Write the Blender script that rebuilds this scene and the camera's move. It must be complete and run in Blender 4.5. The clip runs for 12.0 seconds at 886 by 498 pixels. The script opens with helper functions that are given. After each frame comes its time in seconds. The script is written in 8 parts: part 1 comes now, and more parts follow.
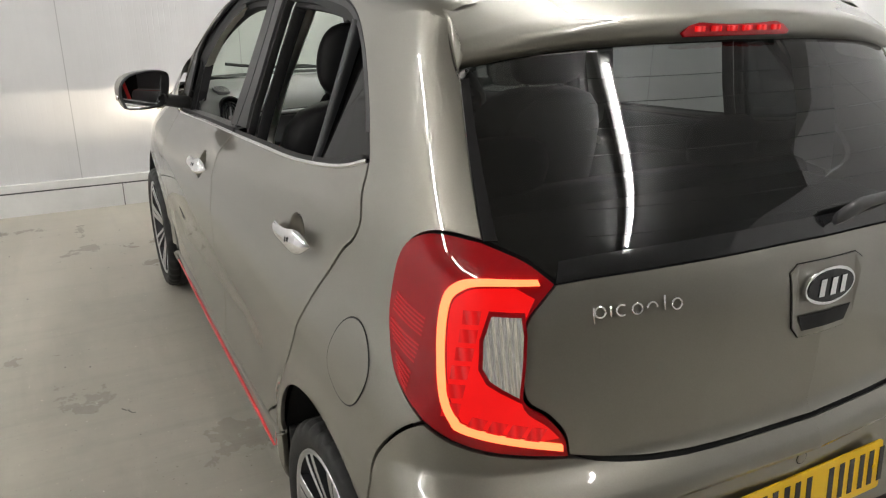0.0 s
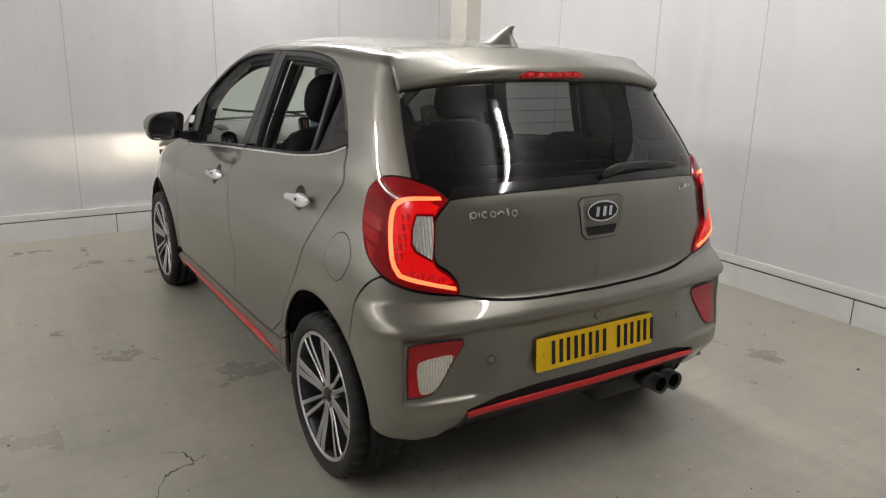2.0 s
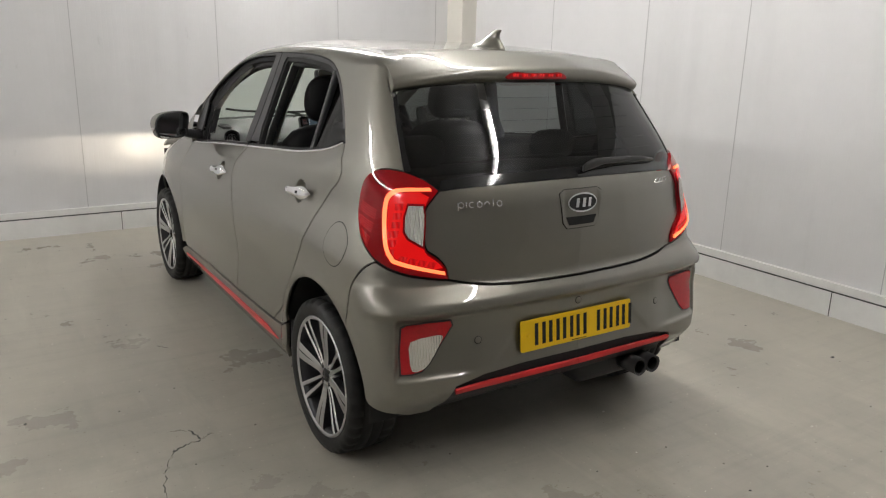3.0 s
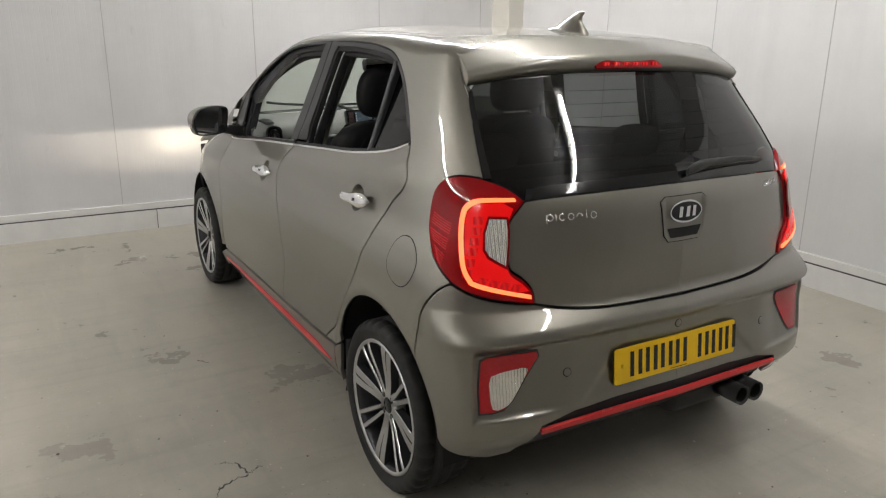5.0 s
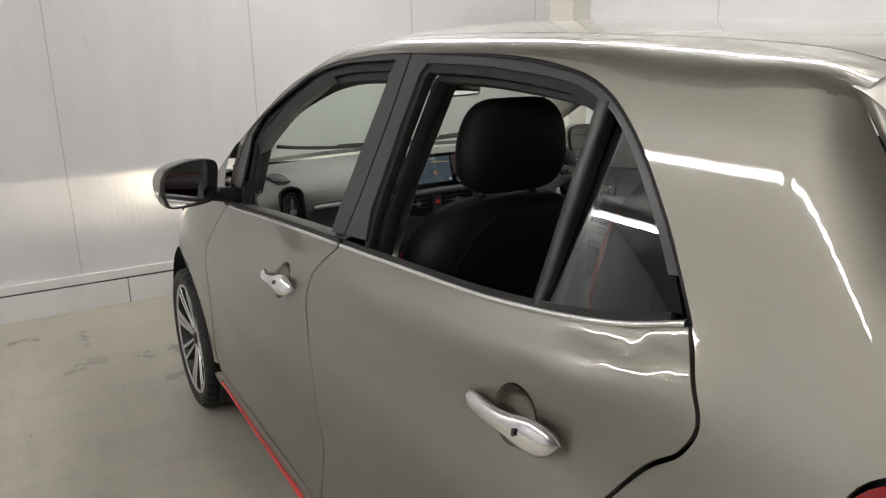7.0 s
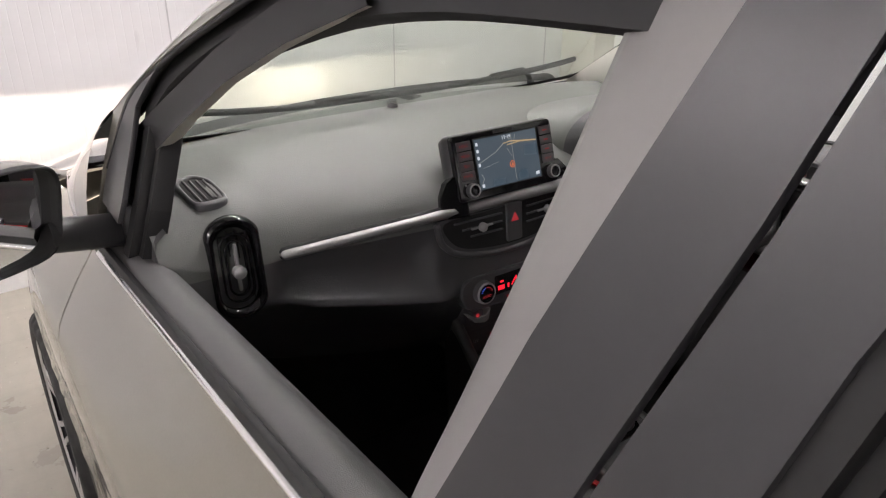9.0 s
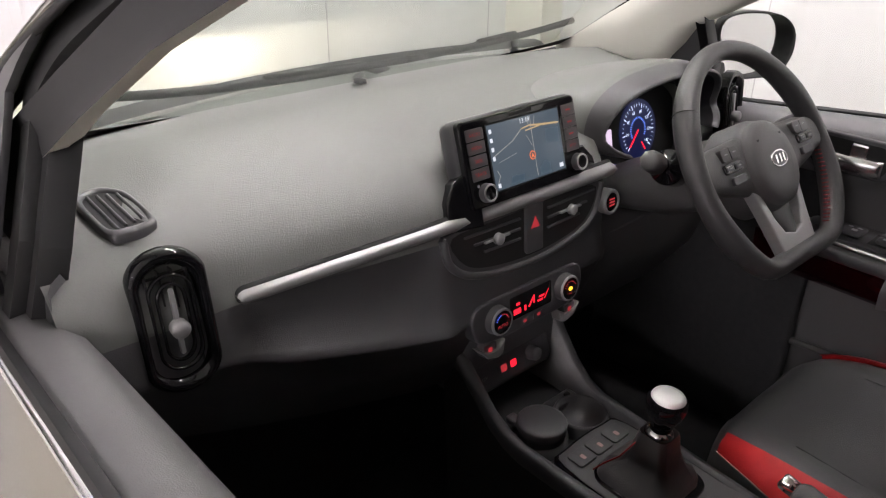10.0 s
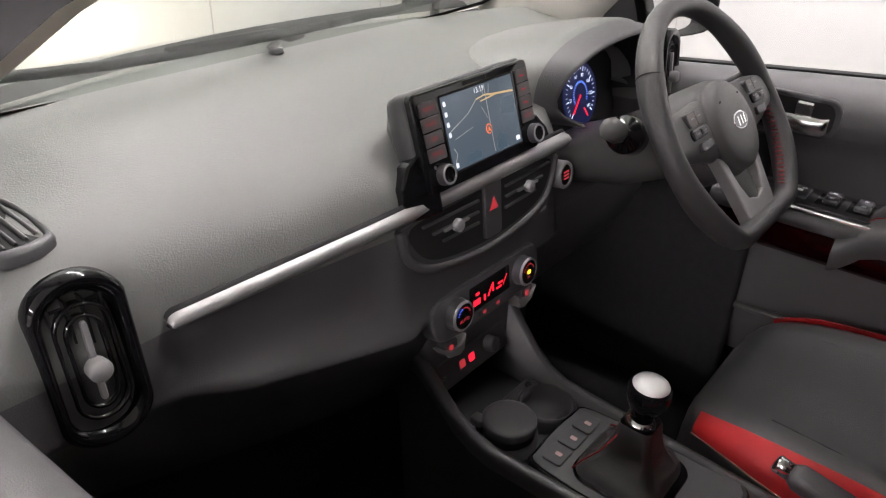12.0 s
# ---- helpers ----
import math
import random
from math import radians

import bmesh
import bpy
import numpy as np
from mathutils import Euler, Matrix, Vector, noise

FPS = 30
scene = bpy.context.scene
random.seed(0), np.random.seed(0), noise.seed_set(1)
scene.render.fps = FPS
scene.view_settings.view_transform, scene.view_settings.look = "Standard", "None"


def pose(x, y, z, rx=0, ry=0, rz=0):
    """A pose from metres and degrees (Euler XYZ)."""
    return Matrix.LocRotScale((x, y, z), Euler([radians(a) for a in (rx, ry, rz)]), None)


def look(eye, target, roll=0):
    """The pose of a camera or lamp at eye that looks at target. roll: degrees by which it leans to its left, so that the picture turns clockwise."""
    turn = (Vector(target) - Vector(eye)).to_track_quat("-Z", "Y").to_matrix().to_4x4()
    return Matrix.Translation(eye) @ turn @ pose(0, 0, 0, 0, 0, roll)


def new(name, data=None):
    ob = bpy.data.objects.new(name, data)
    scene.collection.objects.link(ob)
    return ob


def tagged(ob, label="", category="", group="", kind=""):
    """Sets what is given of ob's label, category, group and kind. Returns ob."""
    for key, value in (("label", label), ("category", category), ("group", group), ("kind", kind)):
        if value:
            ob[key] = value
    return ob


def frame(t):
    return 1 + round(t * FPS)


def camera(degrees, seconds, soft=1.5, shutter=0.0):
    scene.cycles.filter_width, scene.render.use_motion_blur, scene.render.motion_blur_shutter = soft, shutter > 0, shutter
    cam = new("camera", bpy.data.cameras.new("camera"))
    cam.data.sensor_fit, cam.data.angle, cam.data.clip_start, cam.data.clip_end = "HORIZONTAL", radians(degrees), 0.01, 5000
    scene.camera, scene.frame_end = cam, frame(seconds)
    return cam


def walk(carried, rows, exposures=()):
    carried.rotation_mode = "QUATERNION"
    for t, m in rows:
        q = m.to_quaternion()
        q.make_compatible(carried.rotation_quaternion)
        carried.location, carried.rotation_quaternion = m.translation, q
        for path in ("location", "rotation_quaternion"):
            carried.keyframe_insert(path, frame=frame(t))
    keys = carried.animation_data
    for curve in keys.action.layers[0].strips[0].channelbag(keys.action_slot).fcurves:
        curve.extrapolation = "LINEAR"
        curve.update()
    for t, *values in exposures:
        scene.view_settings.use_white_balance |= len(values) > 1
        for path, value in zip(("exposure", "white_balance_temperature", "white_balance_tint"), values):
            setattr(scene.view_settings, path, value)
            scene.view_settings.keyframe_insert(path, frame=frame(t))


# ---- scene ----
cam = camera(61.67, 12.0, soft=1.2)
PATH = [
    (0, (-1.166, -1.242, 1.475), (-0.283, 0.412, 0.780), 0.83),
    (0.5, (-1.280, -1.514, 1.473), (-0.328, 0.135, 0.862), 0.95),
    (1, (-1.431, -1.741, 1.470), (-0.427, -0.106, 0.907), 1.10),
    (1.5, (-1.612, -1.975, 1.478), (-0.582, -0.347, 0.941), 1.28),
    (2, (-1.689, -2.199, 1.470), (-0.651, -0.572, 0.944), 1.38),
    (2.5, (-1.759, -2.369, 1.472), (-0.718, -0.742, 0.952), 1.39),
    (4.5, (-1.744, -2.264, 1.466), (-0.739, -0.620, 0.930), 1.22),
    (5, (-1.710, -1.999, 1.472), (-0.742, -0.340, 0.915), 0.60),
    (5.5, (-1.623, -1.683, 1.464), (-0.693, -0.004, 0.901), -0.46),
    (6, (-1.514, -1.327, 1.488), (-0.588, 0.358, 0.937), -0.97),
    (6.5, (-1.434, -0.925, 1.489), (-0.481, 0.748, 0.948), -1.12),
    (7, (-1.311, -0.532, 1.473), (-0.336, 1.125, 0.923), -0.80),
    (7.5, (-1.164, -0.166, 1.469), (-0.186, 1.475, 0.877), -0.14),
    (7.7, (-1.122, -0.031, 1.457), (-0.140, 1.600, 0.843), 0.12),
    (9.3, (-0.826, 0.881, 1.430), (0.260, 2.313, 0.553), 0.30),
    (9.5, (-0.810, 0.952, 1.409), (0.311, 2.352, 0.524), 0.44),
    (10, (-0.764, 1.083, 1.363), (0.430, 2.407, 0.457), 0.97),
    (10.5, (-0.746, 1.158, 1.343), (0.497, 2.421, 0.415), 1.46),
    (11, (-0.737, 1.185, 1.331), (0.535, 2.401, 0.380), 1.90),
    (11.5, (-0.735, 1.198, 1.330), (0.564, 2.373, 0.363), 1.94),
    (12, (-0.735, 1.228, 1.329), (0.633, 2.315, 0.355), 1.72),
]
walk(cam, [(t, look(eye, target, roll)) for t, eye, target, roll in PATH], exposures=[(0, 0.40, 6500, 9), (0.5, 0.20, 6500, 10), (1.0, 0.06, 6500, 10), (1.6, 0.0, 6500, 10), (5.0, 0.04, 6500, 10), (7.7, 0.16, 6500, 11), (9.3, 0.92, 6500, 20), (12, 1.26, 6500, 21)])

from mathutils import geometry

# ---- world, lamps, exposure ----
world = bpy.data.worlds.new("world")
scene.world = world
world.use_nodes = True
world.node_tree.nodes["Background"].inputs[0].default_value = (0.02, 0.02, 0.02, 1)
world.node_tree.nodes["Background"].inputs[1].default_value = 0.0


# ---- materials ----
def material(name, color, rough=0.5, metal=0.0, var=0.0, scale=8.0, bump=0.0, bump_scale=200.0, coat=0.0,
             emit=None, power=0.0, spec=0.5, rough_var=0.0, trans=0.0, ior=1.45, rand=0.0):
    """A principled material with stains at one scale and fine relief at another."""
    m = bpy.data.materials.new(name)
    m.use_nodes = True
    nt = m.node_tree
    b = nt.nodes["Principled BSDF"]
    b.inputs["Base Color"].default_value = (*color, 1)
    b.inputs["Roughness"].default_value = rough
    b.inputs["Metallic"].default_value = metal
    b.inputs["Specular IOR Level"].default_value = spec
    b.inputs["IOR"].default_value = ior
    b.inputs["Transmission Weight"].default_value = trans
    b.inputs["Coat Weight"].default_value = coat
    b.inputs["Coat Roughness"].default_value = 0.03
    if emit:
        b.inputs["Emission Color"].default_value = (*emit, 1)
        b.inputs["Emission Strength"].default_value = power
    co = nt.nodes.new("ShaderNodeTexCoord")
    if var or rough_var:
        n1 = nt.nodes.new("ShaderNodeTexNoise")
        n1.inputs["Scale"].default_value = scale
        n1.inputs["Detail"].default_value = 8
        n1.inputs["Roughness"].default_value = 0.65
        nt.links.new(co.outputs["Object"], n1.inputs["Vector"])
        if var:
            r = nt.nodes.new("ShaderNodeMapRange")
            r.inputs[1].default_value, r.inputs[2].default_value = 0.3, 0.7
            r.inputs[3].default_value, r.inputs[4].default_value = 1 - var, 1 + var
            nt.links.new(n1.outputs["Fac"], r.inputs[0])
            mx = nt.nodes.new("ShaderNodeMix")
            mx.data_type, mx.blend_type = "RGBA", "MULTIPLY"
            mx.inputs["Factor"].default_value = 1
            mx.inputs["A"].default_value = (*color, 1)
            nt.links.new(r.outputs[0], mx.inputs["B"])
            nt.links.new(mx.outputs["Result"], b.inputs["Base Color"])
        if rough_var:
            r = nt.nodes.new("ShaderNodeMapRange")
            r.inputs[1].default_value, r.inputs[2].default_value = 0.3, 0.7
            r.inputs[3].default_value, r.inputs[4].default_value = max(0.0, rough - rough_var), rough + rough_var
            nt.links.new(n1.outputs["Fac"], r.inputs[0])
            nt.links.new(r.outputs[0], b.inputs["Roughness"])
    if bump:
        n2 = nt.nodes.new("ShaderNodeTexNoise")
        n2.inputs["Scale"].default_value = bump_scale
        n2.inputs["Detail"].default_value = 3
        nt.links.new(co.outputs["Object"], n2.inputs["Vector"])
        bp = nt.nodes.new("ShaderNodeBump")
        bp.inputs["Strength"].default_value = bump
        bp.inputs["Distance"].default_value = 0.002
        nt.links.new(n2.outputs["Fac"], bp.inputs["Height"])
        nt.links.new(bp.outputs["Normal"], b.inputs["Normal"])
    return m


PAINT = material("bronze_paint", (0.208, 0.199, 0.170), 0.42, 0.80, 0.04, 300, coat=1.0)
PAINT.node_tree.nodes["Principled BSDF"].inputs["Coat IOR"].default_value = 1.60
BLACKGLOSS = material("gloss_black", (0.01, 0.01, 0.011), 0.08, spec=0.6)
TRIM = material("black_trim", (0.03, 0.03, 0.032), 0.45, var=0.1)
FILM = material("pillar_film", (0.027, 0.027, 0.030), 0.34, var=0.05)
# pale copy of the pillar film: its grazing reflection put into the colour
FILMGLARE = material("pillar_film_glare", (0.240, 0.233, 0.233), 0.40, var=0.05)
CHROME = material("chrome", (0.85, 0.85, 0.86), 0.13, 1.0)
RUBBER = material("tyre_rubber", (0.021, 0.021, 0.021), 0.58, spec=0.3, var=0.2, scale=30, bump=0.3)
ALLOY = material("machined_alloy", (0.58, 0.58, 0.59), 0.32, 1.0)
DARKALLOY = material("dark_alloy", (0.05, 0.05, 0.055), 0.35, 0.6)
REDLENS = material("red_lens", (0.27, 0.003, 0.006), 0.03, spec=0.5)
REDTRIM = material("red_trim", (0.6, 0.03, 0.035), 0.35)
FLOORM = material("painted_concrete", (0.425, 0.402, 0.343), 0.33, 0.0, 0.14, 1.5, bump=0.15, bump_scale=60, rough_var=0.12)


def add_layer(m, scale, low, high, dark, stretch=(1, 1, 1), turn=0.0, detail=6):
    """Multiply a material's colour by a threshold noise: stains, scrapes and specks."""
    nt = m.node_tree
    b = nt.nodes["Principled BSDF"]
    src = b.inputs["Base Color"].links[0].from_socket
    geo = nt.nodes.new("ShaderNodeNewGeometry")
    mp = nt.nodes.new("ShaderNodeMapping")
    mp.inputs["Scale"].default_value = stretch
    mp.inputs["Rotation"].default_value = (0, 0, turn)
    nz = nt.nodes.new("ShaderNodeTexNoise")
    nz.inputs["Scale"].default_value = scale
    nz.inputs["Detail"].default_value = detail
    nz.inputs["Roughness"].default_value = 0.6
    mr = nt.nodes.new("ShaderNodeMapRange")
    mr.inputs[1].default_value, mr.inputs[2].default_value = low, high
    mr.inputs[3].default_value, mr.inputs[4].default_value = 1.0, dark
    mx = nt.nodes.new("ShaderNodeMix")
    mx.data_type, mx.blend_type = "RGBA", "MULTIPLY"
    mx.inputs["Factor"].default_value = 1
    nt.links.new(geo.outputs["Position"], mp.inputs["Vector"])
    nt.links.new(mp.outputs["Vector"], nz.inputs["Vector"])
    nt.links.new(nz.outputs["Fac"], mr.inputs[0])
    nt.links.new(src, mx.inputs["A"])
    nt.links.new(mr.outputs[0], mx.inputs["B"])
    nt.links.new(mx.outputs["Result"], b.inputs["Base Color"])


add_layer(FLOORM, 1.1, 0.46, 0.78, 0.84)
add_layer(FLOORM, 2.4, 0.54, 0.78, 0.90, (4.5, 0.5, 1), 0.5)
add_layer(FLOORM, 6.0, 0.52, 0.84, 0.90, (1.5, 0.6, 1), 0.4)
add_layer(FLOORM, 2.0, 0.58, 0.75, 1.14, (3.0, 0.4, 1), 0.45)
add_layer(FLOORM, 3.2, 0.50, 0.80, 0.88, (0.35, 5.0, 1), 0.9)
add_layer(FLOORM, 70.0, 0.70, 0.74, 0.55, detail=2)
add_layer(FLOORM, 60.0, 0.72, 0.75, 1.9, (1, 1.2, 1), 1.0, 2)
WALLM = material("wall_panel", (0.68, 0.68, 0.69), 0.45, 0.0, 0.03, 3.0)
add_layer(WALLM, 1.3, 0.5, 0.75, 0.93, (2.5, 2.5, 0.3))
add_layer(WALLM, 9.0, 0.68, 0.74, 0.88, (1, 1, 0.4))
# fine upright ribs pressed into the panels
nt = WALLM.node_tree
geo = nt.nodes.new("ShaderNodeNewGeometry")
sep = nt.nodes.new("ShaderNodeSeparateXYZ")
nt.links.new(geo.outputs["Position"], sep.inputs[0])
add = nt.nodes.new("ShaderNodeMath")
nt.links.new(sep.outputs["X"], add.inputs[0])
nt.links.new(sep.outputs["Y"], add.inputs[1])
tri = nt.nodes.new("ShaderNodeMath")
tri.operation = "PINGPONG"
tri.inputs[1].default_value = 0.018
nt.links.new(add.outputs[0], tri.inputs[0])
groove = nt.nodes.new("ShaderNodeMapRange")
groove.inputs[1].default_value, groove.inputs[2].default_value = 0.0, 0.0022
nt.links.new(tri.outputs[0], groove.inputs[0])
bp = nt.nodes.new("ShaderNodeBump")
bp.inputs["Strength"].default_value = 0.35
bp.inputs["Distance"].default_value = 0.0012
nt.links.new(groove.outputs[0], bp.inputs["Height"])
nt.links.new(bp.outputs["Normal"], nt.nodes["Principled BSDF"].inputs["Normal"])
CEILM = material("ceiling_panel", (0.52, 0.52, 0.525), 0.6, 0.0, 0.05, 2.0)
SEAMM = material("panel_joint", (0.46, 0.46, 0.47), 0.7)
JOINTM = material("dark_joint", (0.06, 0.06, 0.06), 0.8)
CORNERM = material("cream_column", (0.68, 0.66, 0.60), 0.5, 0.0, 0.03, 3.0)
KERBM = material("kerb_white", (0.75, 0.75, 0.74), 0.5, 0.0, 0.06, 6.0, bump=0.2, bump_scale=40)
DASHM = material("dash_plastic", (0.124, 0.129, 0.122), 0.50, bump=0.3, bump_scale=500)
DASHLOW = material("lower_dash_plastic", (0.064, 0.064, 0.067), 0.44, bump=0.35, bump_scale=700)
# darkened copy of the seat leather, with the backrests' shade in its colour
SEATDARK = material("dark_seat_leather", (0.010, 0.010, 0.011), 0.55, spec=0.22, bump=0.3, bump_scale=500)
CARPET = material("carpet", (0.022, 0.022, 0.024), 0.95, var=0.2, scale=60, bump=0.4, bump_scale=400)
DIVIDER = material("gloss_rubber", (0.020, 0.021, 0.024), 0.36, spec=0.4)
RUBBERSEAL = material("rubber_seal", (0.017, 0.017, 0.018), 0.55, spec=0.28)
SATIN = material("satin_metal", (0.80, 0.80, 0.80), 0.24, 1.0)
# brightened copy of the same leather: light on the cushions put into the colour
SEATLIT = material("lit_seat_leather", (0.080, 0.080, 0.081), 0.36, bump=0.3, bump_scale=500)
CUPDARK = material("underbody_black", (0.008, 0.008, 0.008), 0.8)
CHROMEDARK = material("dark_chrome", (0.25, 0.25, 0.26), 0.15, 1.0)
EXHAUST = material("blackened_steel", (0.07, 0.07, 0.072), 0.28, 0.85)
DISC = material("brake_steel", (0.22, 0.21, 0.20), 0.4, 0.9)
MIRROR = material("mirror_silver", (0.9, 0.9, 0.9), 0.0, 1.0)
PLATE = material("yellow_plate", (0.80, 0.50, 0.005), 0.35, var=0.03)
REDCELL = material("red_reflector", (0.30, 0.004, 0.006), 0.12, spec=0.7, emit=(1.0, 0.008, 0.008), power=0.42)
FOGRED = material("red_reflector_lens", (0.42, 0.010, 0.016), 0.08, spec=0.6, var=0.15, scale=120)
REDRIB = material("red_rib", (0.34, 0.008, 0.012), 0.15, spec=0.7, emit=(1.0, 0.01, 0.012), power=0.16)
REDGLOW = material("lit_red_lens", (0.35, 0.005, 0.006), 0.12, spec=0.6, emit=(1.0, 0.004, 0.004), power=0.50)
LEDGLOW = material("light_guide", (0.3, 0.05, 0.03), 0.3, emit=(1.0, 0.17, 0.055), power=2.1)
CLEARLENS = material("ribbed_clear_lens", (0.78, 0.76, 0.73), 0.10, 0.9, 0.08, 40)


def ribbed(m, scale, depth, low=1.0):
    """Upright ribs moulded into a lens, which also break up its own light."""
    nt = m.node_tree
    b = nt.nodes["Principled BSDF"]
    co = nt.nodes.new("ShaderNodeTexCoord")
    wave = nt.nodes.new("ShaderNodeTexWave")
    wave.bands_direction = "X"
    wave.inputs["Scale"].default_value = scale
    wave.inputs["Distortion"].default_value = 0.6
    nt.links.new(co.outputs["Object"], wave.inputs["Vector"])
    bp = nt.nodes.new("ShaderNodeBump")
    bp.inputs["Strength"].default_value = depth
    bp.inputs["Distance"].default_value = 0.004
    nt.links.new(wave.outputs["Fac"], bp.inputs["Height"])
    nt.links.new(bp.outputs["Normal"], b.inputs["Normal"])
    if low < 1.0:
        r = nt.nodes.new("ShaderNodeMapRange")
        power = b.inputs["Emission Strength"].default_value
        r.inputs[3].default_value, r.inputs[4].default_value = power * low, power
        nt.links.new(wave.outputs["Fac"], r.inputs[0])
        nt.links.new(r.outputs[0], b.inputs["Emission Strength"])


ribbed(CLEARLENS, 34, 1.0)
ribbed(REDCELL, 22, 0.5, 0.6)
LENS = material("headlamp_lens", (0.6, 0.6, 0.6), 0.05, emit=(1.0, 0.86, 0.66), power=0.6)

SILVER = material("satin_silver", (0.33, 0.33, 0.33), 0.45, 0.6, bump=0.05, bump_scale=900)
BRUSHED = material("brushed_cap", (0.75, 0.75, 0.74), 0.28, 0.8, bump=0.3, bump_scale=1500)
PIANO = material("piano_black", (0.006, 0.006, 0.007), 0.06, spec=0.55)
BLACKSATIN = material("satin_black_plastic", (0.054, 0.054, 0.057), 0.38, bump=0.15, bump_scale=900)
COLUMNM = material("grained_wheel_plastic", (0.076, 0.075, 0.075), 0.44, bump=0.25, bump_scale=800)
LEATHER = material("black_leather", (0.046, 0.045, 0.046), 0.36, bump=0.35, bump_scale=700)
REDLEATHER = material("red_leather", (0.55, 0.018, 0.020), 0.42, bump=0.3, bump_scale=600)
REDSTITCH = material("red_thread", (0.30, 0.01, 0.012), 0.7)
SEAMTHREAD = material("tan_thread", (0.25, 0.16, 0.13), 0.7)
REDGLOSS = material("dark_red_gloss", (0.018, 0.001, 0.002), 0.10, spec=0.5)
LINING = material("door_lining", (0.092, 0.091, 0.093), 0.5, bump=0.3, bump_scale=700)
HEADLINER = material("headliner_cloth", (0.60, 0.59, 0.54), 0.9, bump=0.3, bump_scale=900)
SCREEN = material("map_screen", (0.02, 0.02, 0.02), 0.2, emit=(0.075, 0.11, 0.135), power=0.40)
ROAD = material("map_road", (0.02, 0.02, 0.02), 0.3, emit=(0.26, 0.27, 0.24), power=0.5)
ROADO = material("map_main_road", (0.02, 0.02, 0.02), 0.3, emit=(0.42, 0.30, 0.13), power=0.6)
ORANGE = material("map_marker", (0.02, 0.02, 0.02), 0.3, emit=(0.9, 0.18, 0.03), power=0.6)
ICON = material("map_icon", (0.02, 0.02, 0.02), 0.3, emit=(0.7, 0.75, 0.78), power=0.55)
ICONDIM = material("grey_print", (0.25, 0.25, 0.26), 0.5)
REDTEXT = material("red_lit_print", (0.05, 0.0, 0.0), 0.4, emit=(0.75, 0.06, 0.07), power=0.22)
REDDIM = material("pink_print", (0.55, 0.36, 0.35), 0.5)
REDLIT = material("red_readout", (0.05, 0.0, 0.0), 0.4, emit=(1.0, 0.015, 0.03), power=0.8)
BLUETEXT = material("blue_lit_print", (0.0, 0.0, 0.05), 0.4, emit=(0.08, 0.15, 0.8), power=0.7)
AMBER = material("amber_print", (0.05, 0.03, 0.0), 0.4, emit=(1.0, 0.45, 0.03), power=1.0)
DIALBLUE = material("dial_blue", (0.004, 0.006, 0.02), 0.3, emit=(0.006, 0.010, 0.045), power=0.40)
DIALBLUE2 = material("dial_blue_mark", (0.0, 0.0, 0.05), 0.3, emit=(0.12, 0.25, 0.9), power=0.7)
DIALWHITE = material("dial_white", (0.05, 0.05, 0.05), 0.3, emit=(0.65, 0.78, 1.0), power=0.8)
LCD = material("trip_lcd", (0.02, 0.02, 0.02), 0.3, emit=(0.75, 0.62, 0.78), power=0.5)
VIOLET = material("violet_trim", (0.05, 0.04, 0.12), 0.25, emit=(0.06, 0.045, 0.16), power=0.8)
MAPLAND = material("map_area", (0.02, 0.02, 0.02), 0.3, emit=(0.055, 0.095, 0.125), power=0.40)
ICON2 = material("pale_print", (0.55, 0.55, 0.56), 0.5)
SATINGREY = material("satin_wheel_trim", (0.50, 0.50, 0.50), 0.38, 0.75, bump=0.04, bump_scale=900)
DARKBADGE = material("badge_grey", (0.12, 0.12, 0.13), 0.3, 0.5)


def pane(name, color, ior=1.5, rough=0.0):
    """Thin glass: tinted straight-through light under a mirror film."""
    m = bpy.data.materials.new(name)
    m.use_nodes = True
    nt = m.node_tree
    nt.nodes.clear()
    out = nt.nodes.new("ShaderNodeOutputMaterial")
    mix = nt.nodes.new("ShaderNodeMixShader")
    tr = nt.nodes.new("ShaderNodeBsdfTransparent")
    gl = nt.nodes.new("ShaderNodeBsdfGlossy")
    fr = nt.nodes.new("ShaderNodeLayerWeight")
    fr.inputs["Blend"].default_value = 0.5
    power = nt.nodes.new("ShaderNodeMath")
    power.operation = "POWER"
    power.inputs[1].default_value = 5.0
    film = nt.nodes.new("ShaderNodeMapRange")
    film.inputs[3].default_value, film.inputs[4].default_value = (ior - 1) ** 2 / (ior + 1) ** 2 * 1.5, 1.0
    nt.links.new(fr.outputs["Facing"], power.inputs[0])
    nt.links.new(power.outputs[0], film.inputs[0])
    tr.inputs[0].default_value = (*color, 1)
    gl.inputs["Roughness"].default_value = rough
    nt.links.new(film.outputs[0], mix.inputs[0])
    nt.links.new(tr.outputs[0], mix.inputs[1])
    nt.links.new(gl.outputs[0], mix.inputs[2])
    nt.links.new(mix.outputs[0], out.inputs[0])
    return m


PANE = pane("clear_pane", (0.86, 0.90, 0.87), 1.45)
TINTED = pane("green_tinted_screen", (0.66, 0.73, 0.66), 1.45)
PRIVACY = pane("privacy_pane", (0.13, 0.14, 0.14), 1.5)



# ---- mesh tools ----
def part(name, bm, mat, parent=None, label="", smooth=True):
    """Link a bmesh as one mesh object under a thing or a part."""
    me = bpy.data.meshes.new(name)
    bm.normal_update()
    bm.to_mesh(me)
    bm.free()
    for p in me.polygons:
        p.use_smooth = smooth
    me.materials.append(mat)
    ob = new(name, me)
    if parent is not None:
        ob.parent = parent
    if label:
        ob["label"] = label
    return ob


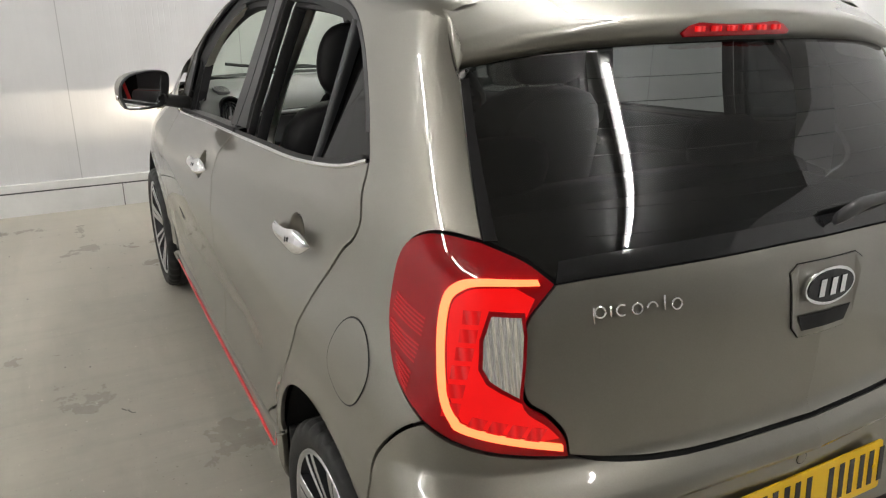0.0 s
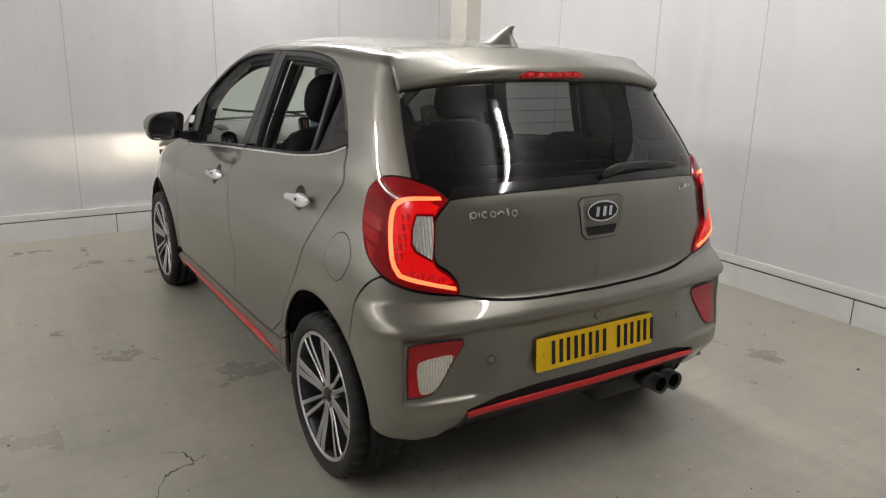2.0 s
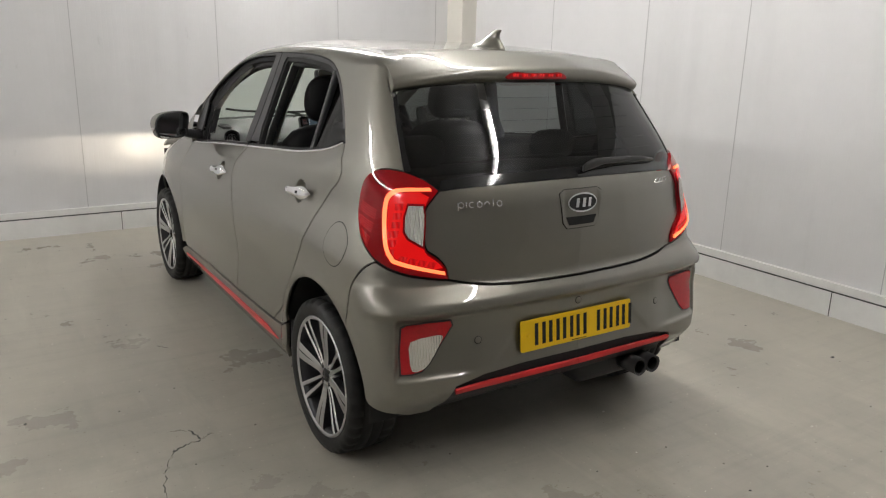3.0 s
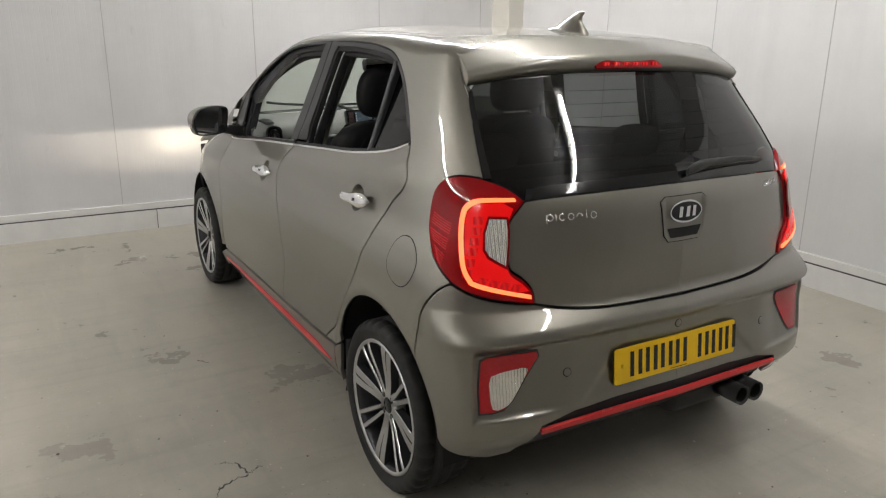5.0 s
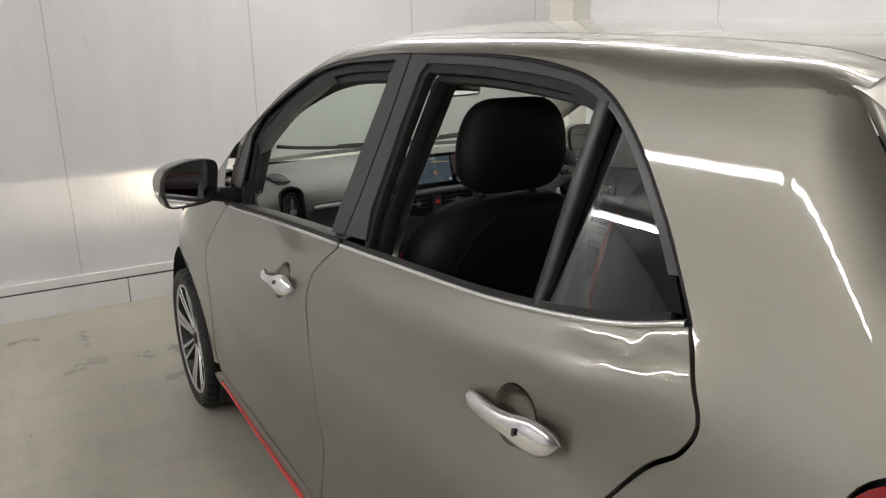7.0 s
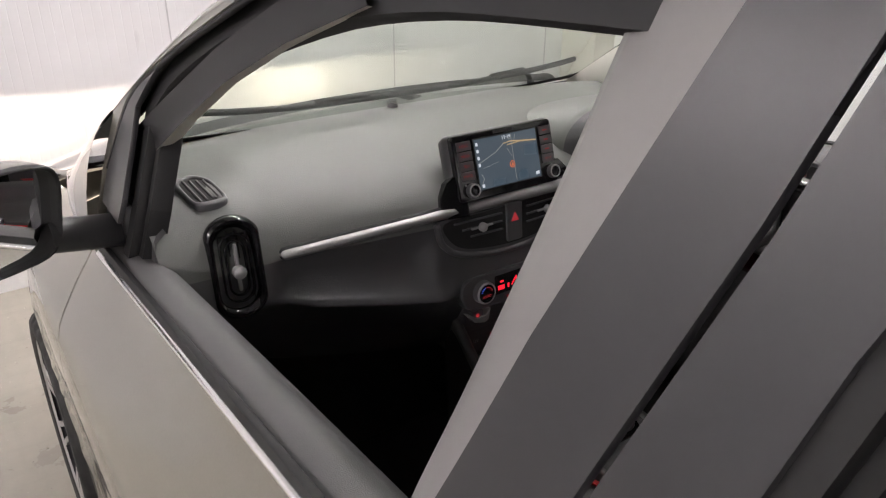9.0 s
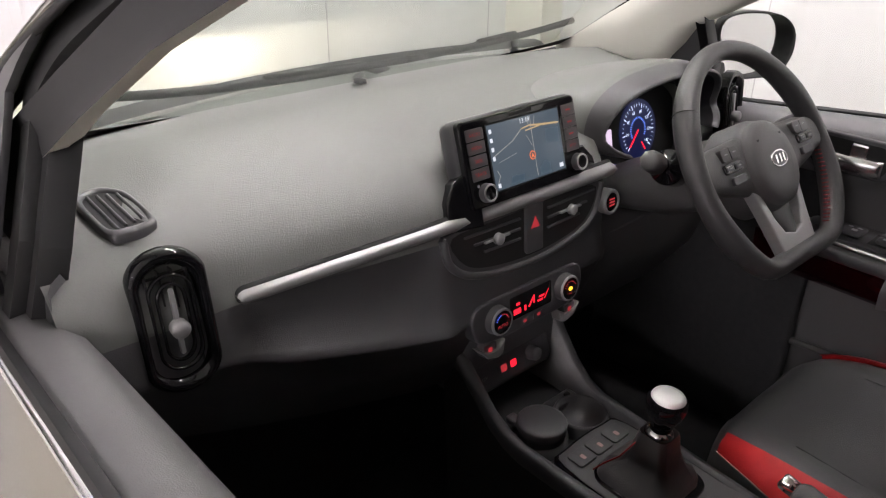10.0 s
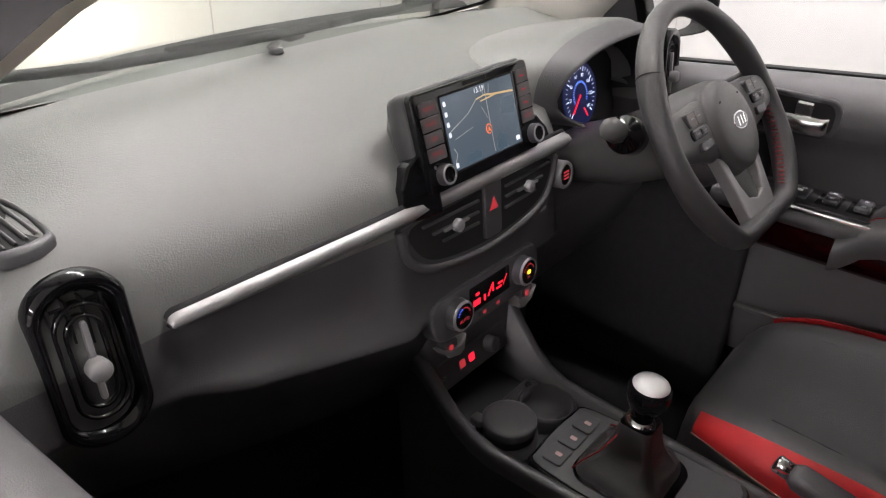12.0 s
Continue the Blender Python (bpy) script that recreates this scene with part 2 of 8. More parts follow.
def thing(name, label, category, group="", kind="", at=(0, 0, 0)):
    ob = new(name)
    ob.location = at
    return tagged(ob, label, category, group, kind)


def box_bm(lo, hi, bevel=0.0, seg=2):
    bm = bmesh.new()
    c = [(a + b) / 2 for a, b in zip(lo, hi)]
    s = [b - a for a, b in zip(lo, hi)]
    bmesh.ops.create_cube(bm, size=1, matrix=Matrix.Translation(c) @ Matrix.Diagonal((*s, 1)))
    if bevel:
        bmesh.ops.bevel(bm, geom=bm.edges[:], offset=bevel, segments=seg, affect="EDGES", profile=0.5)
    return bm


def curve(xs, ys):
    """A smooth interpolation through knots (monotone cubic)."""
    xs, ys = np.array(xs, float), np.array(ys, float)
    h = np.diff(xs)
    d = np.diff(ys) / h
    m = np.zeros_like(ys)
    for i in range(1, len(xs) - 1):
        if d[i - 1] * d[i] > 0:
            w1, w2 = 2 * h[i] + h[i - 1], h[i] + 2 * h[i - 1]
            m[i] = (w1 + w2) / (w1 / d[i - 1] + w2 / d[i])
    m[0], m[-1] = d[0], d[-1]

    def f(x):
        x = np.clip(x, xs[0], xs[-1])
        i = int(np.clip(np.searchsorted(xs, x) - 1, 0, len(h) - 1))
        t = (x - xs[i]) / h[i]
        return float((1 + 2 * t) * (1 - t) ** 2 * ys[i] + t * (1 - t) ** 2 * h[i] * m[i]
                     + t * t * (3 - 2 * t) * ys[i + 1] + t * t * (t - 1) * h[i] * m[i + 1])
    return f


# ---- the car's surface: x right, y ahead, the rear axle at y = 0, the ground at z = 0 ----
FAXLE = 2.448
WIDTH = curve([0.15, 0.22, 0.30, 0.40, 0.55, 0.70, 0.78, 0.86, 0.93, 1.00, 1.035, 1.145, 1.30, 1.443, 1.50],
              [0.68, 0.735, 0.760, 0.764, 0.772, 0.781, 0.780, 0.756, 0.725, 0.702, 0.692, 0.652, 0.602, 0.557, 0.535])
REAR = curve([0.15, 0.30, 0.35, 0.391, 0.43, 0.477, 0.584, 0.632, 0.645, 0.655, 0.664, 0.685, 0.715, 0.745, 0.80, 0.974, 1.03, 1.10, 1.315, 1.42],
             [-0.42, -0.47, -0.515, -0.537, -0.537, -0.531, -0.517, -0.517, -0.522, -0.539, -0.548, -0.544, -0.524, -0.503, -0.505, -0.497, -0.485, -0.448, -0.262, -0.16])
BOW = curve([0.15, 0.60, 0.72, 0.80, 0.97, 1.2, 1.4], [0.10, 0.10, 0.14, 0.18, 0.21, 0.22, 0.20])
CORN = curve([0.15, 0.60, 0.75, 1.0, 1.4], [10, 10, 7, 6, 6])
FRONT = curve([0.15, 0.30, 0.50, 0.65, 0.75, 0.85, 0.95, 1.0], [3.02, 3.10, 3.12, 3.10, 3.04, 2.90, 2.5, 2.25])
EAVE_LINE = curve([-0.30, -0.165, -0.08, 0.05, 0.25, 0.55, 0.86, 1.220, 1.543, 1.904, 2.057, 2.24, 2.60, 2.95, 3.15],
             [1.29, 1.358, 1.422, 1.443, 1.452, 1.458, 1.456, 1.436, 1.366, 1.206, 1.115, 0.985, 0.89, 0.77, 0.70])
CROWN_LINE = curve([-0.30, -0.22, 0.0, 0.40, 0.90, 1.25, 1.50, 2.25, 2.40, 2.80, 3.0, 3.15],
              [1.395, 1.414, 1.474, 1.500, 1.509, 1.496, 1.442, 1.005, 0.985, 0.90, 0.81, 0.72])


def eased(f, r):
    """A line with its kinks rounded over the length r."""
    return lambda y: sum(f(y + r * k) * w for k, w in ((-1.0, 0.06), (-0.66, 0.13), (-0.33, 0.19), (0, 0.24), (0.33, 0.19), (0.66, 0.13), (1.0, 0.06)))


EAVE, CROWN = eased(EAVE_LINE, 0.07), eased(CROWN_LINE, 0.05)
UR, UF = 1.20, 1.50   # the unrolled lengths of the tail and of the nose


def smooth(a, b, v):
    t = min(1.0, max(0.0, (v - a) / (b - a)))
    return t * t * (3 - 2 * t)


def half_width(y, z):
    s = smooth(0.72, 0.95, z)
    return WIDTH(z) * (1 - 0.012 * (1 - s) * max(0.0, y - 1.2) ** 2 - 0.024 * s * max(0.0, y - 0.45) ** 1.8)


QUARTER = np.linspace(0, math.pi / 2, 61)
COSQ, SINQ = np.maximum(np.cos(QUARTER), 0), np.sin(QUARTER)


def tail(z):
    """The plan outline at height z from the side at y = 0 to the middle of the tail."""
    w, yr, b, e = half_width(0, z), REAR(z), BOW(z), CORN(z)
    x = w * COSQ ** (2 / e)
    return np.stack([x, yr + b * x * x + (0.0 - yr - b * w * w) * (1 - SINQ ** (2 / e))], 1)


def nose(z):
    w, yf = half_width(2.0, z), FRONT(z)
    return np.stack([w * COSQ ** 0.62, 2.0 + (yf - 2.0) * SINQ ** 0.62], 1)


def along(pts, f):
    """A place at the share f of an outline's length, and the outward way there."""
    step = np.diff(pts, axis=0)
    d = np.r_[0, np.cumsum(np.hypot(step[:, 0], step[:, 1]))]
    s = min(max(f, 0.0), 1.0) * d[-1]
    i = int(np.clip(np.searchsorted(d, s) - 1, 0, len(step) - 1))
    k = (s - d[i]) / (d[i + 1] - d[i])
    p = pts[i] + k * step[i]
    return float(p[0]), float(p[1])


BELT = curve([-0.05, 0.024, 0.094, 0.159, 0.27, 0.42, 0.665, 0.982, 1.388, 1.883, 2.063],
             [1.160, 1.145, 1.122, 1.106, 1.087, 1.068, 1.048, 1.022, 0.988, 0.939, 0.921])
TAILS, NOSES = {}, {}


def relief(u, x, y, z):
    """How far the sheet metal stands proud of the plain surface: arch flares, sills, the plate's recess."""
    r = 0.0
    for c in (0.0, FAXLE):
        if abs(y - c) < 0.55 and z < 0.85:
            q = math.hypot(y - c, z - 0.305)
            r += 0.009 * math.exp(-((q - 0.375) / 0.028) ** 2)
    if 0.25 < u < 2.05:
        r -= 0.010 * math.exp(-((z - 0.52) / 0.10) ** 2) * smooth(0.3, 0.7, u) * (1 - smooth(1.7, 2.05, u))
    if -0.15 < u < 1.7 and z > 0.75:
        d = BELT(u) - z
        r += 0.016 * smooth(0.0, 0.07, d) * (1 - smooth(0.07, 0.22, d)) * smooth(1.7, 0.9, u) * smooth(-0.15, 0.05, u)
    if -0.80 < u < -0.44:
        top = 0.640 + 0.03 * (-0.5 - u)
        r -= 0.015 * smooth(-0.478, -0.496, u) * smooth(-0.80, -0.66, u) * smooth(top, top - 0.012, z) * smooth(0.436, 0.452, z)
    if u < -0.55:
        h = 0.235 + (0.60 - z) * 1.0
        r -= 0.004 * smooth(0, 0.035, h - abs(x)) * smooth(0, 0.03, 0.605 - z) * smooth(0, 0.03, z - 0.43)
    return r


def skin(u, z):
    """The left side's place at chart (u, z): u is y along the flank, runs below 0 round the tail and above 2 round the nose."""
    ox, oy = 1.0, 0.0
    if u < 0:
        k = round(z, 5)
        if k not in TAILS:
            TAILS[k] = tail(z)
        x, y = along(TAILS[k], -u / UR)
        q = smooth(0.25, 0.5, -u)
        ox, oy = 1 - q, -q
    elif u > 2.0:
        k = round(z, 5)
        if k not in NOSES:
            NOSES[k] = nose(z)
        x, y = along(NOSES[k], (u - 2.0) / UF)
    else:
        x, y = half_width(u, z), u
    r = relief(u, x, y, z)
    return Vector((-(x + r * ox), y + r * oy, z))


def roof_half(y):
    w = half_width(min(y, 2.0), EAVE(y)) * (1 if y < 2 else 1 - 0.25 * ((y - 2) / 1.15) ** 3)
    return w - 2.6 * max(-0.09, min(0.0, y)) ** 2


def lid(x, y):
    """The upper surface: roof, windscreen and bonnet."""
    e, c = EAVE(y), CROWN(y)
    q = min(1.0, abs(x) / roof_half(y))
    return Vector((x, y, c - (c - e) * q ** 3.2))


# ---- sheet panels cut from the car's surface ----
def line(pts, n=6):
    """A smooth open line through the given points."""
    P = [Vector((*p, 0)) for p in pts]
    P = [2 * P[0] - P[1]] + P + [2 * P[-1] - P[-2]]
    out = []
    for i in range(1, len(P) - 2):
        a, b, c, d = P[i - 1:i + 3]
        for k in range(n):
            t = k / n
            q = 0.5 * (2 * b + (c - a) * t + (2 * a - 5 * b + 4 * c - d) * t * t + (3 * b - a - 3 * c + d) * t ** 3)
            out.append((q.x, q.y))
    out.append(tuple(pts[-1]))
    return out


def ring(pts, n=5):
    """A smooth closed line through the given points."""
    m = len(pts)
    out = []
    for i in range(m):
        a, b, c, d = (Vector((*pts[(i + k) % m], 0)) for k in (-1, 0, 1, 2))
        for k in range(n):
            t = k / n
            q = 0.5 * (2 * b + (c - a) * t + (2 * a - 5 * b + 4 * c - d) * t * t + (3 * b - a - 3 * c + d) * t ** 3)
            out.append((q.x, q.y))
    return out


def inside(poly, p):
    hit = False
    j = len(poly) - 1
    for i in range(len(poly)):
        (xi, yi), (xj, yj) = poly[i], poly[j]
        if (yi > p[1]) != (yj > p[1]) and p[0] < (xj - xi) * (p[1] - yi) / (yj - yi) + xi:
            hit = not hit
        j = i
    return hit


def area(poly):
    return 0.5 * sum(a[0] * b[1] - b[0] * a[1] for a, b in zip(poly, poly[1:] + poly[:1]))


def inset(poly, d, hold=None):
    """The polygon drawn in by d; points that hold() names keep their first coordinate."""
    if area(poly) < 0:
        poly = poly[::-1]
    out = []
    m = len(poly)
    for i in range(m):
        a, b, c = (Vector(poly[(i + k) % m]) for k in (-1, 0, 1))
        e1, e2 = b - a, c - b
        if e1.length < 1e-7 or e2.length < 1e-7:
            continue
        n1, n2 = Vector((-e1.y, e1.x)).normalized(), Vector((-e2.y, e2.x)).normalized()
        n = n1 + n2
        n = n / max(0.5, n.length_squared / 2) if n.length > 1e-6 else n1
        q = b + n * d
        out.append((b.x if hold and hold(b) else q.x, q.y))
    return out


def resample(poly, step):
    out = []
    for a, b in zip(poly, poly[1:] + poly[:1]):
        n = max(1, int(math.hypot(b[0] - a[0], b[1] - a[1]) / step))
        out += [(a[0] + (b[0] - a[0]) * k / n, a[1] + (b[1] - a[1]) * k / n) for k in range(n)]
    return out


def chart_normal(f, u, v, h=0.002):
    k = h * smooth(0.80, 1.02, v) if h > 0.01 else h
    k, h = max(k, 0.002), 0.004 if h < 0.01 else 0.004 + (0.4 * h - 0.004) * smooth(0.95, 1.12, v)
    n = (f(u + k, v) - f(u - k, v)).cross(f(u, v + h) - f(u, v - h))
    return n.normalized() if n.length > 1e-12 else Vector((0, 0, 1))


def sheet_data(poly, f, sign, off=0.0, rim=0.012, gap=0.0034, res=0.03, holes=(), centre=None, bulge=0.0, soft=0.002):
    """Vertices, faces and normals of a panel: a polygon of a chart laid on the surface f, with its edges turned in."""
    hold = (lambda b: abs(b.x - centre) < 1e-4) if centre is not None else None
    outer = resample(inset(poly, gap, hold) if gap else (poly if area(poly) > 0 else poly[::-1]), res * 0.7)
    loops = [outer] + [resample(inset(h, -gap) if gap else h, res * 0.7) for h in holes]
    pts, edges = [], []
    for lp in loops:
        k = len(pts)
        pts += lp
        edges += [(k + i, k + (i + 1) % len(lp)) for i in range(len(lp))]
    us, vs = [p[0] for p in outer], [p[1] for p in outer]
    nu, nv = max(2, int((max(us) - min(us)) / res)), max(2, int((max(vs) - min(vs)) / res))
    fixed = np.array(pts)
    for i in range(nu + 1):
        for j in range(nv + 1):
            p = (min(us) + (max(us) - min(us)) * i / nu, min(vs) + (max(vs) - min(vs)) * j / nv)
            if inside(outer, p) and not any(inside(h, p) for h in loops[1:]) and np.min(np.hypot(*(fixed - p).T)) > res * 0.4:
                pts.append(p)
    v2, _, f2, _, _, _ = geometry.delaunay_2d_cdt([Vector(p) for p in pts], edges, [], 0, 1e-6)
    verts, norms, faces = [], [], []
    for p in v2:
        n = chart_normal(f, p.x, p.y, soft) * sign
        b = 0.0
        if bulge:
            d = float(np.min(np.hypot(*(fixed - (p.x, p.y)).T)))
            b = bulge * (1 - (1 - min(1.0, d / 0.05)) ** 2)
        verts.append(f(p.x, p.y) + n * (off + b))
        norms.append(n)
    edge_count = {}
    for t in f2:
        c = (sum(v2[i].x for i in t) / 3, sum(v2[i].y for i in t) / 3)
        if inside(outer, c) and not any(inside(h, c) for h in loops[1:]):
            t = list(t)
            a, b, d = (verts[i] for i in t[:3])
            if (b - a).cross(d - a).dot(norms[t[0]]) < 0:
                t.reverse()
            faces.append(t)
            for a, b in zip(t, t[1:] + t[:1]):
                edge_count[(a, b)] = edge_count.get((a, b), 0) + 1
    if rim:
        for (a, b) in [e for e in edge_count if (e[1], e[0]) not in edge_count]:
            if centre is not None and abs(verts[a].x) < 1e-4 and abs(verts[b].x) < 1e-4:
                continue
            side = (verts[b] - verts[a]).cross(norms[a]).normalized()
            k = len(verts)
            verts += [verts[a], verts[b], verts[b] - norms[b] * rim, verts[a] - norms[a] * rim]
            norms += [(norms[a] * 0.5 + side).normalized(), (norms[b] * 0.5 + side).normalized(), side, side]
            faces.append([k + 1, k, k + 3, k + 2])
    return verts, faces, norms


def mesh_part(name, data, mat, parent, label="", mirror=""):
    """Link sheet data. mirror: '' left as drawn, 'copy' the other side, 'join' both halves in one mesh."""
    verts, faces, norms = data
    if mirror in ("copy", "join"):
        mv = [Vector((-v.x, v.y, v.z)) for v in verts]
        mn = [Vector((-n.x, n.y, n.z)) for n in norms]
        if mirror == "copy":
            verts, norms, faces = mv, mn, [t[::-1] for t in faces]
        else:
            k = len(verts)
            verts, norms, faces = verts + mv, norms + mn, faces + [[i + k for i in t[::-1]] for t in faces]
    me = bpy.data.meshes.new(name)
    me.from_pydata([tuple(v) for v in verts], [], faces)
    me.materials.append(mat)
    me.polygons.foreach_set("use_smooth", [True] * len(me.polygons))
    me.normals_split_custom_set_from_vertices([tuple(n) for n in norms])
    ob = new(name, me)
    if parent is not None:
        ob.parent = parent
    if label:
        ob["label"] = label
    return ob


def sheet(name, poly, mat, parent, label="", mirror="", **kw):
    return mesh_part(name, sheet_data(poly, skin, -1, **kw), mat, parent, label, mirror)


def flip(p):
    return Vector((-p.x, p.y, p.z))


def revolve(profile, seg, axis="X", warp=None):
    """A bmesh of a profile of (along, radius) turned about an axis."""
    bm = bmesh.new()
    rows = []
    for i in range(seg):
        a = 2 * math.pi * i / seg
        row = []
        for j, (s, r) in enumerate(profile):
            r = warp(i, j, r) if warp else r
            p = (s, r * math.cos(a), r * math.sin(a))
            row.append(bm.verts.new(p if axis == "X" else (p[1], p[2], p[0]) if axis == "Z" else (p[2], p[0], p[1])))
        rows.append(row)
    for i in range(seg):
        a, b = rows[i], rows[(i + 1) % seg]
        for j in range(len(profile) - 1):
            bm.faces.new((a[j], a[j + 1], b[j + 1], b[j]))
    bmesh.ops.recalc_face_normals(bm, faces=bm.faces[:])
    return bm


def extrude_poly(pts, depth, to=None, bevel=0.0):
    """A prism over a flat polygon (x, y), from z = 0 to depth; to: a matrix that places it."""
    bm = bmesh.new()
    f = bm.faces.new([bm.verts.new((*p, 0)) for p in pts])
    up = bmesh.ops.extrude_face_region(bm, geom=[f])
    bmesh.ops.translate(bm, verts=[v for v in up["geom"] if isinstance(v, bmesh.types.BMVert)], vec=(0, 0, depth))
    bmesh.ops.recalc_face_normals(bm, faces=bm.faces[:])
    if bevel:
        top = [e for e in bm.edges if all(abs(v.co.z - depth) < 1e-6 for v in e.verts)]
        bmesh.ops.bevel(bm, geom=top, offset=bevel, segments=2, affect="EDGES", profile=0.5)
    if to is not None:
        bm.transform(to)
    return bm


def p_m(p, n):
    """A frame at p whose z runs along n."""
    q = n.to_track_quat("Z", "Y").to_matrix().to_4x4()
    return Matrix.Translation(p) @ q


def tube(path, radius, seg=8, closed=False):
    """A round bar along a path of points; radius may be a list."""
    bm = bmesh.new()
    P = [Vector(p) for p in path]
    rows = []
    up = Vector((0, 0, 1))
    for i, p in enumerate(P):
        a = P[(i - 1) % len(P)] if closed or i else P[0]
        b = P[(i + 1) % len(P)] if closed or i < len(P) - 1 else P[-1]
        d = (b - a).normalized()
        s = d.cross(up)
        if s.length < 1e-3:
            s = d.cross(Vector((0, 1, 0)))
        s.normalize()
        w = s.cross(d)
        r = radius[i] if isinstance(radius, (list, tuple)) else radius
        rows.append([bm.verts.new(p + (s * math.cos(2 * math.pi * k / seg) + w * math.sin(2 * math.pi * k / seg)) * r) for k in range(seg)])
    n = len(rows)
    for i in range(n if closed else n - 1):
        a, b = rows[i], rows[(i + 1) % n]
        for k in range(seg):
            bm.faces.new((a[k], a[(k + 1) % seg], b[(k + 1) % seg], b[k]))
    if not closed:
        bm.faces.new(rows[0])
        bm.faces.new(rows[-1])
    bmesh.ops.recalc_face_normals(bm, faces=bm.faces[:])
    return bm


def loft(rows, closed=False, cap=False):
    """A bmesh through rows of equally many points; closed: each row is a loop."""
    bm = bmesh.new()
    R = [[bm.verts.new(p) for p in r] for r in rows]
    for a, b in zip(R, R[1:]):
        m = len(a)
        for k in range(m if closed else m - 1):
            try:
                bm.faces.new((a[k], a[(k + 1) % m], b[(k + 1) % m], b[k]))
            except ValueError:
                pass
    if cap:
        bm.faces.new(R[0])
        bm.faces.new(R[-1])
    bmesh.ops.remove_doubles(bm, verts=bm.verts[:], dist=1e-5)
    bmesh.ops.recalc_face_normals(bm, faces=bm.faces[:])
    return bm


# ---- the room ----
def room_box(name, lo, hi, mat, label, cat):
    ob = part(name, box_bm(lo, hi), mat, smooth=False)
    return tagged(ob, label, cat, kind="structure")


X0, X1, Y0, Y1, H = -6.2, 2.445, -8.6, 3.985, 2.75
room_box("floor", (X0, Y0, -0.1), (X1, Y1, 0.0), FLOORM, "grey-beige painted concrete floor with scuffs", "floor")
room_box("wall_north", (X0, Y1, 0), (X1, Y1 + 0.1, H), WALLM, "white ribbed panel wall", "wall")
room_box("wall_east", (X1, Y0, 0), (X1 + 0.1, Y1, H), WALLM, "white ribbed panel wall", "wall")
room_box("wall_west", (X0 - 0.1, Y0, 0), (X0, Y1, H), WALLM, "white ribbed panel wall", "wall")
room_box("wall_south", (X0, Y0 - 0.1, 0), (X1, Y0, H), WALLM, "white ribbed panel wall", "wall")
room_box("ceiling", (X0, Y0, H), (X1, Y1, H + 0.1), CEILM, "grey panel ceiling", "ceiling")
room_box("kerb_north", (X0, Y1 - 0.040, 0), (X1 - 0.04, Y1, 0.145), KERBM, "white painted kerb with chipped edges", "kerb")
room_box("kerb_east", (X1 - 0.040, Y0, 0), (X1, Y1 - 0.04, 0.145), KERBM, "white painted kerb with chipped edges", "kerb")
room_box("kerb_west", (X0, Y0, 0), (X0 + 0.040, Y1 - 0.04, 0.145), KERBM, "white painted kerb with chipped edges", "kerb")
room_box("kerb_south", (X0 + 0.04, Y0, 0), (X1 - 0.04, Y0 + 0.040, 0.145), KERBM, "white painted kerb with chipped edges", "kerb")
room_box("trim_west", (X0, Y0, 0.151), (X0 + 0.030, Y1 - 0.03, 0.200), KERBM, "white painted kerb capping", "trim")
room_box("trim_south", (X0 + 0.03, Y0, 0.151), (X1 - 0.03, Y0 + 0.030, 0.200), KERBM, "white painted kerb capping", "trim")
room_box("trim_joint_west", (X0, Y0, 0.143), (X0 + 0.036, Y1 - 0.036, 0.153), JOINTM, "dark joint above the kerb", "joint")
room_box("trim_north", (X0, Y1 - 0.030, 0.151), (X1 - 0.03, Y1, 0.200), KERBM, "white painted kerb capping", "trim")
room_box("trim_east", (X1 - 0.030, Y0, 0.151), (X1, Y1 - 0.03, 0.200), KERBM, "white painted kerb capping", "trim")
for i, x in enumerate((-5.36, -4.28, -3.20, -2.12, -1.04, 0.045, 1.13, 2.15)):
    room_box("trim_seam_%d" % (i + 1), (x - 0.0027, Y1 - 0.002, 0.2), (x + 0.0027, Y1 + 0.002, H), SEAMM, "shadow joint between wall panels", "joint")
for i, y in enumerate((-3.6, -2.5, -1.4, -0.35, 0.72, 1.56, 2.6)):
    room_box("trim_seam_%d" % (i + 11), (X1 - 0.002, y - 0.0027, 0.2), (X1 + 0.002, y + 0.0027, H), SEAMM, "shadow joint between wall panels", "joint")
room_box("trim_corner", (X1 - 0.16, Y1 - 0.26, 0), (X1 + 0.001, Y1 + 0.001, H), CORNERM, "cream boxed corner column", "column")
room_box("trim_joint_north", (X0, Y1 - 0.036, 0.143), (X1 - 0.036, Y1, 0.153), JOINTM, "dark joint above the kerb", "joint")
room_box("trim_joint_east", (X1 - 0.036, Y0, 0.143), (X1, Y1 - 0.036, 0.153), JOINTM, "dark joint above the kerb", "joint")
for i, x in enumerate((-2.4, -0.808, 1.3)):
    room_box("trim_kerb_joint_%d" % (i + 1), (x - 0.0025, Y1 - 0.0425, 0.0), (x + 0.0025, Y1 - 0.03, 0.146), JOINTM, "upright crack between kerb blocks", "joint")
for i, y in enumerate((-2.2, -0.1, 2.0)):
    room_box("trim_kerb_joint_%d" % (i + 11), (X1 - 0.0425, y - 0.0025, 0.0), (X1 - 0.03, y + 0.0025, 0.146), JOINTM, "upright crack between kerb blocks", "joint")


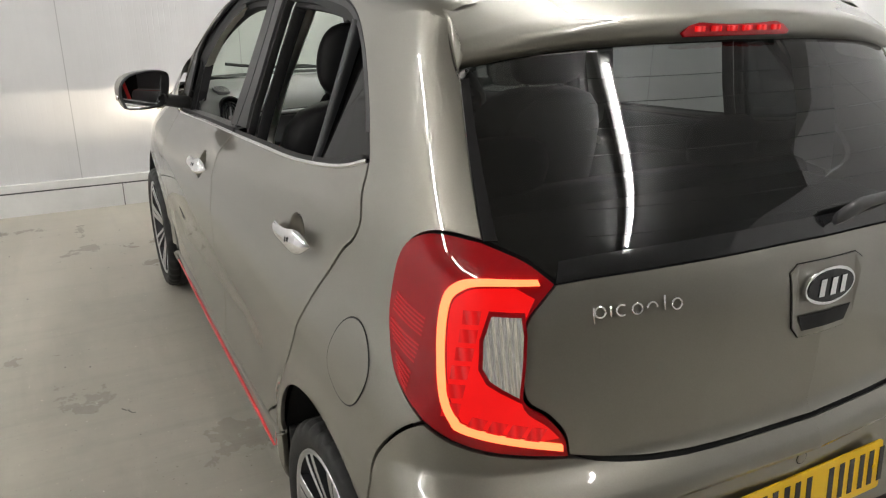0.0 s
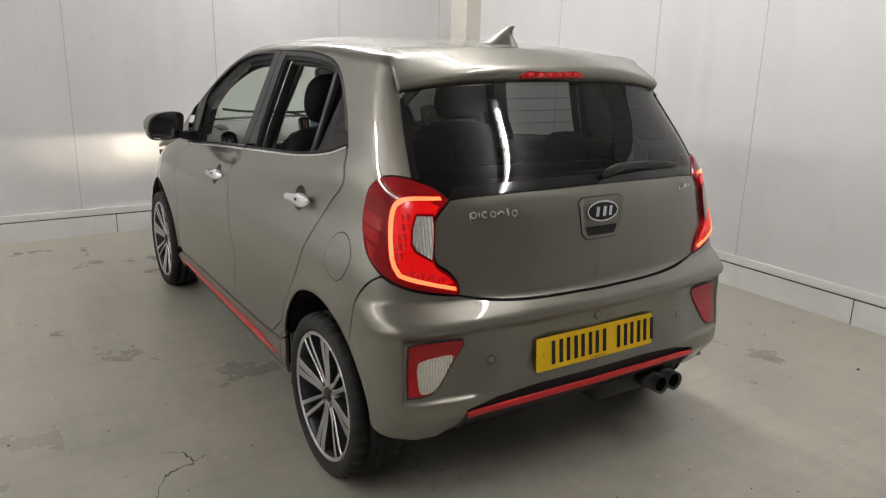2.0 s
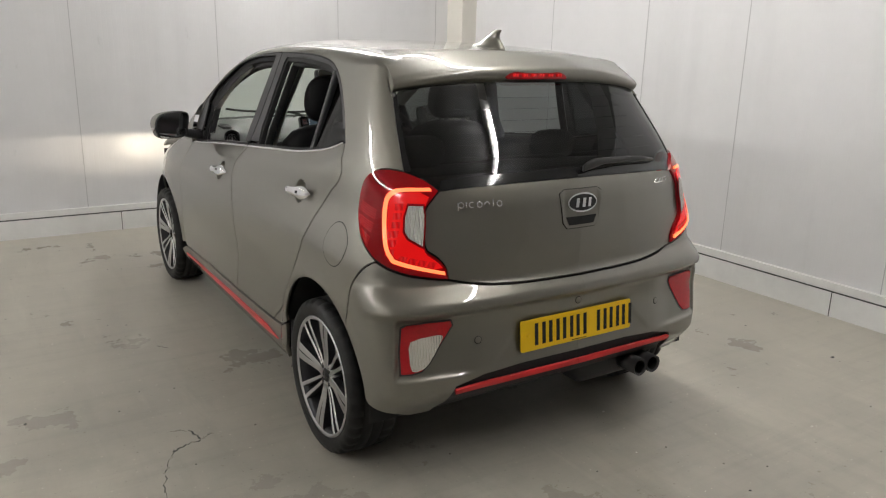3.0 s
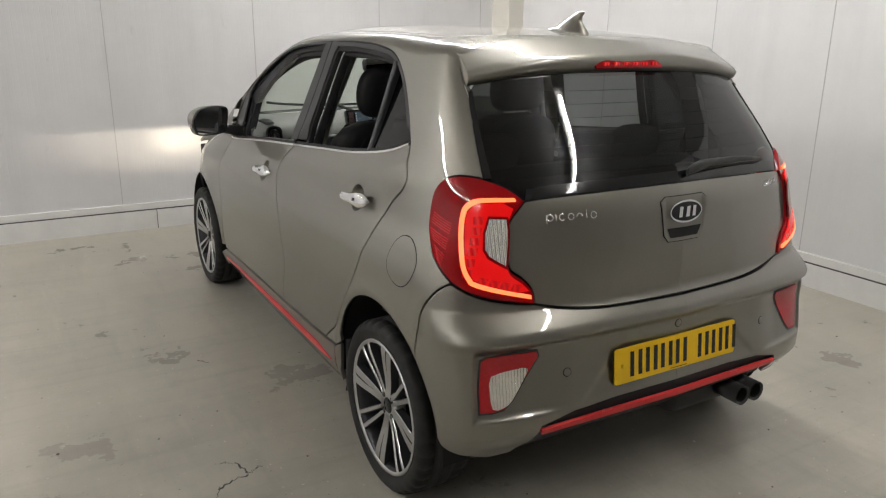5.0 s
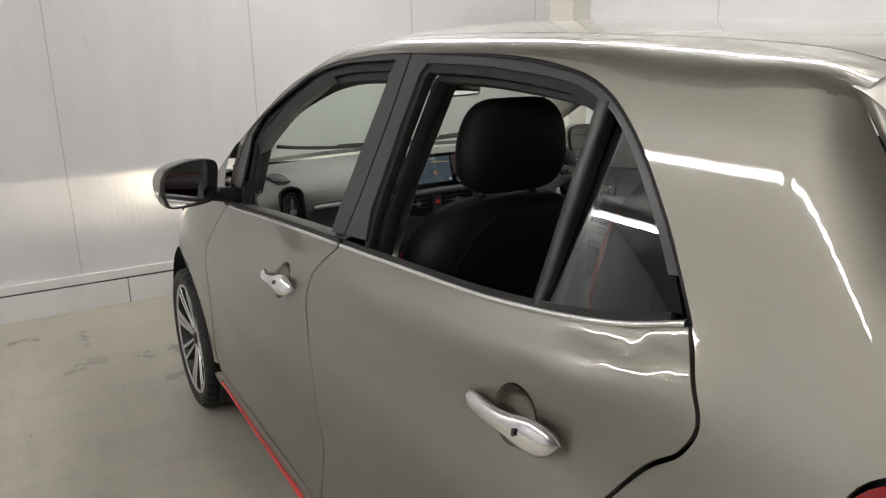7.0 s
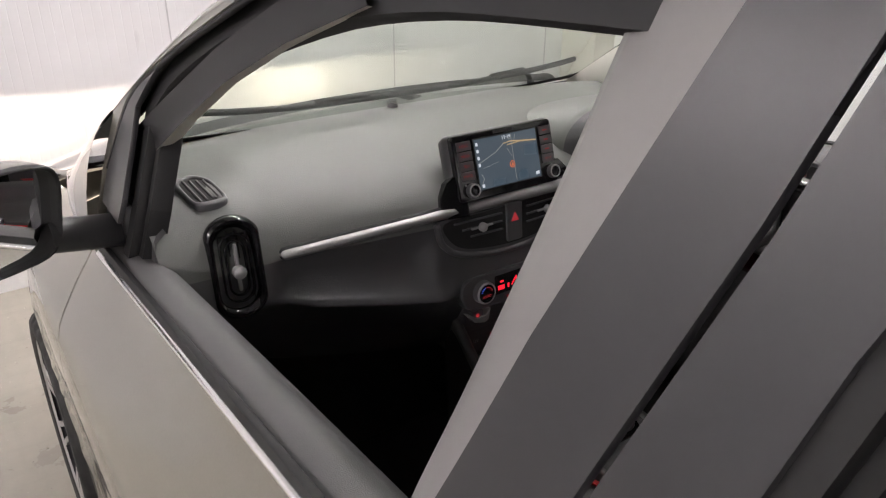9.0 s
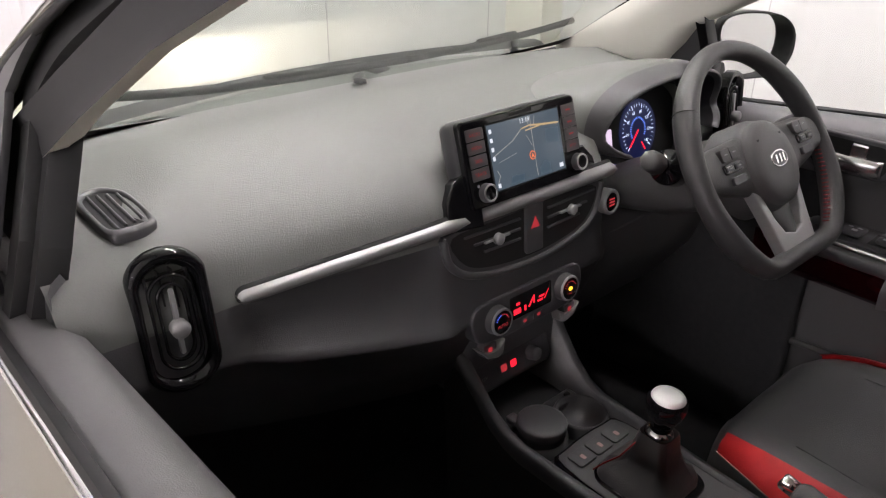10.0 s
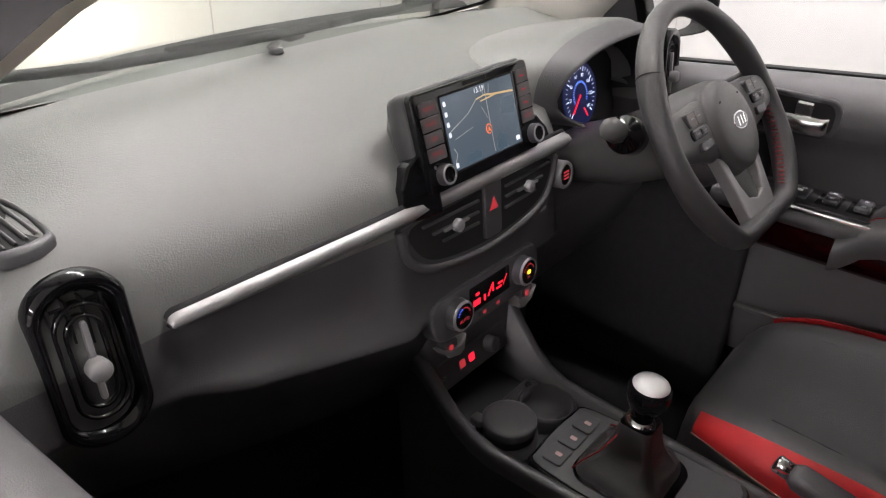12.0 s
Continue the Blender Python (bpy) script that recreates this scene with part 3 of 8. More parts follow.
def flat_strip(pts, widths, z=0.0008):
    """A flat, uneven strip lying on the floor along a line."""
    bm = bmesh.new()
    rows = []
    for i, (p, w) in enumerate(zip(pts, widths)):
        a, b = Vector(pts[max(i - 1, 0)]), Vector(pts[min(i + 1, len(pts) - 1)])
        d = (b - a).normalized()
        n = Vector((-d.y, d.x))
        rows.append([bm.verts.new((p[0] + n.x * w, p[1] + n.y * w, z)), bm.verts.new((p[0] - n.x * w, p[1] - n.y * w, z))])
    for r, q in zip(rows, rows[1:]):
        bm.faces.new((r[0], r[1], q[1], q[0]))
    return bm


rng = random.Random(7)


def jagged(a, b, n, wob):
    return [(a[0] + (b[0] - a[0]) * k / n + rng.uniform(-wob, wob), a[1] + (b[1] - a[1]) * k / n + rng.uniform(-wob, wob)) for k in range(n + 1)]


# cracked patch in the floor's coating
for k, (a, b, w) in enumerate((((-1.262, 0.245), (-1.151, 0.284), 0.006), ((-1.151, 0.284), (-1.172, 0.373), 0.004), ((-1.172, 0.373), (-1.23, 0.40), 0.002), ((-1.262, 0.245), (-1.32, 0.10), 0.0022),
                               ((-1.32, 0.10), (-1.37, -0.12), 0.002), ((-1.151, 0.284), (-1.10, 0.31), 0.002), ((-1.06, 1.27), (-1.09, 1.31), 0.003))):
    pts = jagged(a, b, 12, 0.009)
    crack = part("floor_crack", flat_strip(pts, [w * rng.uniform(0.25, 1.0) for _ in pts]), JOINTM, smooth=False)
    tagged(crack, "dark crack in the painted concrete floor", "floor crack", kind="structure")


def grit(name, mat, label, places):
    """Small chips that lie about on the floor."""
    verts, faces = [], []
    for x, y, r in places:
        k = len(verts)
        n = 6
        verts += [(x + r * rng.uniform(0.6, 1.2) * math.cos(6.283 * i / n), y + r * rng.uniform(0.6, 1.2) * math.sin(6.283 * i / n), 0.0003) for i in range(n)]
        verts.append((x, y, 0.0003 + r * 0.7))
        faces += [(k + i, k + (i + 1) % n, k + n) for i in range(n)]
    me = bpy.data.meshes.new(name)
    me.from_pydata(verts, [], faces)
    me.materials.append(mat)
    return tagged(new(name, me), label, "grit", kind="stuff")


PALE = material("pale_chip", (0.75, 0.74, 0.70), 0.6)
pale = [(0.375, -0.325, 0.007), (0.636, -0.693, 0.004), (0.249, -0.634, 0.005), (1.041, -0.852, 0.005), (1.06, -0.86, 0.003), (1.568, -0.449, 0.004)]
pale += [(rng.uniform(-2.2, 1.8), rng.uniform(-2.2, 2.6), rng.uniform(0.0012, 0.0028)) for _ in range(260)]
grit("floor_grit", PALE, "pale specks of grit scattered on the floor", pale)
dark = [(1.823, -0.474, 0.010), (1.835, -0.470, 0.006), (0.408, -1.019, 0.006), (1.823, 0.038, 0.006), (-1.134, 0.781, 0.005), (-1.378, 0.671, 0.006), (-1.714, 0.737, 0.008)]
dark += [(rng.uniform(-2.6, 2.0), rng.uniform(-1.6, 3.6), rng.uniform(0.0015, 0.005)) for _ in range(130)]
grit("floor_dirt", JOINTM, "dark crumbs of dirt scattered on the floor", dark)
TUBE = material("tube_light", (1, 1, 1), 0.5, emit=(1.0, 0.97, 0.93), power=116)
LAMPBODY = material("lamp_body", (0.8, 0.8, 0.8), 0.4)
for x, y in ((0.5, -1.6), (0.5, 0.75), (0.5, 3.0), (-3.9, -1.6), (-3.9, 0.75), (-3.9, 3.0)):
    lamp_thing = thing("ceiling_light", "white fluorescent batten light, lit, under the ceiling", "ceiling light", "ceiling lights")
    part("lamp_tray", box_bm((x - 0.05, y - 1.05, H - 0.05), (x + 0.05, y + 1.05, H - 0.001), 0.008), LAMPBODY, lamp_thing)
    part("tube", tube([(x, y - 1.0, H - 0.07), (x, y + 1.0, H - 0.07)], 0.0145, 10), TUBE, lamp_thing, "lit fluorescent tube")


# ---- the car's outlines on the chart ----
car = thing("car", "bronze-grey five-door hatchback with red accents, front windows lowered, lights on", "car")
belt_f = [(y, BELT(y)) for y in np.linspace(1.985, 0.982, 15)]
belt_r = [(y, BELT(y)) for y in np.linspace(0.982, 0.02, 16)]
DLO_TOP = line([(1.974, 1.058), (1.917, 1.174), (1.772, 1.251), (1.592, 1.323), (1.397, 1.391), (1.220, 1.426), (1.062, 1.440), (0.872, 1.443)], 4)
DLO_REAR = line([(0.872, 1.443), (0.673, 1.4425), (0.509, 1.4385), (0.428, 1.4325), (0.3585, 1.4235), (0.3147, 1.4145), (0.2814, 1.4035), (0.252, 1.3895), (0.2305, 1.376), (0.203, 1.355), (0.172, 1.328), (0.140, 1.295), (0.112, 1.264), (0.082, 1.229), (0.02, 1.1455)], 2)
CUT_B_UP = [(0.872, 1.443), (0.902, 1.319), (0.940, 1.185), (0.976, 1.044), (0.982, BELT(0.982))]
CUT_B = line([(0.982, BELT(0.982)), (1.032, 0.979), (1.070, 0.925), (1.058, 0.871), (0.996, 0.798), (0.966, 0.71), (0.978, 0.55), (1.027, 0.338)], 5)
CUT_R = line([(0.018, 1.14), (-0.022, 1.09), (-0.044, 1.05), (-0.026, 1.012), (0.014, 0.98), (0.064, 0.908), (0.118, 0.796), (0.180, 0.70), (0.285, 0.565), (0.39, 0.445), (0.47, 0.385), (0.51, 0.352)], 5)
CUT_F = line([(1.985, BELT(1.985)), (1.998, 0.860), (1.996, 0.775), (1.992, 0.66), (2.03, 0.52), (2.05, 0.40), (2.02, 0.318)], 5)
ARCH_R = 0.358


def arch(c, a0, a1, r=ARCH_R, n=28):
    """Points of a wheel arch between two angles in degrees, 0 ahead, 90 up."""
    return [(c + r * math.cos(radians(a0 + (a1 - a0) * i / n)), 0.305 + r * math.sin(radians(a0 + (a1 - a0) * i / n))) for i in range(n + 1)]


LAMP_OUT = line([(-0.424, 1.092), (-0.356, 1.096), (-0.300, 1.088), (-0.254, 1.064), (-0.236, 1.023), (-0.247, 0.955), (-0.287, 0.898), (-0.335, 0.857), (-0.393, 0.818)], 4)
LAMP_LOW = line([(-0.393, 0.818), (-0.449, 0.794), (-0.524, 0.774), (-0.651, 0.755)], 4)
LAMP_IN = line([(-0.651, 0.755), (-0.638, 0.795), (-0.602, 0.829), (-0.556, 0.857), (-0.538, 0.909), (-0.528, 0.960), (-0.532, 0.990), (-0.570, 1.038)], 4)
LAMP_TOP = line([(-0.570, 1.038), (-0.507, 1.070), (-0.424, 1.092)], 4)
GLASS_SIDE = line([(-0.424, 1.092), (-0.380, 1.164), (-0.324, 1.249), (-0.278, 1.313)], 4)
SPOIL_SIDE = line([(-0.278, 1.313), (-0.246, 1.338), (-0.206, 1.376), (-0.170, 1.412)], 3)
HATCH_LOW = line([(-0.651, 0.755), (-0.735, 0.738), (-0.843, 0.727), (-1.0, 0.721), (-UR, 0.720)], 5)
GLASS_LOW = line([(-0.570, 1.038), (-0.66, 1.046), (-0.86, 1.053), (-1.05, 1.056), (-UR, 1.057)], 4)
SEAM_BUMP = line([(-0.393, 0.818), (-0.348, 0.790), (-0.290, 0.718), (-0.262, 0.645), (-0.256, 0.556)], 4)

# body side: pillar, roof rail and rear quarter in one sheet
SHOULDER = curve([-0.20, -0.10, 0.0, 0.10, 0.20, 0.25, 0.31, 0.50, 2.1], [0.009, 0.010, 0.022, 0.037, 0.037, 0.030, 0.021, 0.014, 0.014])   # how far the roof's shoulder comes down
eave = [(u, EAVE(skin(u, 1.40).y) - SHOULDER(skin(u, 1.40).y) + 0.006) for u in np.linspace(-0.178, -0.01, 9)] + [(y, EAVE(y) - SHOULDER(y) + 0.006) for y in np.linspace(0.0, 1.995, 61)]
a_end = [(1.995, 1.11), (1.998, 1.00), (1.994, 0.945)]
quarter = (eave + a_end + [(1.985, BELT(1.985)), (1.982, 1.0)] + DLO_TOP + DLO_REAR[1:] + CUT_R[:-1] + [(0.51, 0.352), (0.40, 0.36), (0.335, 0.395)]
           + arch(0, 19, 135.5) + SEAM_BUMP[::-1][1:] + LAMP_OUT[::-1][1:] + GLASS_SIDE[1:] + SPOIL_SIDE[1:])
quarter = [p for i, p in enumerate(quarter) if i == 0 or math.hypot(p[0] - quarter[i - 1][0], p[1] - quarter[i - 1][1]) > 1e-5]
d_quarter = sheet_data(quarter, skin, -1, res=0.028, soft=0.12)
side_panel = mesh_part("side_panel", d_quarter, PAINT, car)
mesh_part("side_panel", d_quarter, PAINT, car, mirror="copy")

# doors, with their frames, strips and handles
front_skin = belt_f + CUT_B[1:] + [(1.48, 0.336), (2.02, 0.318)] + CUT_F[::-1][1:-1]
rear_skin = belt_r + CUT_R[1:] + [(0.64, 0.346), (1.027, 0.338)] + CUT_B[::-1][1:-1]
FRONT_OPEN = [(1.866, 0.958), (1.843, 1.045), *line([(1.864, 1.169), (1.820, 1.209), (1.763, 1.245), (1.655, 1.294), (1.557, 1.330), (1.394, 1.376), (1.249, 1.401), (1.119, 1.411),
              (0.952, 1.418)], 3), (0.980, 1.339), (1.018, 1.228), (1.052, 1.107), (1.059, 1.032)]
REAR_TOP = line([(0.795, 1.417), (0.627, 1.4175), (0.498, 1.412), (0.394, 1.4045), (0.326, 1.3955), (0.271, 1.376)], 3)
QUARTER_REAR = line([(0.246, 1.363), (0.204, 1.330), (0.157, 1.281), (0.127, 1.247), (0.094, 1.207), (0.052, 1.148)], 3)
REAR_OPEN = [(0.858, 1.044), (0.878, 1.122), (0.862, 1.20), (0.845, 1.285), (0.826, 1.352), (0.812, 1.400)] + REAR_TOP + [(0.280, 1.31), (0.290, 1.20), (0.298, 1.10)]
QUARTER_OPEN = [(0.272, 1.094), (0.262, 1.217), (0.250, 1.340)] + QUARTER_REAR + [(0.13, 1.121)]
REAR_HOLE = REAR_OPEN[:-3] + QUARTER_REAR + [(0.13, 1.118), (0.29, 1.09)]


front_frame = belt_f[::-1] + CUT_B_UP[::-1][1:] + DLO_TOP[::-1][1:] + [(1.982, 1.0)]
rear_frame = belt_r[::-1] + DLO_REAR[::-1][1:] + CUT_B_UP[1:-1]
handle_pos = {"front": (1.251, 0.872), "rear": (0.262, 0.937)}
CUP_R = 0.041


def cup_ring(u, v, r=CUP_R, n=28):
    return [(u - 0.004 + 1.12 * r * math.cos(a), v + 0.004 + r * math.sin(a)) for a in np.linspace(0, 2 * math.pi, n + 1)[:-1]]


d_fskin = sheet_data(front_skin, skin, -1, holes=[cup_ring(*handle_pos["front"])])
d_rskin = sheet_data(rear_skin, skin, -1, holes=[cup_ring(*handle_pos["rear"])])


def grown(poly, d):
    return inset(poly, -d)


def widened(poly, d):
    """A window outline grown all round but at the belt."""
    return [(u, max(v, BELT(u) + 0.010)) for u, v in grown(poly, d)]


d_fframe = sheet_data(front_frame, skin, -1, off=-0.002, rim=0.008, holes=[widened(FRONT_OPEN, 0.006)])
d_rframe = sheet_data(rear_frame, skin, -1, off=-0.002, rim=0.026, holes=[widened(REAR_HOLE, 0.003)])


def band(path, w):
    """A strip of width w below a path on the chart."""
    return [(u, v) for u, v in path] + [(u, v - w) for u, v in path[::-1]]




def sunk(poly, d):
    """A window outline whose lower edge is taken down into the door."""
    return [(u, BELT(u) - d if v < BELT(u) + 0.060 else v) for u, v in poly]


SEALS = []
for opening in (FRONT_OPEN, REAR_OPEN):
    SEALS.append(sheet_data(sunk(grown(opening, 0.020 if opening is FRONT_OPEN else 0.009), 0.06), skin, -1, off=-0.020 if opening is FRONT_OPEN else -0.009, rim=0.02, gap=0, res=0.02, holes=[sunk(inset(opening, 0.009), 0.03)]))
    deep = 0.026 if opening is FRONT_OPEN else 0.019
    SEALS.append(sheet_data(sunk(inset(opening, 0.006), 0.06), skin, -1, off=-0.034, rim=0.03, gap=0, res=0.02, holes=[sunk(inset(opening, deep), 0.03)]))
d_fseal, d_fseal2, d_rseal, d_rseal2 = SEALS
d_fwipe = sheet_data(band([(y, BELT(y) + 0.014) for y in np.linspace(1.93, 0.99, 26)], 0.012), skin, -1, off=0.001, rim=0.01, gap=0, res=0.02)
d_rwipe = sheet_data(band([(y, BELT(y) + 0.014) for y in np.linspace(0.97, 0.05, 30)], 0.012), skin, -1, off=0.001, rim=0.01, gap=0, res=0.02)
d_qglass = sheet_data(grown(QUARTER_OPEN, 0.010), lambda u, v: skin(u, v) + Vector((0.075 * (v - 1.17), 0, 0)), -1, off=-0.012, rim=0.004, gap=0, res=0.03)
d_fglass = sheet_data(grown(FRONT_OPEN, 0.004), skin, -1, off=-0.02, rim=0.0, gap=0, res=0.04)


def belt_strip(door, y0, y1, mirror):
    """A bright half-round moulding along the window's lower edge."""
    rows = []
    for y in np.linspace(y0, y1, 40):
        n = -chart_normal(skin, y, BELT(y))
        row = [skin(y, BELT(y) + dv) + n * d for dv, d in ((0.0050, -0.004), (0.0048, 0.0020), (0.0030, 0.0048), (0.0, 0.0058), (-0.0032, 0.0048), (-0.0052, 0.0020), (-0.0055, -0.004))]
        rows.append([flip(p) for p in row] if mirror else row)
    part("chrome_strip", loft(rows), SATIN, door, "bright metal belt strip")


def door_handle(door, u, v, mirror):
    """A chrome pull bar over a round cup sunk in the door."""
    o = skin(u, v)
    n = -chart_normal(skin, u, v)
    ahead = Vector((0, 1, -0.07)).normalized()
    up = ahead.cross(n).normalized()
    if up.z < 0:
        up = -up
    rows = []
    for i in range(25):
        t = i / 24
        s = -0.118 + 0.225 * t
        end = math.sqrt(max(0.0, 1 - abs(2 * t - 1) ** 7))
        lift = 0.006 + 0.026 * math.sin(math.pi * t) ** 0.45
        wd = (0.0145 + 0.0105 * math.exp(-((t - 0.17) / 0.20) ** 2)) * end + 0.001
        th = 0.0085 * end + 0.001
        c = o + ahead * s + n * lift
        rows.append([c + up * wd * math.cos(a) + n * th * math.sin(a) for a in np.linspace(0, 2 * math.pi, 17)[:-1]])
    bar = loft(rows, closed=True, cap=True)
    rows = []
    for sc, depth in ((1.03, -0.0006), (1.0, 0.0005), (0.97, 0.004), (0.90, 0.014), (0.76, 0.023), (0.5, 0.029), (0.2, 0.031), (0.0, 0.031)):
        rows.append([skin(u - 0.004 + (p - u + 0.004) * sc, v + 0.004 + (q - v - 0.004) * sc) - n * depth for p, q in cup_ring(u, v)])
    bowl = loft(rows, closed=True)
    key = box_bm((-0.003, -0.0055, -0.0012), (0.003, 0.0055, 0.0012), 0.001)
    kc = o + ahead * -0.055 + n * 0.0412
    key.transform(Matrix(((ahead.x, up.x, n.x, kc.x), (ahead.y, up.y, n.y, kc.y), (ahead.z, up.z, n.z, kc.z), (0, 0, 0, 1))))
    for bm, nm, mat, lb in ((bar, "handle", CHROME, "chrome pull handle"), (bowl, "handle_cup", PAINT, "sunk handle cup"), (key, "lock_button", TRIM, "")):
        if mirror:
            bmesh.ops.scale(bm, vec=(-1, 1, 1), verts=bm.verts[:])
            bmesh.ops.reverse_faces(bm, faces=bm.faces[:])
        part(nm, bm, mat, door, lb)


CH_EDGE = curve([1.03, 1.11, 1.23, 1.34, 1.418], [1.058, 1.050, 1.017, 0.979, 0.951])
CH_IN = curve([1.03, 1.10, 1.185, 1.25, 1.30, 1.33, 1.41], [1.114, 1.100, 1.084, 1.071, 1.062, 1.057, 1.043])


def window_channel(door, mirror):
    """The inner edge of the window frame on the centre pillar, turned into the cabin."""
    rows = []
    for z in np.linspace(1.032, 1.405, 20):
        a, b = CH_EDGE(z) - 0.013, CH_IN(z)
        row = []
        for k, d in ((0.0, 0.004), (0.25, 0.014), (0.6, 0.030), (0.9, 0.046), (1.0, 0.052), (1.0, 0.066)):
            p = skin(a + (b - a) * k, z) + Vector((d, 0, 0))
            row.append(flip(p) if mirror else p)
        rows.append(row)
    # same black film as the frame, coloured pale for the wall's reflection
    part("window_channel", loft(rows), FILMGLARE, door)


def pane_divider(door, mirror):
    """The rounded black bar between the drop window and the fixed pane."""
    rows = []
    for i in range(15):
        v = 1.088 + (1.384 - 1.088) * i / 14
        u = 0.2865 - 0.019 * (i / 14) ** 1.5
        n = -chart_normal(skin, u, v)
        row = [skin(u + du, v) + n * d for du, d in ((0.0135, -0.030), (0.0135, -0.006), (0.011, 0.000), (0.004, 0.003), (-0.005, 0.003), (-0.0115, 0.000), (-0.014, -0.006), (-0.014, -0.020))]
        rows.append([flip(p) for p in row] if mirror else row)
    part("pane_divider", loft(rows), DIVIDER, door, "black rubber window divider")


for mirror in ("", "copy"):
    fd = mesh_part("front_door", d_fskin, PAINT, car, "", mirror)
    rd = mesh_part("rear_door", d_rskin, PAINT, car, "", mirror)
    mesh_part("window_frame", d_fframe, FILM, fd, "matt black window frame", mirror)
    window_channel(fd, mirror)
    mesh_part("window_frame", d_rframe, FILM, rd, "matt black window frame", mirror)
    mesh_part("window_seal", d_fseal, RUBBERSEAL, fd, "", mirror)
    mesh_part("window_seal", d_rseal, RUBBERSEAL, rd, "", mirror)
    mesh_part("inner_seal", d_fseal2, RUBBERSEAL, fd, "", mirror)
    mesh_part("inner_seal", d_rseal2, RUBBERSEAL, rd, "", mirror)
    belt_strip(fd, 1.935, 0.986, mirror)
    belt_strip(rd, 0.976, 0.024, mirror)
    mesh_part("belt_seal", d_fwipe, RUBBERSEAL, fd, "", mirror)
    mesh_part("belt_seal", d_rwipe, RUBBERSEAL, rd, "", mirror)
    mesh_part("quarter_glass", d_qglass, PRIVACY, rd, "dark tinted fixed pane", mirror)
    if mirror:
        mesh_part("window_glass", d_fglass, PANE, fd, "", mirror).visible_shadow = False
    pane_divider(rd, mirror)
    for path, door in ((DLO_TOP, fd), (DLO_REAR, rd)):
        run = [skin(u, v) + chart_normal(skin, u, v) * 0.005 for u, v in path]
        part("edge_seal", tube([flip(p) for p in run] if mirror else run, 0.0045, 8), RUBBERSEAL, door)
    door_handle(fd, *handle_pos["front"], mirror)
    door_handle(rd, *handle_pos["rear"], mirror)

# sills with the red stripe
sill_poly = [(0.51, 0.349)] + [(0.64, 0.343), (1.027, 0.335), (1.48, 0.333), (2.02, 0.315)] + [(2.07, 0.29), (2.06, 0.22), (1.9, 0.195), (0.5, 0.195), (0.375, 0.22), (0.345, 0.30), (0.335, 0.392), (0.40, 0.357)]
stripe = [(0.46, 0.278), (0.60, 0.300), (1.16, 0.299), (1.75, 0.288), (2.02, 0.272), (2.02, 0.258), (1.75, 0.268), (1.16, 0.271), (0.72, 0.268), (0.60, 0.268)]
d_sill = sheet_data(sill_poly, skin, -1, off=0.006, rim=0.015)
d_stripe = sheet_data(stripe, skin, -1, off=0.010, rim=0.006, gap=0, res=0.02)
for mirror in ("", "copy"):
    s = mesh_part("side_sill", d_sill, PAINT, car, "", mirror)
    mesh_part("red_stripe", d_stripe, REDTRIM, s, "red accent stripe", mirror)

# nose: wings, bumper, headlamps, grille


def arch_u(c, a0, a1, n=28):
    """The front arch on the chart, with u found for each place."""
    out = []
    for y, z in arch(c, a0, a1, n=n):
        lo, hi = 1.95, 3.4
        for _ in range(30):
            mid = (lo + hi) / 2
            if skin(mid, z).y < y:
                lo = mid
            else:
                hi = mid
        out.append((lo, z))
    return out


fa = arch_u(FAXLE, 175, 5)
nose_top = [(u, min(0.93, EAVE(min(3.1, skin(u, 0.75).y)) - 0.004)) for u in np.linspace(2.06, 2 + UF, 30)]
nose_poly = fa + [(fa[-1][0] + 0.03, 0.24), (2 + UF, 0.20)] + nose_top[::-1] + CUT_F[:-1] + [(2.062, 0.33)]
d_nose = sheet_data(nose_poly, skin, -1, centre=2 + UF, res=0.035)
mesh_part("front_wing", d_nose, PAINT, car, "", "join")
hl = ring([(2.80, 0.70), (2.74, 0.80), (2.92, 0.785), (3.12, 0.735), (3.14, 0.68), (2.98, 0.66)], 4)
grille = ring([(3.22, 0.69), (3.48, 0.70), (3.498, 0.66), (3.40, 0.63), (3.24, 0.65)], 3)
intake = ring([(3.05, 0.42), (3.30, 0.46), (3.498, 0.46), (3.498, 0.32), (3.20, 0.30), (3.06, 0.34)], 3)
d_hl = sheet_data(hl, skin, -1, off=0.004, rim=0.01, gap=0)
for mirror in ("", "copy"):
    mesh_part("headlight", d_hl, LENS, car, "clear headlamp lens, lit", mirror)
for s in (1, -1):
    place = skin(2.96, 0.715)
    x0 = s * place.x
    for watts, wide, stretch, turn, tilt in ((20, 36, 3.6, 5, 90), (21, 17, 1.9, 2, 88.6)):
        beam = bpy.data.lights.new("headlight_beam", "SPOT")
        beam.energy, beam.color, beam.spot_size, beam.spot_blend, beam.shadow_soft_size = watts, (1.0, 0.86, 0.66), radians(wide), 1.0, 0.0008
        lamp_ob = new("headlight_beam", beam)
        lamp_ob.parent = car
        lamp_ob.location = (x0, place.y + 0.05, 0.69)
        lamp_ob.rotation_euler = (radians(tilt), 0, radians(s * turn))
        lamp_ob.scale = (stretch, 1.0, 1.0)
    part("beam_shield", box_bm((x0 - 0.09, place.y + 0.075, 0.6925), (x0 + 0.09, place.y + 0.085, 0.76), 0.0), CUPDARK, car)
mesh_part("grille", sheet_data(grille, skin, -1, off=0.004, rim=0.01, gap=0), BLACKGLOSS, car, "", "join")
mesh_part("intake", sheet_data(intake, skin, -1, off=0.004, rim=0.01, gap=0), TRIM, car, "", "join")


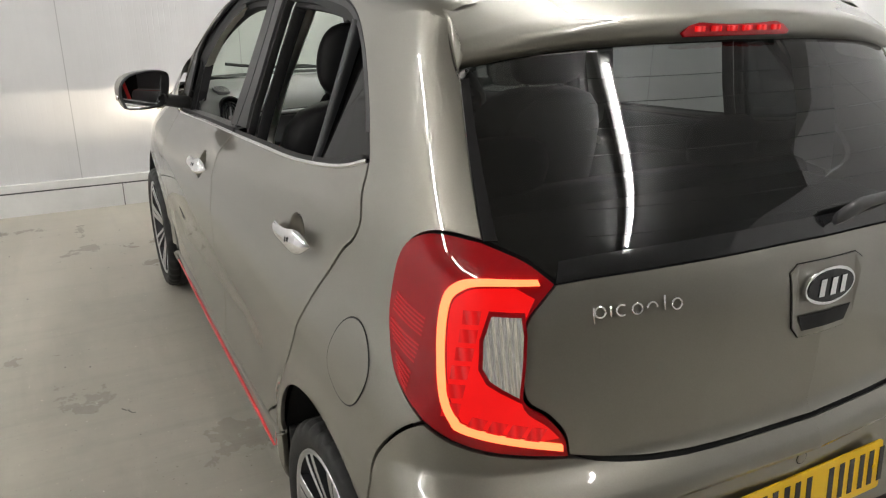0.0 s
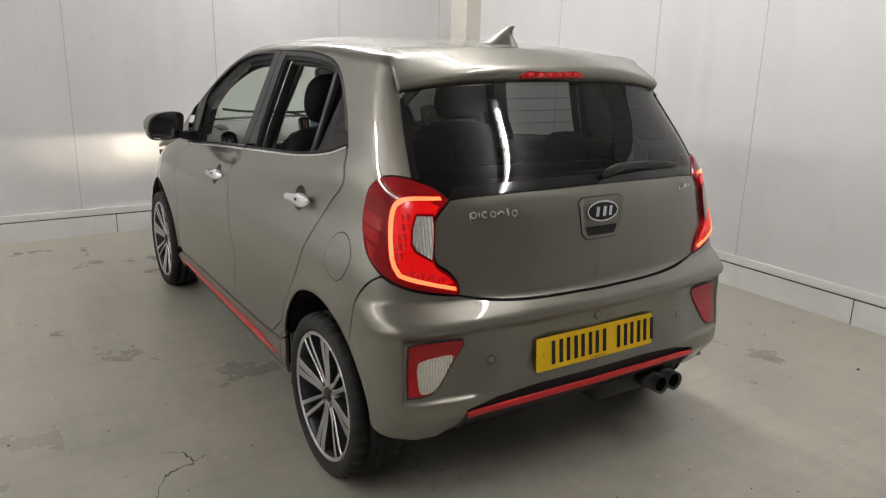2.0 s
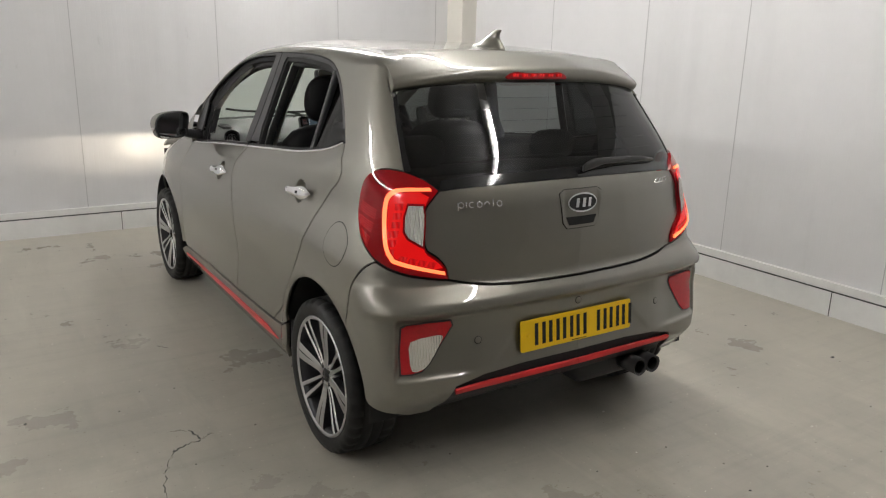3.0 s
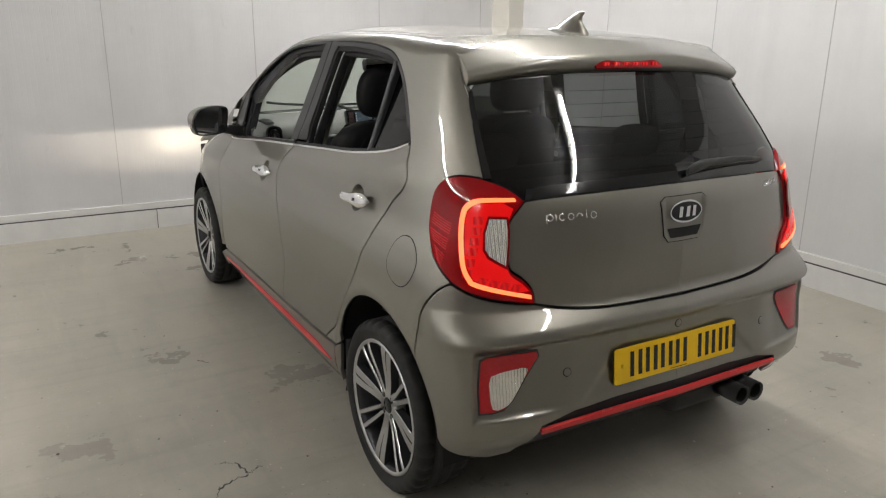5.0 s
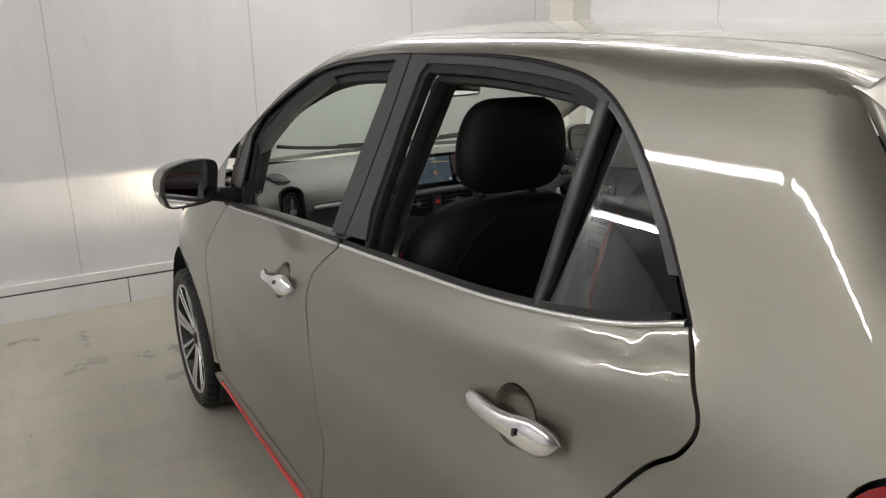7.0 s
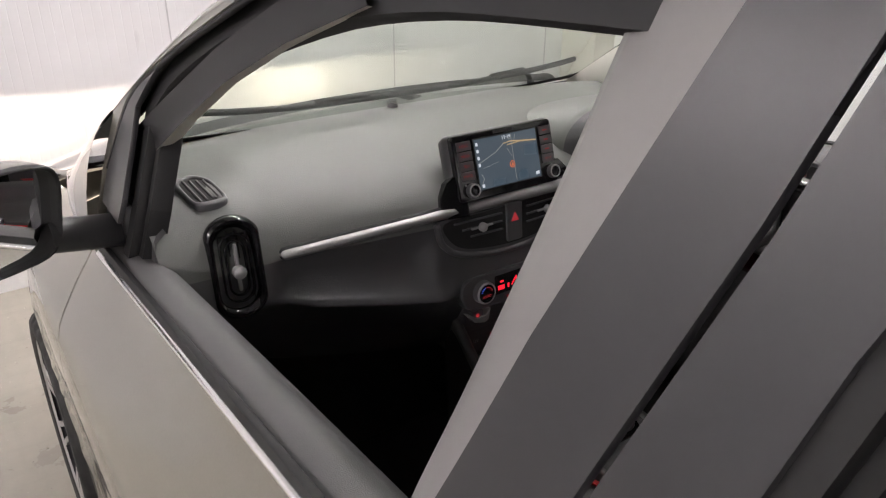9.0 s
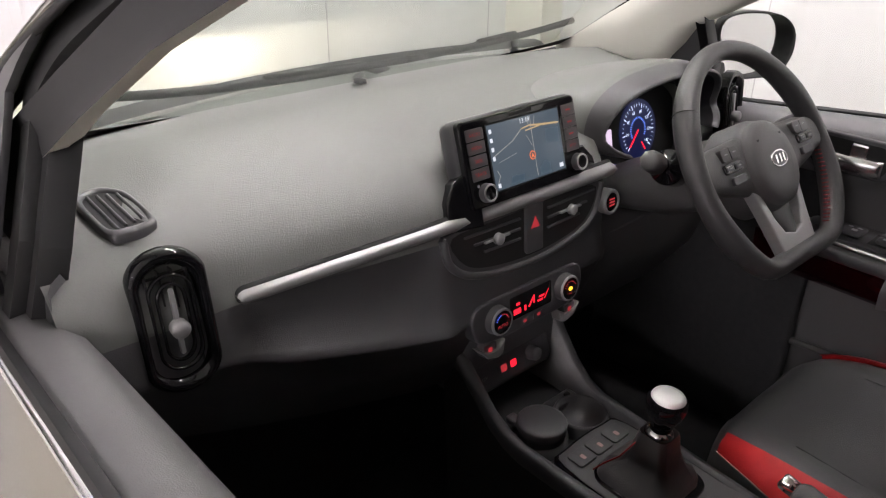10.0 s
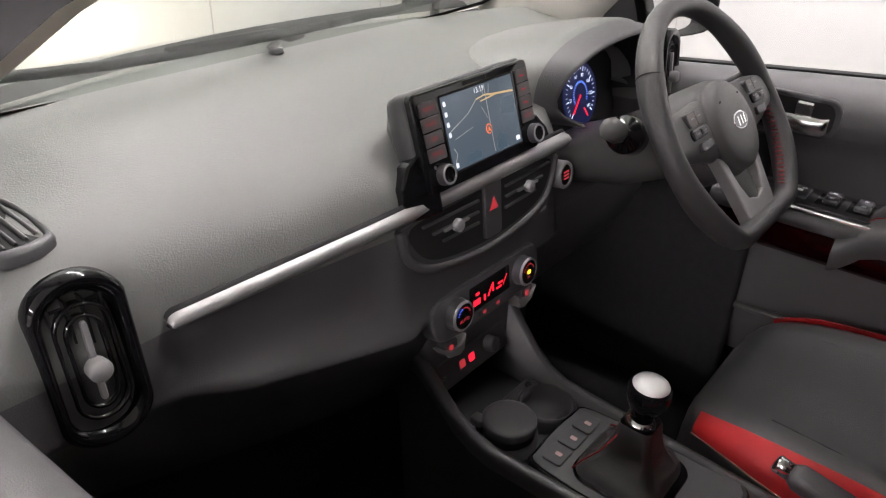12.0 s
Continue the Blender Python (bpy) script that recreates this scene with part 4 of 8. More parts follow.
# roof, windscreen, bonnet
def lid_sheet(name, x_of, y0, y1, ny, nx, mat, label="", off=0.0, rim=0.012):
    """A sheet of the upper surface between two lines across the car."""
    verts, norms, faces = [], [], []
    for i in range(ny + 1):
        t = i / ny
        for j in range(2 * nx + 1):
            s = -1 + j / nx
            a, b = y0(s), y1(s)
            y = a + (b - a) * t
            x = s * x_of(y)
            n = chart_normal(lid, x * 0.999, y)
            verts.append(lid(x, y) + n * off)
            norms.append(n)
    w = 2 * nx + 1
    for i in range(ny):
        for j in range(2 * nx):
            faces.append([i * w + j, i * w + j + 1, (i + 1) * w + j + 1, (i + 1) * w + j])
    border = [(i * w, (i + 1) * w) for i in range(ny)][::-1]
    loop = [i * w for i in range(ny, -1, -1)] + list(range(1, w)) + [i * w + w - 1 for i in range(1, ny + 1)] + [ny * w + j for j in range(w - 2, 0, -1)]
    if rim:
        for a, b in zip(loop, loop[1:] + loop[:1]):
            k = len(verts)
            side = (verts[b] - verts[a]).cross(norms[a]).normalized()
            verts += [verts[a], verts[b], verts[b] - norms[b] * rim, verts[a] - norms[a] * rim]
            norms += [(norms[a] * 0.5 + side).normalized(), (norms[b] * 0.5 + side).normalized(), side, side]
            faces.append([k + 1, k, k + 3, k + 2])
    return mesh_part(name, (verts, faces, norms), mat, car, label)


DITCH = 0.462


def spoiler_front(s):
    return -0.020 - 0.055 * s * s


roof = lid_sheet("roof", lambda y: min(DITCH, roof_half(y)), lambda s: spoiler_front(s * 0.82) + 0.003, lambda s: 1.50 - 0.07 * s * s, 40, 16, PAINT)


def rail(mirror):
    """The shoulder beside the roof's groove, from the spoiler to the foot of the windscreen pillar."""
    verts, faces, nn = [], [], []
    rows, m = 70, 15
    grid = []
    for i in range(rows):
        t = i / (rows - 1)
        row = []
        for j in range(m):
            q = j / (m - 1)
            w0 = roof_half(0.0)
            x0 = DITCH + (w0 - DITCH) * q
            ya = spoiler_front(x0 / 0.566) - 0.022
            y = ya + (2.12 - ya) * t
            w, e = roof_half(y), EAVE(y)
            k = smooth(1.35, 1.5, y)
            inner = (DITCH + 0.004) * (1 - k) + (w - 0.045) * k
            A = lid(-inner, y)
            zb = e - SHOULDER(y)
            lo, hi = -0.30, 2.05
            for _ in range(26 if y < 0 else 0):
                mid = (lo + hi) / 2
                lo, hi = (mid, hi) if skin(mid, zb).y < y else (lo, mid)
            ub = lo if y < 0 else y
            B = skin(ub, zb) if y < 2.0 else Vector((-half_width(2.0, zb), y, zb))
            B = B + Vector((-0.0008, 0, 0))
            up = (skin(min(ub, 2.0), zb + 0.012) - skin(min(ub, 2.0), zb - 0.012)).normalized()
            lean = smooth(0.22, 0.5, y)
            up = (up * (1 - lean) + Vector((0.55, 0, 0.84)) * lean).normalized()
            out = (lid(-inner - 0.006, y) - lid(-inner + 0.006, y)).normalized()
            L = (B - A).length * 0.40
            C, D = A + out * L, B + up * L
            row.append(A * (1 - q) ** 3 + C * (3 * q * (1 - q) ** 2) + D * (3 * q * q * (1 - q)) + B * q ** 3)
        grid.append(row)
    for i in range(rows):
        for j in range(m):
            du = grid[min(i + 1, rows - 1)][j] - grid[max(i - 1, 0)][j]
            dv = grid[i][min(j + 1, m - 1)] - grid[i][max(j - 1, 0)]
            n = du.cross(dv).normalized()
            verts.append(grid[i][j])
            nn.append(n if n.z > 0 or n.x < 0 else -n)
    for i in range(rows - 1):
        for j in range(m - 1):
            faces.append([i * m + j, i * m + j + 1, (i + 1) * m + j + 1, (i + 1) * m + j][::-1])
    for i in range(rows - 1):
        a, b = i * m, (i + 1) * m
        k = len(verts)
        verts += [verts[a], verts[b], verts[b] - Vector((0, 0, 0.015)), verts[a] - Vector((0, 0, 0.015))]
        nn += [Vector((0.5, 0, 0.8))] * 2 + [Vector((1, 0, 0))] * 2
        faces.append([k, k + 1, k + 2, k + 3])
    return mesh_part("roof_rail", (verts, faces, nn), PAINT, car, "", mirror)


rail("")
rail("copy")
lid_sheet("windscreen", lambda y: roof_half(y) - 0.045, lambda s: 1.505 - 0.07 * s * s, lambda s: 2.22 - 0.05 * s * s, 24, 14, TINTED, "green-tinted windscreen", off=-0.004, rim=0.0).visible_shadow = False
lid_sheet("screen_print", lambda y: roof_half(y) - 0.046, lambda s: 2.180 - 0.05 * s * s, lambda s: 2.215 - 0.05 * s * s, 4, 14, RUBBERSEAL, "black printed screen edge", off=-0.0055, rim=0.0)
lid_sheet("bonnet", lambda y: roof_half(y) - 0.01, lambda s: 2.27 - 0.06 * s * s, lambda s: 3.04 - 0.2 * s * s, 30, 14, PAINT)
lid_sheet("cowl_panel", lambda y: roof_half(y) - 0.012, lambda s: 2.222 - 0.05 * s * s, lambda s: 2.265 - 0.06 * s * s, 3, 12, TRIM, off=-0.006)


def wing_top(mirror):
    """The sheet from the edge of screen and bonnet down to the wing."""
    rows = []
    for y in np.linspace(2.0, 2.85, 30):
        low = min(0.926, EAVE(y) - 0.015)
        out = nose(low)
        P, Q = lid(-(roof_half(y) - 0.012), y), Vector((-float(np.interp(y, out[:, 1], out[:, 0])) - 0.001, y, low))
        C = Vector((Q.x, y, P.z)) * 0.75 + (P + Q) * 0.125
        row = [P * (1 - q) ** 2 + C * (2 * q * (1 - q)) + Q * q * q for q in np.linspace(0, 1, 9)]
        rows.append([flip(p) for p in row] if mirror else row)
    bm = loft(rows)
    bmesh.ops.recalc_face_normals(bm, faces=bm.faces[:])
    part("wing_top", bm, PAINT, car)


wing_top("")
wing_top("copy")

# rear bumper
bump = ([(-UR, 0.719)] + [(u, v - 0.001) for u, v in HATCH_LOW[::-1][1:]] + [(u, v - 0.003) for u, v in LAMP_LOW[::-1][1:]] + SEAM_BUMP[1:])
bump_arch = [p for p in arch(0, 136.5, 172)]
bump = bump + bump_arch + [(-0.372, 0.335), (-0.44, 0.305), (-0.52, 0.285), (-0.60, 0.290), (-0.655, 0.335), (-0.690, 0.398), (-0.80, 0.424), (-0.95, 0.434), (-UR, 0.437)]
bumper = sheet("rear_bumper", bump, PAINT, car, mirror="join", centre=-UR, res=0.0125)
diff = [(-0.692, 0.402), (-0.66, 0.34), (-0.61, 0.292), (-0.72, 0.300), (-0.90, 0.315), (-UR, 0.32), (-UR, 0.441), (-0.95, 0.438), (-0.80, 0.428)]
diffuser = sheet("diffuser", diff, RUBBERSEAL, car, "black lower bumper insert", "join", off=-0.012, centre=-UR, rim=0.03, gap=0)
lip = line([(-0.688, 0.389), (-0.784, 0.397), (-0.90, 0.400), (-UR, 0.404)], 6)
sheet("red_lip", band(lip, 0.017), REDTRIM, bumper, "red accent lip", "join", off=0.004, rim=0.012, gap=0, centre=-UR, res=0.02)

# fog and reflector lamps in the bumper
fog = [(-0.508, 0.612), (-0.525, 0.620), (-0.60, 0.622), (-0.676, 0.620), (-0.681, 0.606), (-0.660, 0.575), (-0.641, 0.55), (-0.600, 0.49), (-0.572, 0.466), (-0.540, 0.461), (-0.506, 0.461), (-0.502, 0.53)]
fog_in = ring([(-0.536, 0.566), (-0.60, 0.578), (-0.646, 0.577), (-0.638, 0.550), (-0.598, 0.489), (-0.572, 0.471), (-0.541, 0.470), (-0.531, 0.52)], 2)
bez = grown(fog, 0.006)
d_bez = sheet_data(bez, skin, -1, off=0.001, rim=0.004, gap=0, res=0.02)
d_fog = sheet_data(fog, skin, -1, off=0.004, rim=0.01, gap=0, res=0.02)
d_fogin = sheet_data(fog_in, skin, -1, off=0.0065, rim=0.004, gap=0, res=0.02)
for mirror in ("", "copy"):
    f = mesh_part("fog_light", d_fog, FOGRED, car, "red bumper lamp with clear insert" if not mirror else "red bumper lamp", mirror)
    mesh_part("lamp_surround", d_bez, TRIM, f, "", mirror)
    if not mirror:
        mesh_part("clear_insert", d_fogin, CLEARLENS, f, "ribbed clear lens", mirror)

# tail lamps
lamp = LAMP_TOP[::-1][:-1] + LAMP_IN[::-1][:-1] + LAMP_LOW[::-1][:-1] + LAMP_OUT[::-1][:-1]
lamp = LAMP_OUT[:-1] + LAMP_LOW[:-1] + LAMP_IN[:-1] + LAMP_TOP[:-1]
led_a = line([(-0.531, 1.045), (-0.435, 1.043), (-0.392, 1.032), (-0.375, 1.003), (-0.381, 0.942), (-0.406, 0.869), (-0.433, 0.828), (-0.468, 0.808), (-0.632, 0.773)], 5)
led_b = line([(-0.540, 1.034), (-0.445, 1.030), (-0.412, 1.020), (-0.395, 0.998), (-0.401, 0.938), (-0.424, 0.870), (-0.448, 0.836), (-0.476, 0.822), (-0.630, 0.787)], 5)
glow = led_b[2:-1] + line([(-0.632, 0.790), (-0.600, 0.818), (-0.552, 0.850), (-0.530, 0.909), (-0.520, 0.965), (-0.524, 0.99), (-0.538, 1.028)], 4)[1:-1]
rev = [(-0.466, 0.991), (-0.515, 0.991), (-0.524, 0.965), (-0.533, 0.909), (-0.539, 0.868), (-0.510, 0.881), (-0.485, 0.893), (-0.468, 0.912), (-0.460, 0.954)]
dark_in = grown(rev, 0.006)
d_lamp = sheet_data(lamp, skin, -1, off=0.007, rim=0.02, res=0.02, bulge=0.006)
led_o = [(a[0] * 0.88 + b[0] * 0.12, a[1] * 0.88 + b[1] * 0.12) for a, b in zip(led_a, led_b)]
led_i = [(a[0] * 0.14 + b[0] * 0.86, a[1] * 0.14 + b[1] * 0.86) for a, b in zip(led_a, led_b)]
d_led = sheet_data(led_o + led_i[::-1], skin, -1, off=0.0165, rim=0.006, gap=0, res=0.012)
d_glow = sheet_data(glow, skin, -1, off=0.0145, rim=0.003, gap=0.001, res=0.016, holes=[dark_in])
d_rev = sheet_data(rev, skin, -1, off=0.0165, rim=0.006, gap=0, res=0.012)
d_revb = sheet_data(dark_in, skin, -1, off=0.0150, rim=0.003, gap=0, res=0.012)
ribs = []
for i in range(5):
    for g in range(3):
        v0 = 0.990 - 0.042 * g - 0.0065 * i
        u0 = -0.272 - 0.9 * max(0.0, 0.945 - v0)
        ribs.append([(u0, v0), (-0.352, v0 - 0.020), (-0.352, v0 - 0.0225), (u0, v0 - 0.0025)])
d_ribs = [sheet_data(r, skin, -1, off=0.014, rim=0.002, gap=0, res=0.02) for r in ribs]
cells = []
for i in range(6):
    v0 = 0.995 - 0.028 * i
    cells.append([(-0.418, v0), (-0.448, v0 + 0.002), (-0.448, v0 - 0.018), (-0.420, v0 - 0.02)])
for i in range(4):
    u0 = -0.47 - 0.034 * i
    cells.append([(u0, 0.838 - 0.006 * i), (u0 - 0.026, 0.833 - 0.006 * i), (u0 - 0.014, 0.806 - 0.005 * i), (u0 + 0.010, 0.812 - 0.005 * i)])
d_cells = [sheet_data(c, skin, -1, off=0.0153, rim=0.003, gap=0, res=0.02) for c in cells]
for mirror in ("", "copy"):
    t = mesh_part("tail_light", d_lamp, REDLENS, car, "red wraparound tail lamp, lit", mirror)
    mesh_part("led_strip", d_led, LEDGLOW, t, "glowing orange-red light guide", mirror)
    mesh_part("inner_lens", d_glow, REDGLOW, t, "lit bright red inner lens", mirror)
    mesh_part("lens_surround", d_revb, REDLENS, t, "", mirror)
    mesh_part("reversing_lens", d_rev, CLEARLENS, t, "ribbed clear reversing lens", mirror)
    for d in d_ribs:
        mesh_part("lens_rib", d, REDRIB, t, "", mirror)
    for d in d_cells:
        mesh_part("reflector_cell", d, REDCELL, t, "", mirror)

# tailgate
hatch_poly = GLASS_LOW[:-1] + [(-UR, 1.057), (-UR, 0.720)] + HATCH_LOW[::-1][1:-1] + LAMP_IN[:-1]
hatch = sheet("tailgate", hatch_poly, PAINT, car, mirror="join", centre=-UR, res=0.026)
glass_poly = GLASS_SIDE + [(-0.31, 1.36), (-0.5, 1.395), (-0.8, 1.40), (-UR, 1.40)] + GLASS_LOW[::-1] + LAMP_TOP[1:-1]
rear_glass = sheet("rear_glass", glass_poly, PRIVACY, hatch, "dark privacy glass with heater lines", "join", off=-0.002, centre=-UR, res=0.03, rim=0.0, soft=0.09)
for i in range(7):
    v = 1.10 + 0.036 * i
    sheet("heater_line", [(-0.62, v), (-UR, v), (-UR, v - 0.0012), (-0.62, v - 0.0012)], TRIM, rear_glass, "", "join", off=-0.004, rim=0, gap=0, centre=-UR, res=0.06)
edge_poly = GLASS_SIDE + [(u - 0.02 - 0.03 * (1.313 - v), v + 0.002) for u, v in GLASS_SIDE[::-1]]
d_edge = sheet_data(edge_poly, skin, -1, off=0.0005, rim=0.003, gap=0, res=0.02)
for mirror in ("", "copy"):
    mesh_part("glass_trim", d_edge, BLACKGLOSS, hatch, "", mirror)
# black print round the pane
frit = GLASS_LOW + [(u, v + 0.030) for u, v in GLASS_LOW[::-1]]
sheet("glass_print", frit, BLACKGLOSS, hatch, "", "join", off=-0.0005, rim=0, gap=0, centre=-UR, res=0.03)


# roof spoiler
def spoiler():
    rows = []
    for i in range(41):
        s = -1 + i / 20
        yt = -0.222 + 0.052 * abs(s) ** 2.4
        ys = spoiler_front(s)
        x = s * (0.568 if abs(s) > 0.999 else 0.566)
        def top(y):
            p = lid(s * roof_half(y) * 0.999, y)
            return p
        h = 0.052 - 0.022 * abs(s) ** 3
        T = [top(ys + (yt - ys) * k / 8) for k in range(9)]
        e = T[-1]
        T[-1] = e + Vector((0, 0.004, 0.0))
        T = T[:-1] + [e + Vector((0, 0.010, 0.001)), e + Vector((0, 0.0, -0.006)), e + Vector((0, 0.004, -h * 0.6)), e + Vector((0, 0.014, -h))]
        g = e + Vector((0, 0.014, -h))
        T += [Vector((g.x * 0.985, g.y + 0.05, g.z + 0.008)), Vector((g.x * 0.96, g.y + 0.11, g.z + 0.02))]
        rows.append(T)
    bm = loft(rows)
    return bm


sp = part("roof_spoiler", spoiler(), PAINT, car)
P_LOW = skin(-0.283, 1.309) + Vector((-0.004, -0.006, 0))


def spoiler_end(mirror):
    """The side wing that closes the spoiler down to the corner of the glass."""
    w = 0.9995
    ya, yb = spoiler_front(1.0), -0.170
    A = lid(-roof_half(ya) * w, ya)
    B = lid(-roof_half(yb) * w, yb) + Vector((0, 0.0, -0.006))
    rows = []
    for i in range(13):
        t = i / 12
        edge = skin(-0.166 - 0.117 * t, 1.412 - 0.103 * t) + Vector((-0.003, 0, 0))
        E = A if i == 0 else edge
        R = B.lerp(P_LOW, t) + Vector((0.004, 0.020, -0.004)) * math.sin(math.pi * t)
        row = []
        for k in range(9):
            q = k / 8
            y = ya + (yb - ya) * q
            lift = lid(-roof_half(y) * w, y) - A.lerp(B, q) if k < 8 else Vector()
            row.append(E.lerp(R, q) + lift * (1 - t))
        row += [R + Vector((0.006, 0.004, -0.006)), R + Vector((0.03, 0.03, -0.006)), R + Vector((0.06, 0.08, 0.0))]
        rows.append([flip(v) for v in row] if mirror else row)
    bm = loft(rows)
    bmesh.ops.recalc_face_normals(bm, faces=bm.faces[:])
    part("spoiler_end", bm, PAINT, sp)


spoiler_end("")
spoiler_end("copy")
# high brake lamp on the spoiler's edge
bl = [(-0.142, 0.0), (-0.125, 0.012), (-0.10, 0.019), (0.10, 0.019), (0.125, 0.012), (0.142, 0.0), (0.135, -0.008), (-0.135, -0.008)]
lampbm = extrude_poly(bl, 0.006, Matrix.Translation((0, -0.2180, 1.381)) @ Matrix.Rotation(radians(82), 4, "X"), 0.002)
for v in lampbm.verts:
    v.co.y += 0.16 * v.co.x * v.co.x
part("brake_light", lampbm, REDLENS, sp, "dark red high brake lamp")
for i in range(6):
    x = -0.1 + 0.04 * i
    part("brake_cell", box_bm((x - 0.012, -0.2262 + 0.16 * x * x, 1.383), (x + 0.012, -0.222 + 0.16 * x * x, 1.393), 0.001), REDCELL, sp)

# shark-fin aerial
rows = []
for h, y0, y1, w in ((-0.02, -0.004, 0.202, 0.037), (0.004, -0.002, 0.200, 0.037), (0.010, 0.004, 0.184, 0.032), (0.022, 0.018, 0.152, 0.025), (0.036, 0.028, 0.120, 0.019), (0.050, 0.026, 0.088, 0.014), (0.060, 0.016, 0.064, 0.011), (0.064, 0.012, 0.056, 0.009), (0.067, 0.016, 0.050, 0.005)):
    row = []
    for k in range(24):
        a = 2 * math.pi * k / 24
        q = (1 - math.cos(a)) / 2
        y = y1 + (y0 - y1) * q
        z = lid(0, y).z * (1 - smooth(0.0, 0.02, h)) + lid(0, 0.07).z * smooth(0.0, 0.02, h)
        row.append(Vector((w * math.copysign(abs(math.sin(a)) ** 0.7, math.sin(a)) * (0.30 + 0.70 * min(1.0, q * 1.5)), y, z + h)))
    rows.append(row)
part("aerial", loft(rows, closed=True, cap=True), PAINT, car, "body-coloured shark-fin aerial")

# rear wiper


def arm_row(p, w, h):
    return [p + Vector((0, -0.7 * w * math.cos(a) * 0 - h * math.sin(a) * 0.7, w * math.cos(a) + h * math.sin(a) * 0.3)) for a in np.linspace(0, 2 * math.pi, 11)[:-1]]


wiper = part("rear_wiper", loft([arm_row(Vector((x, y, z)), w, h) for x, y, z, w, h in
                               ((0.018, -0.476, 1.085, 0.012, 0.010), (0.030, -0.482, 1.094, 0.016, 0.012), (0.060, -0.482, 1.102, 0.017, 0.013), (0.11, -0.476, 1.106, 0.012, 0.010),
                                (0.22, -0.465, 1.106, 0.010, 0.008), (0.33, -0.449, 1.099, 0.008, 0.006), (0.405, -0.433, 1.089, 0.006, 0.005))], closed=True, cap=True), TRIM, car, "black plastic rear wiper arm")
part("wiper_blade", loft([arm_row(Vector((x, y + 0.006, z)), 0.004, 0.008) for x, y, z in ((0.05, -0.470, 1.078), (0.2, -0.460, 1.088), (0.40, -0.430, 1.080))], closed=True, cap=True), RUBBERSEAL, wiper)

# tailgate handle panel, badge, lettering as plain shapes


def on_tail(x, z, lift=0.0):
    """A place on the tail at x, with its normal."""
    lo, hi = -UR, -0.5
    for _ in range(26):
        mid = (lo + hi) / 2
        if -skin(mid, z).x < abs(x):
            lo = mid
        else:
            hi = mid
    p, n = skin(lo, z), -chart_normal(skin, lo, z)
    if x > 0:
        p, n = flip(p), flip(n)
    return p + n * lift, n


def on_tail_prism(pts, thick, mat, parent, name, label="", lift=0.0, holes=None):
    """A thin plate with the outline pts (x, z) that follows the tail."""
    bm = bmesh.new()
    top, low = [], []
    for x, z in pts:
        p, n = on_tail(x, z)
        top.append(bm.verts.new(p + n * (lift + thick)))
        low.append(bm.verts.new(p + n * lift))
    bm.faces.new(top)
    for i in range(len(pts)):
        j = (i + 1) % len(pts)
        bm.faces.new((top[i], low[i], low[j], top[j]))
    bmesh.ops.triangulate(bm, faces=[f for f in bm.faces if len(f.verts) > 4])
    bmesh.ops.recalc_face_normals(bm, faces=bm.faces[:])
    return part(name, bm, mat, parent, label, smooth=False)


def rounded(x0, z0, x1, z1, r, n=5):
    out = []
    for cx, cz, a0 in ((x1 - r, z1 - r, 0), (x0 + r, z1 - r, 90), (x0 + r, z0 + r, 180), (x1 - r, z0 + r, 270)):
        out += [(cx + r * math.cos(radians(a0 + 90 * k / n)), cz + r * math.sin(radians(a0 + 90 * k / n))) for k in range(n + 1)]
    return out


def oval(cx, cz, a, b, n=28):
    return [(cx + a * math.cos(2 * math.pi * k / n), cz + b * math.sin(2 * math.pi * k / n)) for k in range(n)]


panel_out = [(-0.095, 1.005), (-0.075, 1.018), (0.075, 1.018), (0.095, 1.005), (0.080, 0.905), (0.062, 0.885), (-0.062, 0.885), (-0.080, 0.905)]
panel_big = [(x * 1.025, 0.95 + (z - 0.95) * 1.03) for x, z in panel_out]
on_tail_prism(resample(panel_big, 0.02), 0.0012, BLACKGLOSS, hatch, "panel_gap", lift=0.0002)
hpanel = on_tail_prism(resample(panel_out, 0.02), 0.003, PAINT, hatch, "handle_panel", lift=0.0005)
on_tail_prism(resample([(-0.070, 0.925), (0.070, 0.925), (0.056, 0.896), (-0.056, 0.896)], 0.01), 0.001, CUPDARK, hpanel, "handle_recess", "dark pull recess", lift=0.0032)
on_tail_prism(oval(0, 0.972, 0.066, 0.033), 0.006, CHROME, hpanel, "badge", "oval badge with chrome rim", lift=0.003)
on_tail_prism(oval(0, 0.972, 0.060, 0.0275), 0.002, BLACKGLOSS, hpanel, "badge_field", lift=0.0085)
for x0 in (-0.034, -0.006, 0.020):
    on_tail_prism([(x0, 0.957), (x0 + 0.013, 0.957), (x0 + 0.017, 0.987), (x0 + 0.004, 0.987)], 0.0015, CHROME, hpanel, "badge_bar", lift=0.0105)


def wire_letters(strokes, r, parent, name, label):
    """Plain chrome loops and bars along the tail."""
    for k, st in enumerate(strokes):
        path = [on_tail(x, z, 0.003)[0] for x, z in st]
        part(name, tube(path, r, 6), CHROME, parent, label if k == 0 else "")


def hoop(cx, cz, r, a0=0, a1=360, n=14):
    return [(cx + r * math.cos(radians(a0 + (a1 - a0) * k / n)), cz + r * math.sin(radians(a0 + (a1 - a0) * k / n))) for k in range(n + 1)]


